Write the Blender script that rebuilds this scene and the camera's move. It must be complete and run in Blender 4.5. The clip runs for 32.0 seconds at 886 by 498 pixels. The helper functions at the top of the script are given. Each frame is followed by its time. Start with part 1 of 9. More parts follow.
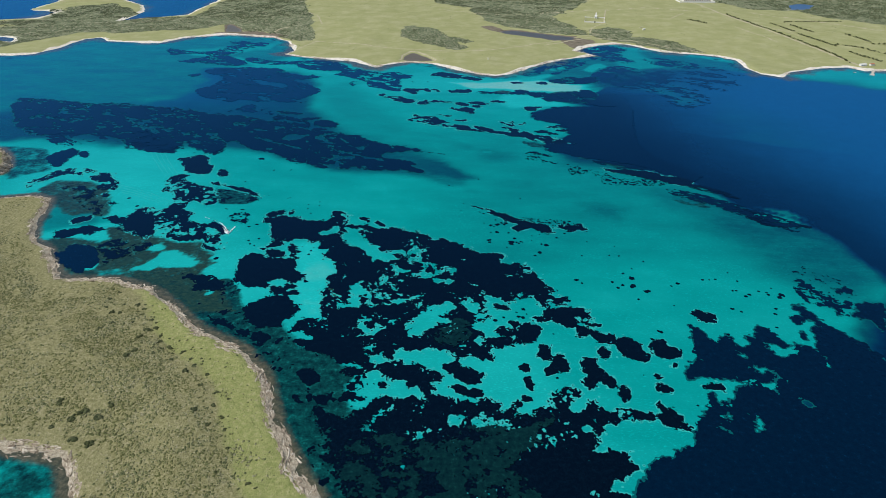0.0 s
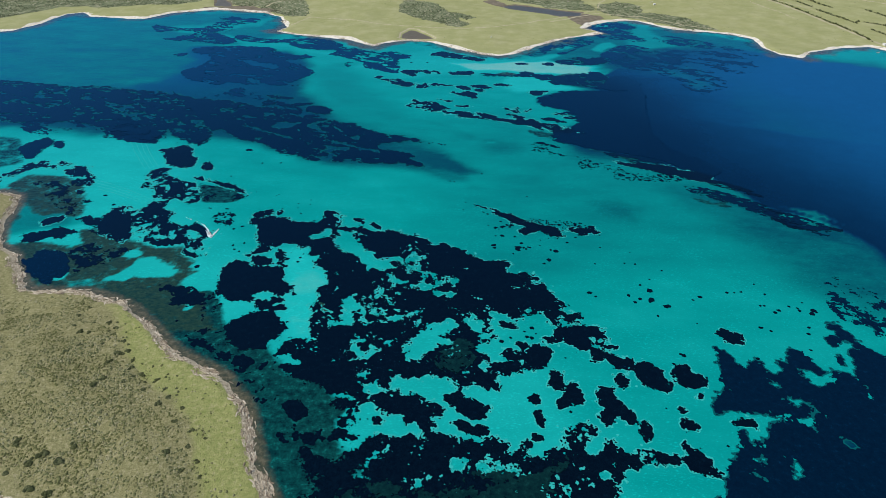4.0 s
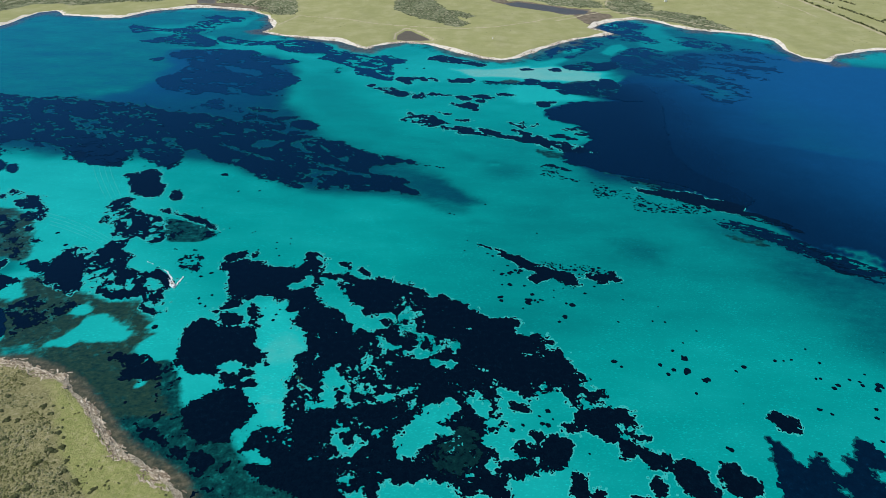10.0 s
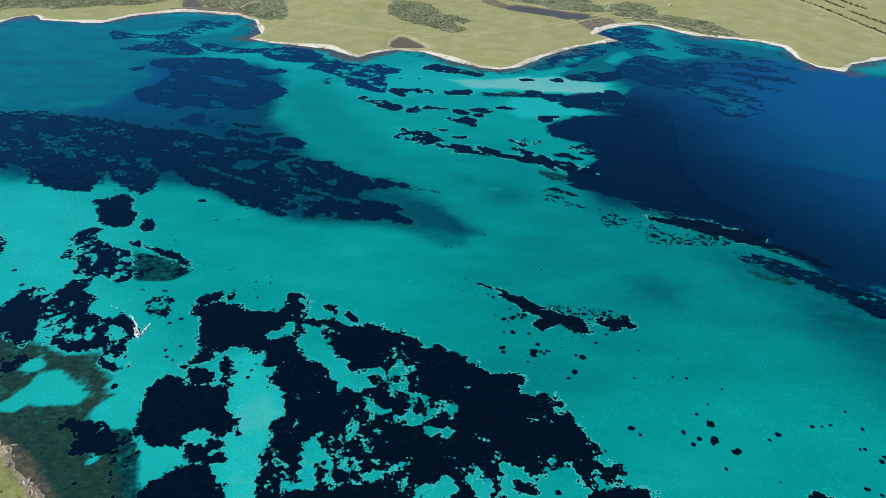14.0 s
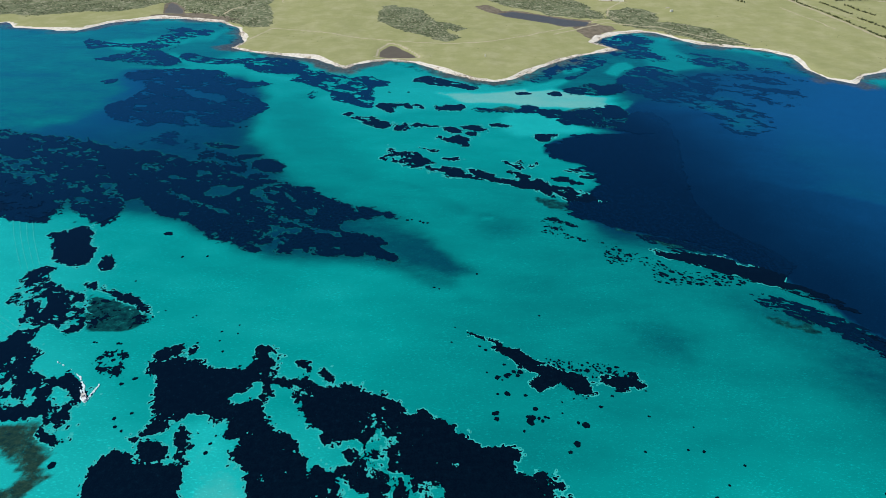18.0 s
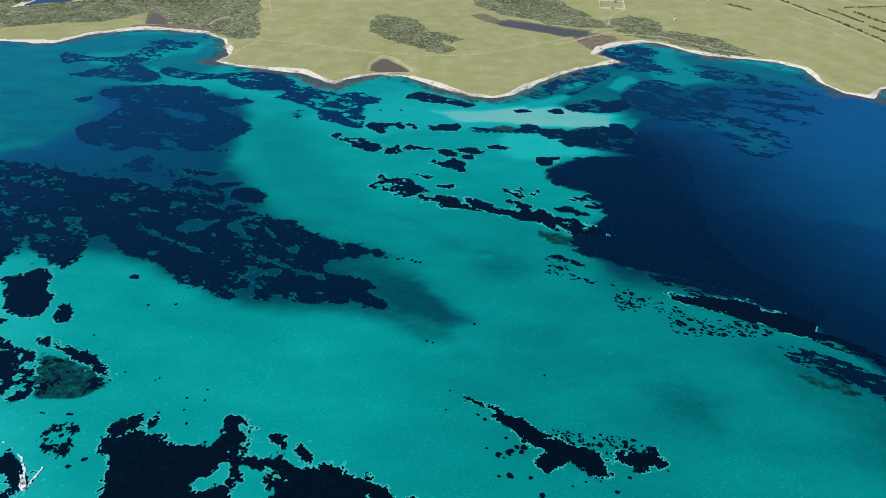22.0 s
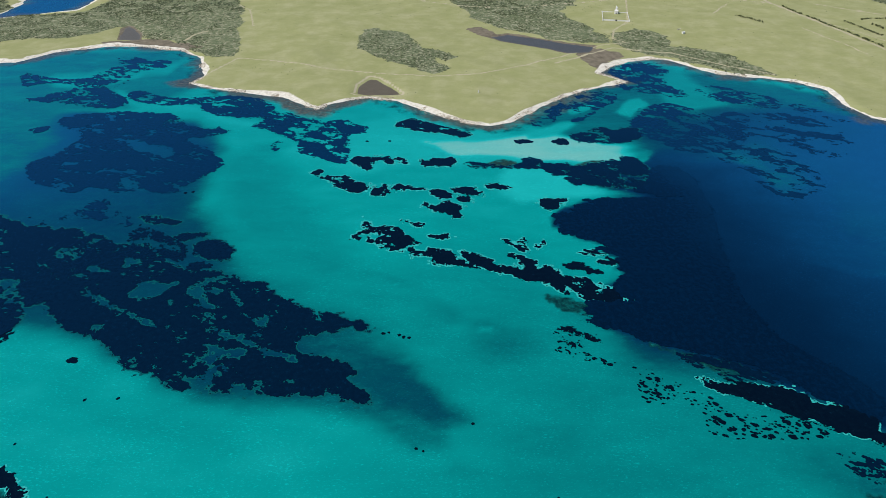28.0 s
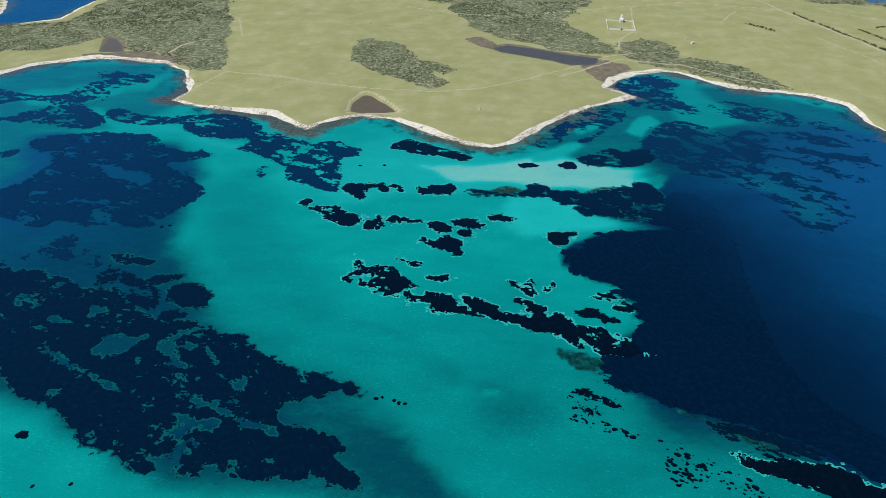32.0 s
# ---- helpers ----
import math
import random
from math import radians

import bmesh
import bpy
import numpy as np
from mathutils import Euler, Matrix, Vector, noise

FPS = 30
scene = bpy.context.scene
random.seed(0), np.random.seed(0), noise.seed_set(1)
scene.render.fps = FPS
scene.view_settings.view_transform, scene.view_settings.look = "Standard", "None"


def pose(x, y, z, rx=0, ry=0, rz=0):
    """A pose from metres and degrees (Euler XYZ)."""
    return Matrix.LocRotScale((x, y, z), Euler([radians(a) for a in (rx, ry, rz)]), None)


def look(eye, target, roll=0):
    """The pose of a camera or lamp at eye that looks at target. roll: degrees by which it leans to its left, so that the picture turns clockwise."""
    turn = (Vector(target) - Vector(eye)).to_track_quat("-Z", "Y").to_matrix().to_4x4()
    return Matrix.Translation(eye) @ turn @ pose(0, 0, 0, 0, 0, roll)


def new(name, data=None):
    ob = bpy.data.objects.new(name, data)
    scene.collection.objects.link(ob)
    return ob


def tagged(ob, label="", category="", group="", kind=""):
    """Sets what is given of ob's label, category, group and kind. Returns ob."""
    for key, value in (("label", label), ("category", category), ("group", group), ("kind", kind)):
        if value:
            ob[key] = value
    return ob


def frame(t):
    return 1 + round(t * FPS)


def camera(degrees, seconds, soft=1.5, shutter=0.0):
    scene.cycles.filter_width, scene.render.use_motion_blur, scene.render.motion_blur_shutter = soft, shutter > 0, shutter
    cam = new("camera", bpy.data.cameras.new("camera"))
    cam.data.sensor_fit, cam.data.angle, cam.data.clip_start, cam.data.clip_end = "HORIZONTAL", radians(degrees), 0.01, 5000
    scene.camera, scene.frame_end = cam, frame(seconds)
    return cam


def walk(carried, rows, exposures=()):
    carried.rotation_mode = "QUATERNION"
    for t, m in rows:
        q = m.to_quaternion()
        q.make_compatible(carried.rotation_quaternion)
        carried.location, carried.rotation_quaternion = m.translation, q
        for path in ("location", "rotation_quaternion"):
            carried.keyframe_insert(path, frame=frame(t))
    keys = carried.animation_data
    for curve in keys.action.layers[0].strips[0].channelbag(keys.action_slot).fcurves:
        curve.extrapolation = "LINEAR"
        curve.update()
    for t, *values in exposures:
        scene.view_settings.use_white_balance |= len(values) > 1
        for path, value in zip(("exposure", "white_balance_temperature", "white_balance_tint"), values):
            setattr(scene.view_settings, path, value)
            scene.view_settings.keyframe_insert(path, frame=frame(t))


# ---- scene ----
# ---- camera and its way ----
cam = camera(70.9, 32.0, soft=0.7)
# seconds, x, y, z, heading, pitch, roll
ROWS = [
    (0, -0.86, 0.61, 300.54, -0.078, -30.209, 0.24),
    (0.5, -0.73, 7.25, 300.96, -0.055, -30.141, 0.26),
    (1, -0.67, 14.01, 301.31, -0.042, -30.021, 0.28),
    (1.5, -0.71, 20.90, 301.60, -0.041, -29.970, 0.29),
    (2, -0.89, 27.97, 301.81, -0.054, -30.149, 0.31),
    (2.5, -1.18, 35.21, 301.92, -0.078, -30.685, 0.32),
    (4.5, -2.41, 64.59, 302.25, -0.156, -33.062, 0.37),
    (5, -2.61, 72.04, 302.31, -0.160, -33.126, 0.38),
    (6, -2.64, 87.31, 302.36, -0.163, -33.234, 0.40),
    (7, -2.57, 102.73, 302.37, -0.193, -33.338, 0.39),
    (8, -2.53, 118.10, 302.43, -0.238, -33.471, 0.38),
    (9, -2.54, 133.41, 302.56, -0.288, -33.605, 0.37),
    (10, -2.66, 148.63, 302.70, -0.356, -33.700, 0.38),
    (11, -2.82, 163.81, 302.80, -0.436, -33.784, 0.40),
    (12, -2.81, 178.94, 302.88, -0.521, -33.843, 0.43),
    (13, -2.45, 194.01, 302.98, -0.618, -33.910, 0.46),
    (14, -1.41, 209.03, 303.04, -0.709, -33.935, 0.48),
    (14.5, -0.51, 216.55, 303.08, -0.749, -33.966, 0.49),
    (16.5, 3.39, 246.70, 303.29, -0.933, -33.990, 0.54),
    (17, 4.34, 254.27, 303.34, -0.990, -34.011, 0.56),
    (18, 6.06, 269.56, 303.34, -1.095, -34.024, 0.58),
    (19, 7.58, 284.97, 303.26, -1.159, -33.987, 0.55),
    (20, 8.71, 300.27, 303.23, -1.212, -33.986, 0.51),
    (21, 9.36, 315.42, 303.30, -1.290, -33.927, 0.47),
    (22, 9.86, 330.56, 303.39, -1.373, -33.900, 0.45),
    (23, 10.57, 345.79, 303.43, -1.440, -33.899, 0.46),
    (24, 11.52, 361.09, 303.38, -1.512, -33.861, 0.47),
    (25, 12.51, 376.47, 303.48, -1.604, -33.809, 0.47),
    (25.5, 12.93, 384.12, 303.75, -1.644, -33.813, 0.46),
    (27.5, 14.19, 414.56, 305.24, -1.780, -33.853, 0.41),
    (28, 14.39, 422.16, 305.64, -1.820, -33.883, 0.39),
    (29, 14.53, 437.41, 306.32, -1.907, -33.904, 0.38),
    (30, 14.67, 452.75, 306.63, -1.979, -33.902, 0.37),
    (31, 14.83, 468.25, 306.57, -2.024, -33.830, 0.36),
    (32, 14.86, 483.90, 306.37, -2.061, -33.848, 0.35),
]


def aim(x, y, z, heading, pitch, roll):
    h, p = radians(heading), radians(pitch)
    way = Vector((-math.sin(h) * math.cos(p), math.cos(h) * math.cos(p), math.sin(p)))
    return look((x, y, z), Vector((x, y, z)) + way * 10, roll)


walk(cam, [(row[0], aim(*row[1:])) for row in ROWS])

# ---- sky and sun ----
SUN_HEIGHT, SUN_HEADING = 50.0, 252.0      # degrees above the horizon; compass turn of the sun, clockwise from +y
world = bpy.data.worlds.new("sky")
scene.world = world
world.use_nodes = True
sky = world.node_tree.nodes.new("ShaderNodeTexSky")
sky.sky_type, sky.sun_disc = "NISHITA", False
sky.sun_elevation, sky.sun_rotation = radians(SUN_HEIGHT), radians(SUN_HEADING)
sky.air_density, sky.dust_density, sky.ozone_density = 1.3, 0.2, 4.0
back = world.node_tree.nodes["Background"]
back.inputs["Strength"].default_value = 0.09
world.node_tree.links.new(sky.outputs[0], back.inputs[0])
sun = new("sun", bpy.data.lights.new("sun", "SUN"))
sun.data.energy, sun.data.angle, sun.data.color = 3.85, radians(0.53), (1.0, 0.95, 0.87)
a, e = radians(SUN_HEADING), radians(SUN_HEIGHT)
sun.matrix_world = look((math.sin(a) * math.cos(e) * 900, math.cos(a) * math.cos(e) * 900, math.sin(e) * 900), (0, 0, 0))
scene.view_settings.exposure = 0.0


# ---- materials ----
class Shader:
    """A node material with a Principled surface, written in short calls."""

    def __init__(self, name, roughness=0.9, specular=0.3):
        self.mat = bpy.data.materials.new(name)
        self.mat.use_nodes = True
        self.t = self.mat.node_tree
        self.p = self.t.nodes["Principled BSDF"]
        self.p.inputs["Roughness"].default_value = roughness
        self.p.inputs["Specular IOR Level"].default_value = specular
        self.place = self.t.nodes.new("ShaderNodeNewGeometry").outputs["Position"]

    def put(self, value, socket):
        if isinstance(value, (int, float)):
            socket.default_value = value
        elif isinstance(value, tuple):
            socket.default_value = (*value, 1.0) if len(value) == 3 and len(socket.default_value) == 4 else value
        else:
            self.t.links.new(value, socket)

    def math(self, op, a, b=0.0, c=0.0, clamp=False):
        n = self.t.nodes.new("ShaderNodeMath")
        n.operation, n.use_clamp = op, clamp
        for v, s in zip((a, b, c), n.inputs):
            self.put(v, s)
        return n.outputs[0]

    def stretch(self, scale, turn=0.0):
        n = self.t.nodes.new("ShaderNodeMapping")
        self.t.links.new(self.place, n.inputs["Vector"])
        n.inputs["Scale"].default_value = scale
        n.inputs["Rotation"].default_value = (0, 0, radians(turn))
        return n.outputs[0]

    def noise(self, size, detail=4.0, rough=0.55, vector=None, distortion=0.0):
        n = self.t.nodes.new("ShaderNodeTexNoise")
        self.t.links.new(vector or self.place, n.inputs["Vector"])
        n.inputs["Scale"].default_value = 1.0 / size
        n.inputs["Detail"].default_value, n.inputs["Roughness"].default_value = detail, rough
        n.inputs["Distortion"].default_value = distortion
        return n.outputs["Fac"]

    def cells(self, size, vector=None, feature="F1"):
        n = self.t.nodes.new("ShaderNodeTexVoronoi")
        n.feature = feature
        self.t.links.new(vector or self.place, n.inputs["Vector"])
        n.inputs["Scale"].default_value = 1.0 / size
        return n.outputs["Distance"]

    def attr(self, name):
        n = self.t.nodes.new("ShaderNodeAttribute")
        n.attribute_name = name
        return n.outputs["Fac"]

    def span(self, v, lo, hi, to_lo=0.0, to_hi=1.0):
        n = self.t.nodes.new("ShaderNodeMapRange")
        n.interpolation_type = "SMOOTHSTEP"
        self.put(v, n.inputs[0])
        for i, x in enumerate((lo, hi, to_lo, to_hi)):
            n.inputs[i + 1].default_value = x
        return n.outputs[0]

    def mix(self, f, a, b, blend="MIX"):
        n = self.t.nodes.new("ShaderNodeMix")
        n.data_type, n.blend_type = "RGBA", blend
        self.put(f, n.inputs[0])
        self.put(a, n.inputs[6])
        self.put(b, n.inputs[7])
        return n.outputs[2]

    def ramp(self, v, stops):
        n = self.t.nodes.new("ShaderNodeValToRGB")
        self.put(v, n.inputs[0])
        while len(n.color_ramp.elements) < len(stops):
            n.color_ramp.elements.new(0.5)
        for el, (at, colour) in zip(n.color_ramp.elements, stops):
            el.position, el.color = at, (*colour, 1)
        return n.outputs[0]

    def random(self):
        return self.t.nodes.new("ShaderNodeObjectInfo").outputs["Random"]

    def island(self):
        return self.t.nodes.new("ShaderNodeNewGeometry").outputs["Random Per Island"]

    def colour(self, c):
        self.put(c, self.p.inputs["Base Color"])
        return self

    def relief(self, h, depth, strength=1.0):
        n = self.t.nodes.new("ShaderNodeBump")
        n.inputs["Strength"].default_value, n.inputs["Distance"].default_value = strength, depth
        self.put(h, n.inputs["Height"])
        self.t.links.new(n.outputs[0], self.p.inputs["Normal"])
        return self


WATER_SHEEN = (0.11, 0.49, 1.0)


def water_gloss(s, tint, ior):
    """The sheen of the sea: a blue sky mirrored by the rippled surface, more at flat angles."""
    t = s.t
    fres, gloss, mix = t.nodes.new("ShaderNodeFresnel"), t.nodes.new("ShaderNodeBsdfGlossy"), t.nodes.new("ShaderNodeMixShader")
    fres.inputs["IOR"].default_value = ior
    gloss.inputs["Color"].default_value, gloss.inputs["Roughness"].default_value = (*tint, 1), 0.25
    bump = s.p.inputs["Normal"].links[0].from_socket
    t.links.new(bump, gloss.inputs["Normal"])
    t.links.new(fres.outputs[0], mix.inputs[0])
    t.links.new(s.p.outputs[0], mix.inputs[1])
    t.links.new(gloss.outputs[0], mix.inputs[2])
    t.links.new(mix.outputs[0], t.nodes["Material Output"].inputs["Surface"])
    return s.mat


def ripples(s):
    """Wind ripples of the strait, short-crested, running along one wind."""
    wave = s.noise(1.0, 3.0, 0.65, s.stretch((0.42, 1.0, 0.4), 38), 0.6)
    fine = s.noise(1.0, 2.0, 0.6, s.stretch((0.8, 1.7, 1.0), 30), 0.4)
    gust = s.noise(38, 4, 0.65)
    return s.math("ADD", s.math("MULTIPLY", wave, s.span(gust, 0.3, 0.7, 0.93, 1.06)), s.math("MULTIPLY", fine, 0.4))


def offshore(s, body, share):
    """The clear blue of the open strait, taking over towards the east."""
    sep = s.t.nodes.new("ShaderNodeSeparateXYZ")
    s.t.links.new(s.place, sep.inputs[0])
    out = s.math("ADD", sep.outputs[0], s.math("MULTIPLY", sep.outputs[1], 0.25))
    out = s.math("ADD", out, s.math("MULTIPLY", s.noise(160, 4, 0.6), 160))
    out = s.math("SUBTRACT", out, s.math("MULTIPLY", s.math("MAXIMUM", s.math("SUBTRACT", sep.outputs[1], 1050), 0.0), 1.3))
    blue = s.math("MULTIPLY", s.span(out, 530, 890), share)
    return s.mix(blue, body, s.mix(s.noise(14, 6, 0.7), (0.003, 0.060, 0.165), (0.004, 0.085, 0.22)))


def sea_material():
    s = Shader("sea", 0.5, 0.0)
    wide = s.noise(70, 4, 0.6, s.stretch((1, 2.2, 1), 28))
    small = s.noise(11, 6, 0.7, s.stretch((1, 1.8, 1), 28))
    calm = s.span(s.attr("depth"), 0.86, 0.94, 1.0, 0.0)
    depth = s.math("ADD", s.attr("depth"), s.math("MULTIPLY", s.math("MULTIPLY", s.math("SUBTRACT", wide, 0.5), calm), s.span(s.attr("depth"), 0.25, 0.7, 0.15, 0.26)))
    depth = s.math("ADD", depth, s.math("MULTIPLY", s.math("MULTIPLY", s.math("SUBTRACT", small, 0.5), calm), s.span(s.attr("depth"), 0.3, 0.6, 0.03, 0.20)))
    body = s.ramp(depth, [(0.0, (0.20, 0.50, 0.43)), (0.14, (0.010, 0.43, 0.40)), (0.30, (0.0012, 0.280, 0.256)), (0.45, (0.0008, 0.164, 0.160)), (0.60, (0.0006, 0.068, 0.088)), (0.80, (0.0005, 0.025, 0.064)), (0.93, (0.0004, 0.0115, 0.034))])
    body = offshore(s, body, s.span(depth, 0.40, 0.62))
    blue = s.math("MULTIPLY", s.attr("open_sea"), s.span(depth, 0.40, 0.62))
    body = s.mix(blue, body, s.mix(small, (0.002, 0.060, 0.17), (0.003, 0.085, 0.23)))
    weed = s.ramp(s.noise(6, 7, 0.75), [(0.36, (0.001, 0.012, 0.015)), (0.45, (0.0018, 0.034, 0.033)), (0.56, (0.003, 0.062, 0.055)), (0.68, (0.006, 0.17, 0.15))])
    rock = s.math("ADD", s.attr("rock"), s.math("MULTIPLY", s.math("SUBTRACT", s.noise(18, 6, 0.65), 0.5), 0.9))
    body = s.mix(s.span(rock, 0.38, 0.66), body, weed)
    reef = s.ramp(s.noise(5, 8, 0.78, s.stretch((1, 1.6, 1), 20)), [(0.34, (0.003, 0.018, 0.017)), (0.46, (0.010, 0.038, 0.025)), (0.58, (0.020, 0.053, 0.030)), (0.74, (0.045, 0.080, 0.045))])
    brown = s.math("ADD", s.attr("reef"), s.math("MULTIPLY", s.math("SUBTRACT", s.noise(16, 8, 0.75), 0.5), 1.3))
    body = s.mix(s.span(brown, 0.32, 0.75), body, reef)
    shore = s.ramp(s.noise(4, 6, 0.7), [(0.3, (0.022, 0.040, 0.030)), (0.5, (0.075, 0.075, 0.045)), (0.72, (0.17, 0.15, 0.10))])
    body = s.mix(s.span(s.math("ADD", s.attr("shallow"), s.math("MULTIPLY", s.math("SUBTRACT", s.noise(7, 5), 0.5), 0.5)), 0.3, 0.9), body, shore)
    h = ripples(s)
    # Glints on the ripple crests are painted in by brightening the base colour.
    painted_glint = s.span(h, 0.73, 1.0, 0.96, 1.55)
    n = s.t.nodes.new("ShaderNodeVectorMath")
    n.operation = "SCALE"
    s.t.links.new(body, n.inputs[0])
    s.put(painted_glint, n.inputs[3])
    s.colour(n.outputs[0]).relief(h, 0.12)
    return water_gloss(s, WATER_SHEEN, 1.33)


def seagrass_material(name, dark, mid, pale):
    s = Shader(name, 0.5, 0.0)
    tone = s.ramp(s.noise(4, 8, 0.8), [(0.38, dark), (0.58, mid), (0.67, tuple(2 * c for c in mid)), (0.76, pale)])
    tone = offshore(s, tone, 1.0) if "slope" in name else tone
    s.colour(tone).relief(ripples(s), 0.12)
    return water_gloss(s, WATER_SHEEN, 1.33)


def rim_material(name, dark, pale):
    s = Shader(name, 0.5, 0.0)
    s.colour(s.mix(s.noise(3, 4, 0.7), dark, pale)).relief(ripples(s), 0.2)
    return water_gloss(s, WATER_SHEEN, 1.33)


def island_material():
    s = Shader("island_soil", 0.95, 0.1)
    turf = s.ramp(s.noise(2.2, 6, 0.7), [(0.25, (0.14, 0.145, 0.06)), (0.5, (0.26, 0.245, 0.115)), (0.75, (0.43, 0.385, 0.235))])
    lush = s.ramp(s.noise(3.0, 5, 0.6), [(0.3, (0.22, 0.255, 0.08)), (0.55, (0.31, 0.32, 0.12)), (0.8, (0.43, 0.39, 0.22))])
    c = s.mix(s.span(s.math("ADD", s.attr("meadow"), s.math("MULTIPLY", s.math("SUBTRACT", s.noise(14, 5), 0.5), 0.8)), 0.35, 0.75), turf, lush)
    stone = s.ramp(s.noise(1.6, 7, 0.75), [(0.32, (0.07, 0.055, 0.04)), (0.44, (0.33, 0.28, 0.20)), (0.70, (0.62, 0.55, 0.42))])
    edge = s.math("ADD", s.attr("shore"), s.math("MULTIPLY", s.math("SUBTRACT", s.noise(5, 5), 0.5), 0.7))
    c = s.mix(s.span(edge, 0.4, 0.7), c, stone)
    return s.colour(c).relief(s.noise(1.4, 6, 0.75), 0.9).mat


def coast_material():
    s = Shader("coast_soil", 0.95, 0.1)
    turf = s.ramp(s.noise(40, 8, 0.7), [(0.25, (0.27, 0.285, 0.115)), (0.5, (0.325, 0.33, 0.15)), (0.75, (0.42, 0.40, 0.225))])
    heath = s.ramp(s.noise(6, 7, 0.7), [(0.3, (0.075, 0.10, 0.052)), (0.5, (0.155, 0.18, 0.095)), (0.7, (0.48, 0.44, 0.32))])
    scrub = s.math("ADD", s.attr("scrub"), s.math("MULTIPLY", s.math("SUBTRACT", s.noise(22, 6, 0.65), 0.5), 0.9))
    c = s.mix(s.span(scrub, 0.4, 0.62), turf, heath)
    mud = s.ramp(s.noise(8, 5), [(0.3, (0.13, 0.11, 0.08)), (0.7, (0.24, 0.205, 0.15))])
    c = s.mix(s.span(s.math("ADD", s.attr("mud"), s.math("MULTIPLY", s.math("SUBTRACT", s.noise(10, 5), 0.5), 0.6)), 0.4, 0.6), c, mud)
    sand = s.ramp(s.noise(5, 6, 0.7), [(0.3, (0.50, 0.44, 0.35)), (0.55, (0.76, 0.71, 0.61)), (0.8, (0.88, 0.85, 0.78))])
    edge = s.math("ADD", s.attr("shore"), s.math("MULTIPLY", s.math("SUBTRACT", s.noise(12, 5), 0.5), 0.5))
    c = s.mix(s.span(edge, 0.4, 0.6), c, sand)
    track = s.math("ADD", s.attr("track"), s.math("MULTIPLY", s.math("SUBTRACT", s.noise(6, 4), 0.5), 0.5))
    c = s.mix(s.span(track, 0.45, 0.75), c, (0.46, 0.41, 0.28))
    return s.colour(c).relief(s.noise(2.5, 6, 0.7), 0.6).mat


SEA, ISLAND, COAST = sea_material(), island_material(), coast_material()
SEAGRASS = seagrass_material("seagrass_in_shallows", (0.0005, 0.0026, 0.0062), (0.0009, 0.0050, 0.010), (0.010, 0.046, 0.044))
SEAGRASS_DEEP = seagrass_material("seagrass_in_deep_water", (0.0004, 0.0066, 0.0185), (0.0006, 0.0100, 0.026), (0.0012, 0.036, 0.050))
# For the far beds: deep-water tone with distance haze mixed into the colour.
SEAGRASS_BLUE = seagrass_material("seagrass_painted_haze", (0.0006, 0.016, 0.046), (0.0008, 0.021, 0.058), (0.0020, 0.060, 0.080))
SEAGRASS_STONY = seagrass_material("weed_over_stones", (0.001, 0.010, 0.012), (0.003, 0.026, 0.024), (0.010, 0.075, 0.062))
# Pale sand tones for the bright edge halos added round the beds.
SAND_HALO, DEEP_HALO = rim_material("bare_sand_halo", (0.005, 0.32, 0.30), (0.06, 0.54, 0.48)), rim_material("deep_sand_halo", (0.001, 0.06, 0.07), (0.003, 0.12, 0.12))
SEAGRASS_SLOPE = seagrass_material("seagrass_on_the_slope", (0.0004, 0.0115, 0.034), (0.0002, 0.00575, 0.0170), (0.0004, 0.0115, 0.034))


# ---- fields over the plan ----
def hashed(i, j, seed):
    n = (i * 374761393 + j * 668265263 + seed * 974634777) & 0x7FFFFFFF
    n = ((n ^ (n >> 13)) * 1274126177) & 0x7FFFFFFF
    return ((n ^ (n >> 16)) & 0xFFFF) / 65535.0


def lattice(x, y, seed):
    i, j = np.floor(x).astype(np.int64), np.floor(y).astype(np.int64)
    u, v = x - i, y - j
    u, v = u * u * (3 - 2 * u), v * v * (3 - 2 * v)
    a, b = hashed(i, j, seed), hashed(i + 1, j, seed)
    c, d = hashed(i, j + 1, seed), hashed(i + 1, j + 1, seed)
    return (a * (1 - u) + b * u) * (1 - v) + (c * (1 - u) + d * u) * v - 0.5


def rough(x, y, size, seed, octaves=4, gain=0.55):
    """Uneven field from about -0.5 to 0.5, its largest swells that many metres across."""
    total, amp, norm = 0.0, 1.0, 0.0
    for k in range(octaves):
        f = 2.0 ** k / size
        total = total + amp * lattice(x * f + 17.3 * k, y * f - 9.1 * k, seed + k)
        norm += amp
        amp *= gain
    return total / norm * 1.6


def inside(x, y, outline):
    """Signed distance to a closed outline, positive inside."""
    best = np.full(x.shape, 1e18)
    odd = np.zeros(x.shape, bool)
    for (ax, ay), (bx, by) in zip(outline, outline[1:] + outline[:1]):
        dx, dy = bx - ax, by - ay
        k = np.clip(((x - ax) * dx + (y - ay) * dy) / (dx * dx + dy * dy + 1e-9), 0, 1)
        best = np.minimum(best, (x - ax - k * dx) ** 2 + (y - ay - k * dy) ** 2)
        if ay != by:
            odd ^= ((ay > y) != (by > y)) & (x < ax + (y - ay) * dx / dy)
    d = np.sqrt(best)
    return np.where(odd, d, -d)


def along(x, y, line):
    """Distance to an open line."""
    best = np.full(x.shape, 1e18)
    for (ax, ay), (bx, by) in zip(line, line[1:]):
        dx, dy = bx - ax, by - ay
        k = np.clip(((x - ax) * dx + (y - ay) * dy) / (dx * dx + dy * dy + 1e-9), 0, 1)
        best = np.minimum(best, (x - ax - k * dx) ** 2 + (y - ay - k * dy) ** 2)
    return np.sqrt(best)


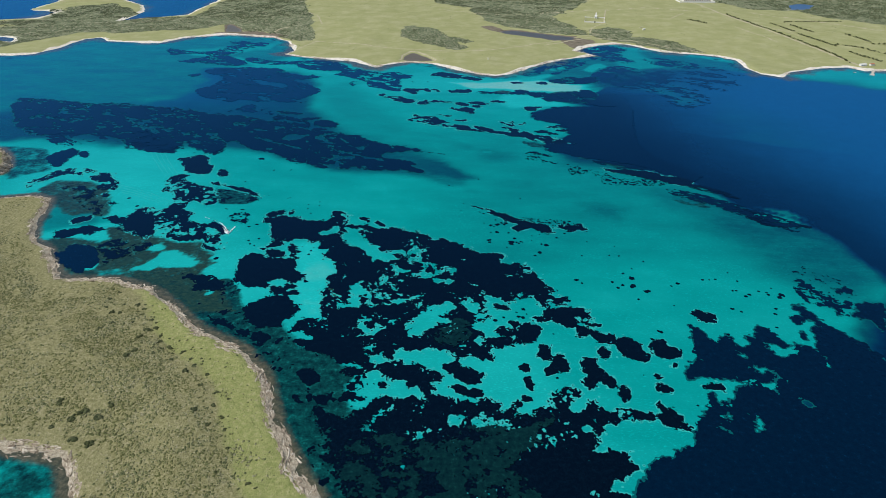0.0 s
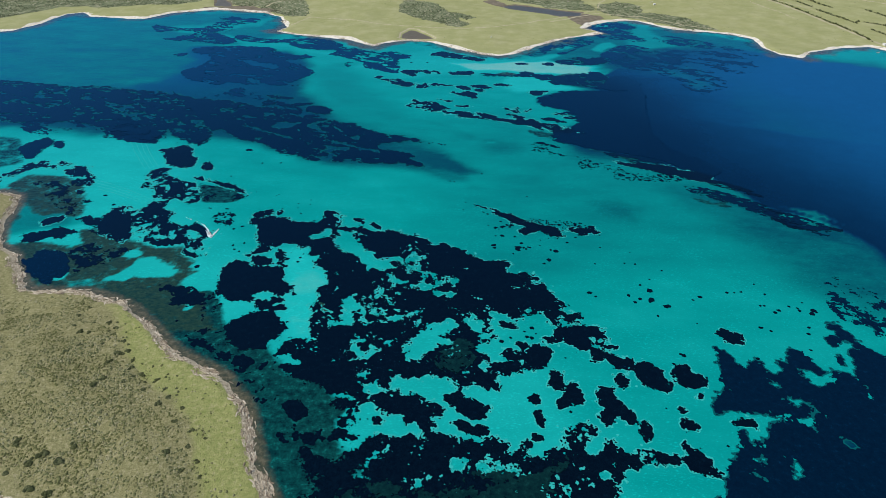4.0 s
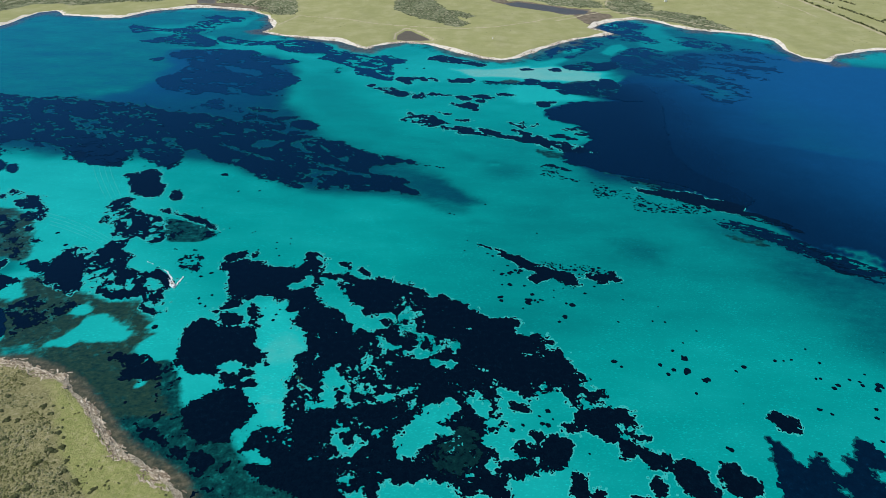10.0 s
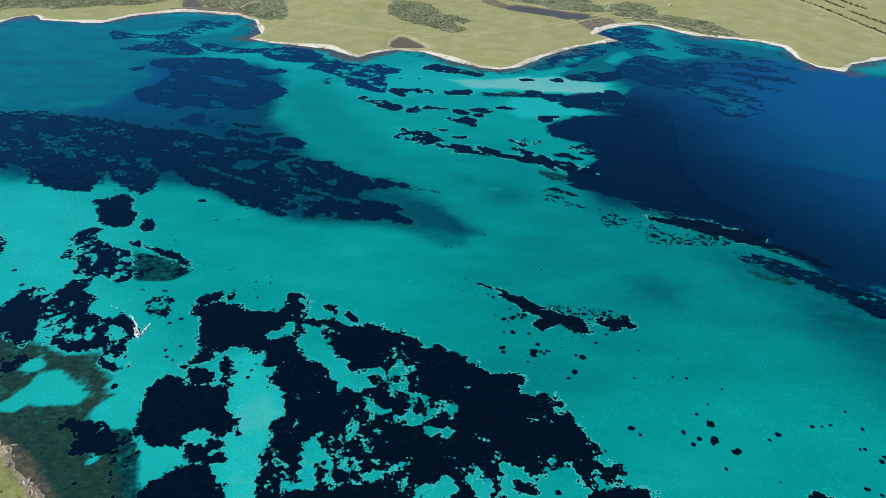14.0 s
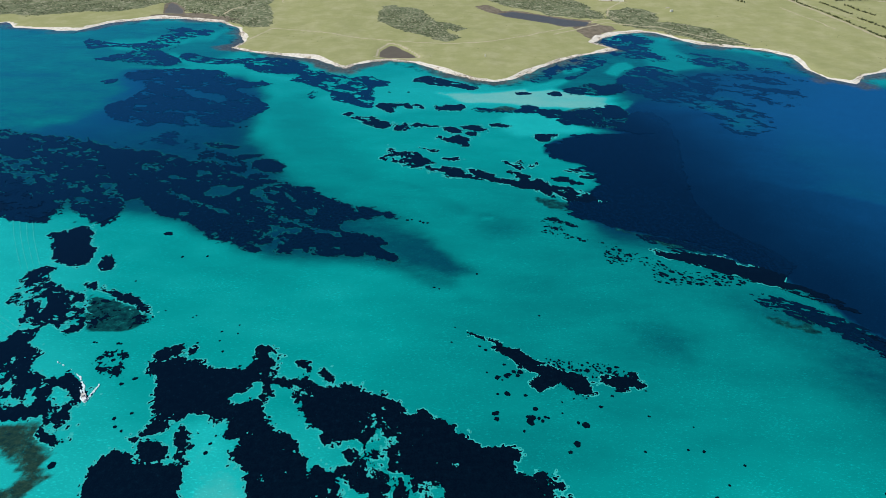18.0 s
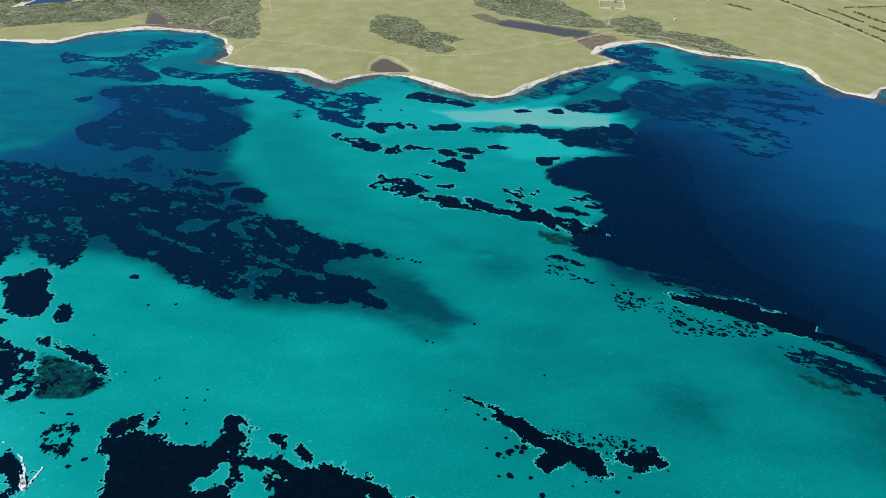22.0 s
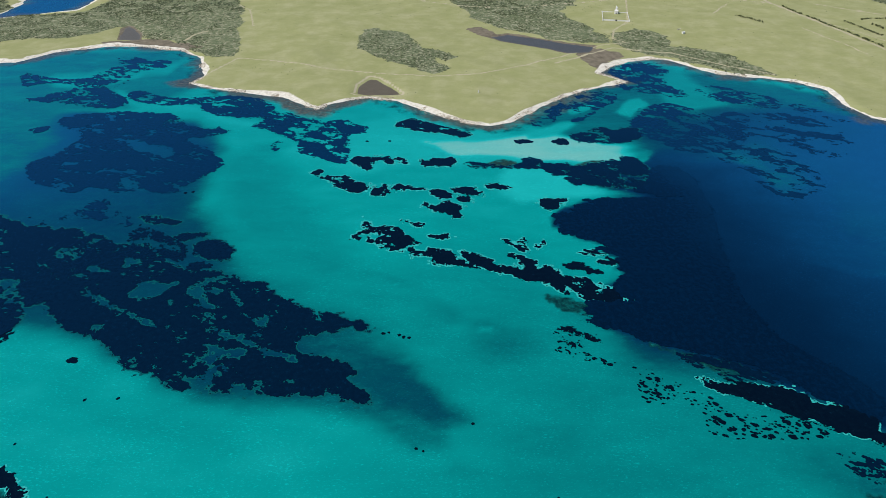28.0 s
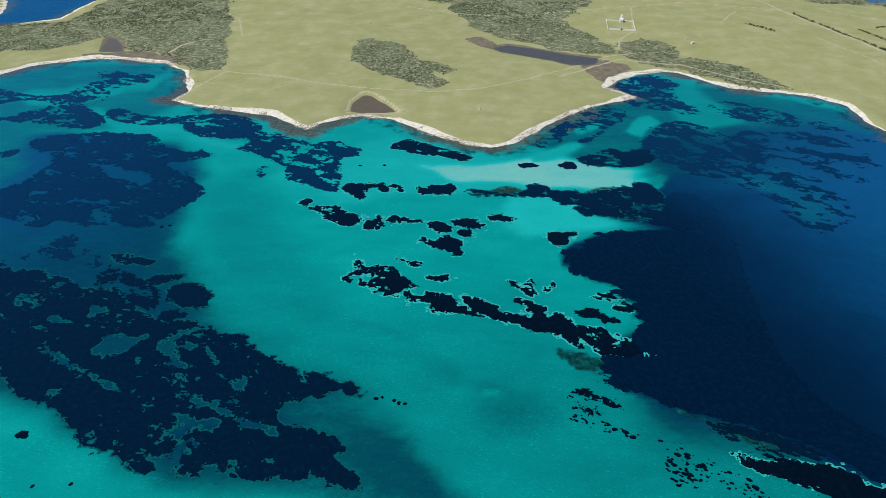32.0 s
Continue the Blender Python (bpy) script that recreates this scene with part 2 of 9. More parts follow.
def ease(v, lo, hi):
    k = np.clip((v - lo) / (hi - lo), 0, 1)
    return k * k * (3 - 2 * k)


def lobes(x, y, size, seed, density=1.0):
    """Field of round tufts, about one to a square of that size; above nought inside a tuft."""
    best = np.full(x.shape, -1.0)
    i, j = np.floor(x / size).astype(np.int64), np.floor(y / size).astype(np.int64)
    for di in (-1, 0, 1):
        for dj in (-1, 0, 1):
            p, q = i + di, j + dj
            cx, cy = (p + 0.1 + 0.8 * hashed(p, q, seed)) * size, (q + 0.1 + 0.8 * hashed(p, q, seed + 1)) * size
            r = np.where(hashed(p, q, seed + 3) < density, 0.22 + 0.42 * hashed(p, q, seed + 2), -9.0)
            best = np.maximum(best, r - np.hypot(x - cx, y - cy) / size)
    return best


# ---- mesh makers ----
def mesh_of(name, verts, faces, material, smooth=False):
    """A mesh from an array of places and a list of index arrays, one array for each number of corners."""
    me = bpy.data.meshes.new(name)
    me.vertices.add(len(verts))
    me.vertices.foreach_set("co", np.asarray(verts, np.float32).ravel())
    loops = np.concatenate([f.ravel() for f in faces if len(f)])
    sizes = np.concatenate([np.full(len(f), f.shape[1]) for f in faces if len(f)])
    me.loops.add(len(loops))
    me.loops.foreach_set("vertex_index", loops.astype(np.int32))
    me.polygons.add(len(sizes))
    me.polygons.foreach_set("loop_start", np.concatenate([[0], np.cumsum(sizes)[:-1]]).astype(np.int32))
    me.polygons.foreach_set("use_smooth", np.full(len(sizes), smooth))
    me.materials.append(material)
    me.update(calc_edges=True)
    me.validate()
    return me


def sheet(name, xs, ys, height, material, **fields):
    """A sheet over the lines xs and ys; height and the named fields are arrays or functions of x and y."""
    x, y = np.meshgrid(xs, ys)
    z = height(x, y)
    nx, ny = len(xs), len(ys)
    k = np.arange(nx * ny).reshape(ny, nx)
    quads = np.stack([k[:-1, :-1], k[:-1, 1:], k[1:, 1:], k[1:, :-1]], -1).reshape(-1, 4)
    me = mesh_of(name, np.stack([x, y, z], -1).reshape(-1, 3), [quads], material, True)
    for key, field in fields.items():
        me.attributes.new(key, "FLOAT", "POINT").data.foreach_set("value", field(x, y).astype(np.float32).ravel())
    return new(name, me)


def lines(*stretches):
    """Grid lines from stretches (start, end, step)."""
    return np.unique(np.round(np.concatenate([np.arange(a, b + s / 2, s) for a, b, s in stretches]), 3))


def cut_out(name, x0, y0, x1, y1, step, field, top, bottom, material, only=None, rim=None, rim_top=0.0):
    """A slab with the ragged outline where field is above nought; only: the pieces of at least that many square metres,
    each an object of its own, and then the crumbs, joined; rim: the material of a narrow broken sand rim, added as a
    bright edge halo."""
    xs, ys = np.arange(x0, x1 + step, step), np.arange(y0, y1 + step, step)
    x, y = np.meshgrid(xs, ys)
    f = field(x, y)
    f[0], f[-1], f[:, 0], f[:, -1] = -1, -1, -1, -1
    on = f > 0
    if rim:
        wide = f.copy()
        for di, dj in ((0, 1), (0, -1), (1, 0), (-1, 0), (1, 1), (-1, -1), (1, -1), (-1, 1)):
            wide = np.maximum(wide, np.roll(np.roll(f, di, 0), dj, 1))
        wide = np.minimum(wide, 0.8 + 5 * rough(x, y, 7, 641, 3))
        if y0 < 560:
            wide = np.minimum(wide, -66 - inside(x, y, NEAR_COAST))
        wide[0], wide[-1], wide[:, 0], wide[:, -1] = -1, -1, -1, -1
        ob = slab("sand_rim", xs, ys, wide, cases(wide > 0), rim_top, None, rim)
        if ob:
            tagged(ob, "narrow pale sand rim added as an edge halo round seagrass", "sand", kind="stuff")
    if only:
        mark = pieces(on)
        rows, cols = np.nonzero(mark)
        order = np.argsort(mark[rows, cols], kind="stable")
        rows, cols, ids = rows[order], cols[order], mark[rows, cols][order]
        starts = np.append(np.searchsorted(ids, np.arange(1, mark.max() + 1)), len(ids))
        made, small = [], np.zeros(mark.shape, bool)
        for k, (s, e) in enumerate(zip(starts[:-1], starts[1:]), 1):
            if (e - s) * step * step < only:
                small[rows[s:e], cols[s:e]] = True
                continue
            r0, r1, c0, c1 = rows[s:e].min() - 1, rows[s:e].max() + 2, cols[s:e].min() - 1, cols[s:e].max() + 2
            made.append(slab(name, xs[c0:c1], ys[r0:r1], f[r0:r1, c0:c1], cases(mark[r0:r1, c0:c1] == k), top, bottom, material))
        return made, slab(name, xs, ys, f, cases(small), top, bottom, material)
    return slab(name, xs, ys, f, cases(on), top, bottom, material)


def cases(on):
    """Which corners of each cell are inside, as a number from 0 to 15."""
    return on[:-1, :-1] * 1 + on[:-1, 1:] * 2 + on[1:, 1:] * 4 + on[1:, :-1] * 8


def pieces(on):
    """Numbers the connected pieces of a grid of cells, from 1; 0 is outside."""
    edge = np.zeros((on.shape[0], on.shape[1] + 2), np.int8)
    edge[:, 1:-1] = on
    step_at = np.diff(edge, axis=1)
    r, start = np.nonzero(step_at == 1)
    end = np.nonzero(step_at == -1)[1]
    parent = list(range(len(r)))

    def root(i):
        while parent[i] != i:
            parent[i] = parent[parent[i]]
            i = parent[i]
        return i

    first = np.searchsorted(r, np.arange(on.shape[0] + 1))
    for row in range(on.shape[0] - 1):
        i, j, ie, je = first[row], first[row + 1], first[row + 1], first[row + 2]
        while i < ie and j < je:
            if start[i] < end[j] and start[j] < end[i]:
                p, q = root(i), root(j)
                if p != q:
                    parent[p] = q
            if end[i] < end[j]:
                i += 1
            else:
                j += 1
    names, mark = {}, np.zeros(on.shape, np.int32)
    for i in range(len(r)):
        mark[r[i], start[i]:end[i]] = names.setdefault(root(i), len(names) + 1)
    return mark


def slab(name, xs, ys, f, case, top, bottom, material):
    """The part of a grid inside the field, as a slab from bottom to top; with no bottom it lies on the water as a film."""
    verts, faces, count = [], {}, 0

    def add(points, size):
        nonlocal count
        n = len(points) // size
        if n:
            verts.append(points)
            faces.setdefault(size, []).append(np.arange(count, count + n * size).reshape(n, size))
            count += n * size

    full = np.zeros((case.shape[0], case.shape[1] + 2), np.int8)
    full[:, 1:-1] = case == 15
    step_at = np.diff(full, axis=1)
    r0, c0 = np.nonzero(step_at == 1)
    r1, c1 = np.nonzero(step_at == -1)
    if len(r0):
        q = np.stack([xs[c0], ys[r0], xs[c1], ys[r0], xs[c1], ys[r0 + 1], xs[c0], ys[r0 + 1]], -1).reshape(-1, 2)
        add(np.column_stack([q, np.full(len(q), top)]), 4)
    corner = [(0, 0), (0, 1), (1, 1), (1, 0)]
    for whole, kind in [(k, k) for k in range(1, 15) if k not in (5, 10)] + [(5, 1), (5, 4), (10, 2), (10, 8)]:
        r, c = np.nonzero(case == whole)
        if not len(r):
            continue
        ring, tags = [], []
        for k in range(4):
            (i, j), (m, n) = corner[k], corner[(k + 1) % 4]
            here, there = kind >> k & 1, kind >> (k + 1) % 4 & 1
            p = np.stack([xs[c + j], ys[r + i]], -1)
            if here:
                ring.append(p)
                tags.append(0)
            if here != there:
                a, b = f[r + i, c + j], f[r + m, c + n]
                w = np.clip(a / (a - b), 0.02, 0.98)[:, None]
                ring.append(p * (1 - w) + np.stack([xs[c + n], ys[r + m]], -1) * w)
                tags.append(1 if here else 2)
        flat = np.stack(ring, 1).reshape(-1, 2)
        add(np.column_stack([flat, np.full(len(flat), top)]), len(ring))
        for k, tag in enumerate(tags):
            if tag == 1 and bottom is not None:
                a, b = ring[k], ring[(k + 1) % len(ring)]
                hi, lo = np.full(len(a), top), np.full(len(a), bottom)
                wall = np.stack([np.column_stack([b, hi]), np.column_stack([a, hi]), np.column_stack([a, lo]), np.column_stack([b, lo])], 1)
                add(wall.reshape(-1, 3), 4)
    if not verts:
        return None
    return new(name, mesh_of(name, np.concatenate(verts), [np.concatenate(v) for v in faces.values()], material))


# ---- the plan: shores ----
NEAR_COAST = [(-752, 622), (-612, 619), (-493, 627), (-460, 635), (-436, 625), (-426, 602), (-419, 567), (-401, 532), (-378, 515), (-354, 485), (-341, 466), (-317, 462), (-290, 462), (-265, 453), (-244, 441), (-218, 417), (-201, 399), (-183, 385), (-166, 376), (-150, 366), (-140, 353), (-128, 341), (-107, 289), (-96, 271), (-86, 253), (-76, 241), (-61, 218), (-42, 195), (-60, 166), (-182, 166), (-214, 235), (-222, 251), (-232, 263), (-250, 266), (-274, 271), (-313, 267), (-313, 194), (-444, 267)]
ISLET = [(-614, 787), (-581, 775), (-554, 747), (-535, 714), (-532, 693), (-552, 679)]
FAR_COAST = [(-1632, 1229), (-1222, 1263), (-1019, 1295), (-880, 1293), (-842, 1308), (-818, 1371), (-809, 1451), (-782, 1470), (-750, 1434), (-701, 1424), (-626, 1413), (-593, 1467), (-510, 1505), (-452, 1495), (-391, 1474), (-349, 1437), (-322, 1377), (-317, 1335), (-326, 1314), (-285, 1292), (-221, 1270), (-181, 1256), (-146, 1223), (-127, 1209), (-112, 1226), (-92, 1242), (-64, 1250), (-20, 1239), (16, 1202), (43, 1175), (69, 1158), (95, 1151), (119, 1162), (148, 1193), (191, 1237), (245, 1279), (280, 1296), (314, 1315), (298, 1335), (284, 1354), (304, 1386), (345, 1412), (384, 1422), (408, 1416), (437, 1376)] + [(466, 1346), (523, 1327), (563, 1310), (591, 1275), (582, 1210), (591, 1169), (624, 1145), (657, 1186), (725, 1212), (785, 1222), (803, 1196), (844, 1197), (976, 1182), (1225, 1108), (1695, 1013), (4900, 950), (4900, 6000), (-4900, 6000), (-4900, 1250)]
BACK_SEA_A = [(-2054, 1591), (-1529, 1624), (-1135, 1670), (-1096, 1703), (-1068, 1745), (-1133, 1888), (-1187, 2010), (-1546, 2931), (-3529, 2858)]
BACK_SEA_B = [(-833, 1677), (-790, 1709), (-692, 1761), (-689, 1879), (-684, 2023), (-882, 2747), (-1243, 2735), (-967, 2015), (-869, 1914), (-827, 1820), (-822, 1750)]
BACK_SEA_C = [(-1720, 1411), (-991, 1436), (-955, 1419), (-975, 1460), (-1020, 1484), (-1811, 1494)]
POND_A = [(-76, 1304), (-66, 1331), (-54, 1326), (-37, 1293), (-21, 1266), (-50, 1263), (-80, 1267)]
POND_B = [(134, 1555), (165, 1572), (210, 1544), (262, 1511), (304, 1492), (288, 1463), (251, 1460), (203, 1500), (151, 1532)]
POND_C = [(1022, 1959), (1072, 1991), (1099, 1961), (1047, 1891), (993, 1880)]
POND_D = [(-516, 1542), (-539, 1617), (-533, 1631), (-497, 1581), (-484, 1542)]


# ---- the plan: seabed ----
DEEPS = [
    ([(-579, 781), (-434, 796), (-333, 758), (-274, 682), (-242, 611), (-194, 529), (-146, 529), (-109, 475), (-107, 394), (-161, 395), (-348, 466)], 40, 0.18),
    ([(-130, 429), (-113, 549), (46, 430), (79, 375), (90, 293), (-57, 292)], 30, 0.22),
    ([(60, 850), (300, 660), (260, 480), (46, 496)], 80, 0.40),
    ([(160, 780), (330, 640), (420, 520), (330, 440), (240, 560)], 50, 0.43),
    ([(250, 640), (330, 600), (440, 500), (360, 400), (300, 480)], 34, 0.54),
    ([(-971, 1217), (-426, 1198), (-285, 1178), (-232, 1131), (-219, 1063), (-210, 995), (-213, 957), (-166, 897), (-128, 853), (-93, 803), (-27, 770), (-52, 734), (-35, 703), (-100, 708), (-133, 713), (-173, 734), (-213, 747), (-263, 777), (-540, 805), (-760, 800), (-1250, 900)], 18, 0.70),
    ([(-1372, 1446), (-675, 1384), (-453, 1198), (-419, 1107), (-431, 991), (-739, 911)], 30, 0.48),
    ([(-195, 947), (-130, 881), (-63, 814), (-5, 769), (-27, 768), (-92, 798), (-145, 853)], 25, 0.44),
    ([(-73, 776), (-42, 770), (-12, 746), (16, 716), (43, 684), (15, 677), (-22, 702), (-51, 730)], 18, 0.57),
    ([(-55, 703), (-36, 714), (-3, 690), (18, 669), (5, 664), (-26, 685)], 10, 0.56),
    ([(152, 623), (174, 616), (194, 600), (183, 582), (162, 593), (154, 608)], 16, 0.50),
    ([(45, 781), (64, 780), (85, 765), (91, 744), (64, 738), (48, 758)], 14, 0.47),
    ([(-40, 831), (-22, 801), (2, 795), (17, 774), (-6, 779), (-29, 796)], 12, 0.45),
    ([(27, 656), (41, 647), (62, 642), (44, 640), (28, 648)], 5, 0.42),
    ([(58, 679), (109, 662), (106, 650), (65, 666)], 16, 0.43),
    ([(-230, 717), (-166, 693), (-114, 671), (-159, 672), (-202, 688)], 20, 0.36),
    ([(-148, 1087), (-69, 1142), (-19, 1206), (49, 1152), (111, 1123), (145, 1094), (90, 1044), (-13, 1035), (-69, 1024)], 14, 0.22),
    ([(9, 1108), (97, 1109), (151, 1130), (201, 1118), (221, 1098), (263, 1090), (276, 1075), (254, 1061), (244, 1050), (197, 1049), (138, 1051), (93, 1066), (39, 1070)], 7, 0.05),
    ([(101, 1038), (157, 1028), (184, 996), (212, 981), (241, 968), (171, 966), (112, 958), (84, 988)], 8, 0.16),
    ([(-895, 1465), (-561, 1482), (-379, 1462), (-316, 1342), (-315, 1268), (-369, 1222), (-499, 1208), (-695, 1203)], 15, 0.46),
    ([(-391, 1260), (-301, 1226), (-219, 1177), (-168, 1157), (-213, 1154), (-293, 1202), (-366, 1231)], 6, 0.24),
    ([(137, 1169), (249, 1267), (352, 1378), (427, 1352), (528, 1304), (597, 1221), (650, 1142), (507, 1130), (465, 1179), (364, 1190), (280, 1105), (200, 1114), (179, 1140)], 12, 0.52),
    ([(152, 946), (176, 962), (213, 964), (250, 965), (227, 975), (208, 984), (189, 995), (168, 1003), (175, 1019), (208, 1035), (248, 1053), (253, 1040), (277, 1067), (288, 1091), (319, 1090), (426, 1102), (544, 1085), (928, 901), (416, 554), (284, 693), (266, 706), (252, 716), (238, 730), (221, 739), (196, 749), (177, 757), (154, 767), (145, 775), (142, 792), (157, 818), (184, 837), (174, 847), (195, 858), (166, 867), (178, 879), (154, 894), (134, 913), (133, 930)], 3.5, 0.86),
    ([(259, 1078), (266, 1120), (323, 1174), (392, 1207), (514, 1204), (571, 1168), (980, 936), (860, 855), (495, 1011), (340, 1050), (279, 1065)], 26, 0.72),
    ([(500, 1178), (980, 936), (587, 670), (385, 759), (386, 924)], 60, 0.66),
    ([(264, 1194), (292, 1241), (313, 1247), (317, 1222), (293, 1199), (282, 1177), (270, 1183)], 3, 0.28),
    ([(202, 1203), (235, 1224), (252, 1236), (255, 1224), (224, 1198), (206, 1188)], 3, 0.30),
    ([(370, 1343), (413, 1358), (411, 1299), (424, 1258), (427, 1220), (371, 1198), (343, 1222), (350, 1286)], 10, 0.36),
    ([(136, 1129), (170, 1153), (204, 1168), (205, 1152), (164, 1119), (138, 1112)], 5, 0.25),
    ([(343, 1066), (376, 1087), (407, 1099), (428, 1077), (434, 1043), (427, 998), (410, 974), (380, 957), (373, 972), (373, 999), (373, 1029), (347, 1057)], 8, 0.56),
    ([(-542, 1338), (-518, 1366), (-447, 1379), (-415, 1424), (-368, 1408), (-368, 1363), (-415, 1336), (-458, 1298), (-508, 1299)], 8, 0.30),
    ([(-424, 1291), (-408, 1284), (-373, 1243), (-333, 1225), (-295, 1214), (-327, 1209), (-373, 1221), (-401, 1249)], 5, 0.28),
    ([(200, 937), (240, 1017), (278, 1046), (332, 1032), (361, 952), (346, 840), (346, 732), (322, 678), (280, 686), (241, 722), (177, 755), (175, 796), (203, 844)], 40, 0.95),
    ([(143, 778), (208, 743), (262, 706), (283, 687), (308, 651), (331, 599), (378, 564), (384, 543), (397, 470), (445, 444), (677, 718), (460, 790), (342, 845), (210, 837)], 4, 0.97),
    ([(397, 532), (403, 480), (444, 411), (241, 143), (79, 142), (135, 195), (209, 257), (254, 319), (306, 348), (341, 396), (381, 435)], 16, 0.92),
    ([(262, 633), (289, 618), (316, 590), (348, 552), (376, 528), (392, 506), (386, 546), (376, 561), (341, 577), (312, 611)], 5, 0.6),
    ([(323, 606), (344, 597), (368, 583), (379, 568), (363, 571), (339, 585)], 2.5, 0.4),
    ([(338, 612), (371, 601), (384, 577), (361, 592)], 2.5, 0.5),
    ([(-73, 761), (-50, 755), (-27, 745), (-5, 731), (16, 709), (29, 689), (16, 682), (-4, 694), (-24, 706), (-36, 723), (-55, 737)], 10, 0.62),
    ([(-42, 835), (-35, 845), (-8, 834), (17, 814), (33, 796), (44, 779), (29, 779), (13, 791), (-11, 803), (-28, 816)], 6, 0.44),
    ([(-27, 827), (-12, 830), (2, 820), (-7, 814), (-22, 817)], 3, 0.33),
    ([(48, 776), (60, 781), (69, 773), (66, 762), (55, 763)], 4, 0.45),
    ([(54, 770), (62, 772), (63, 766)], 2, 0.36),
    ([(-150, 525), (-124, 533), (-105, 496), (-95, 476), (-98, 445), (-98, 403), (-116, 402), (-133, 457), (-130, 482)], 8, 0.14),
    ([(-471, 644), (-415, 627), (-375, 604), (-348, 572), (-358, 562), (-386, 556), (-408, 542)], 6, 0.43),
    ([(-220, 1048), (-170, 1086), (-107, 968), (-45, 863), (17, 785), (-6, 775), (-65, 810), (-118, 851), (-171, 931)], 28, 0.37),
    ([(259, 959), (285, 958), (281, 886), (270, 821), (272, 752), (313, 701), (276, 719), (247, 747), (222, 780), (227, 856)], 45, 0.95),
    (BACK_SEA_A, 6, 0.72),
    (BACK_SEA_B, 6, 0.72),
    (BACK_SEA_C, 6, 0.72),
]
ROCKS = [
    ([(-263, 657), (-240, 649), (-218, 641), (-205, 626), (-211, 613), (-229, 611), (-245, 611), (-257, 633)], 4, 0.85),
    ([(-200, 463), (-189, 466), (-174, 448), (-169, 425), (-157, 393), (-130, 386), (-120, 375), (-110, 362), (-81, 352), (-65, 335), (-70, 327), (-110, 327), (-145, 358), (-182, 402)], 5, 0.8),
    ([(-129, 379), (-96, 364), (-68, 342), (-60, 310), (-45, 292), (-106, 292), (-132, 337)], 12, 0.75),
    ([(99, 818), (130, 808), (146, 791), (119, 792), (105, 803)], 5, 0.6),
    ([(-292, 268), (-256, 265), (-232, 258), (-223, 247), (-216, 228), (-261, 220)], 5, 0.57),
    ([(159, 761), (184, 752), (203, 742), (222, 737), (239, 726), (251, 716), (234, 713), (215, 717), (199, 731), (177, 746)], 4, 0.62),
    ([(254, 631), (265, 628), (273, 620), (287, 617), (295, 605), (281, 607), (265, 615), (255, 624)], 4, 0.7),
    ([(264, 644), (278, 636), (295, 631), (302, 615), (287, 617), (276, 625)], 4, 0.6),
    ([(107, 803), (128, 805), (149, 792), (135, 782), (113, 790)], 4, 0.65),
    ([(-584, 784), (-521, 776), (-495, 748), (-477, 705), (-487, 691), (-515, 676)], 8, 0.6),
    ([(-278, 483), (-273, 488), (-270, 495), (-268, 503), (-268, 509), (-263, 510), (-256, 511), (-249, 508), (-241, 500), (-232, 495), (-228, 490), (-228, 484), (-239, 484), (-248, 484), (-259, 485), (-263, 480), (-267, 476), (-275, 479), (-283, 474), (-285, 479)], 2, 0.0),
    ([(-285, 518), (-281, 523), (-274, 524), (-269, 518), (-270, 513), (-276, 510)], 2, 0.0),
    ([(-217, 500), (-215, 504), (-210, 498), (-213, 495)], 2, 0.0),
    ([(-208, 444), (-200, 445), (-196, 437), (-201, 438)], 2, 0.0),
    ([(-327, 479), (-323, 486), (-318, 486), (-316, 479), (-322, 475)], 2, 0.0),
    ([(-343, 533), (-346, 547), (-341, 550), (-336, 541), (-334, 526)], 2, 0.0),
]
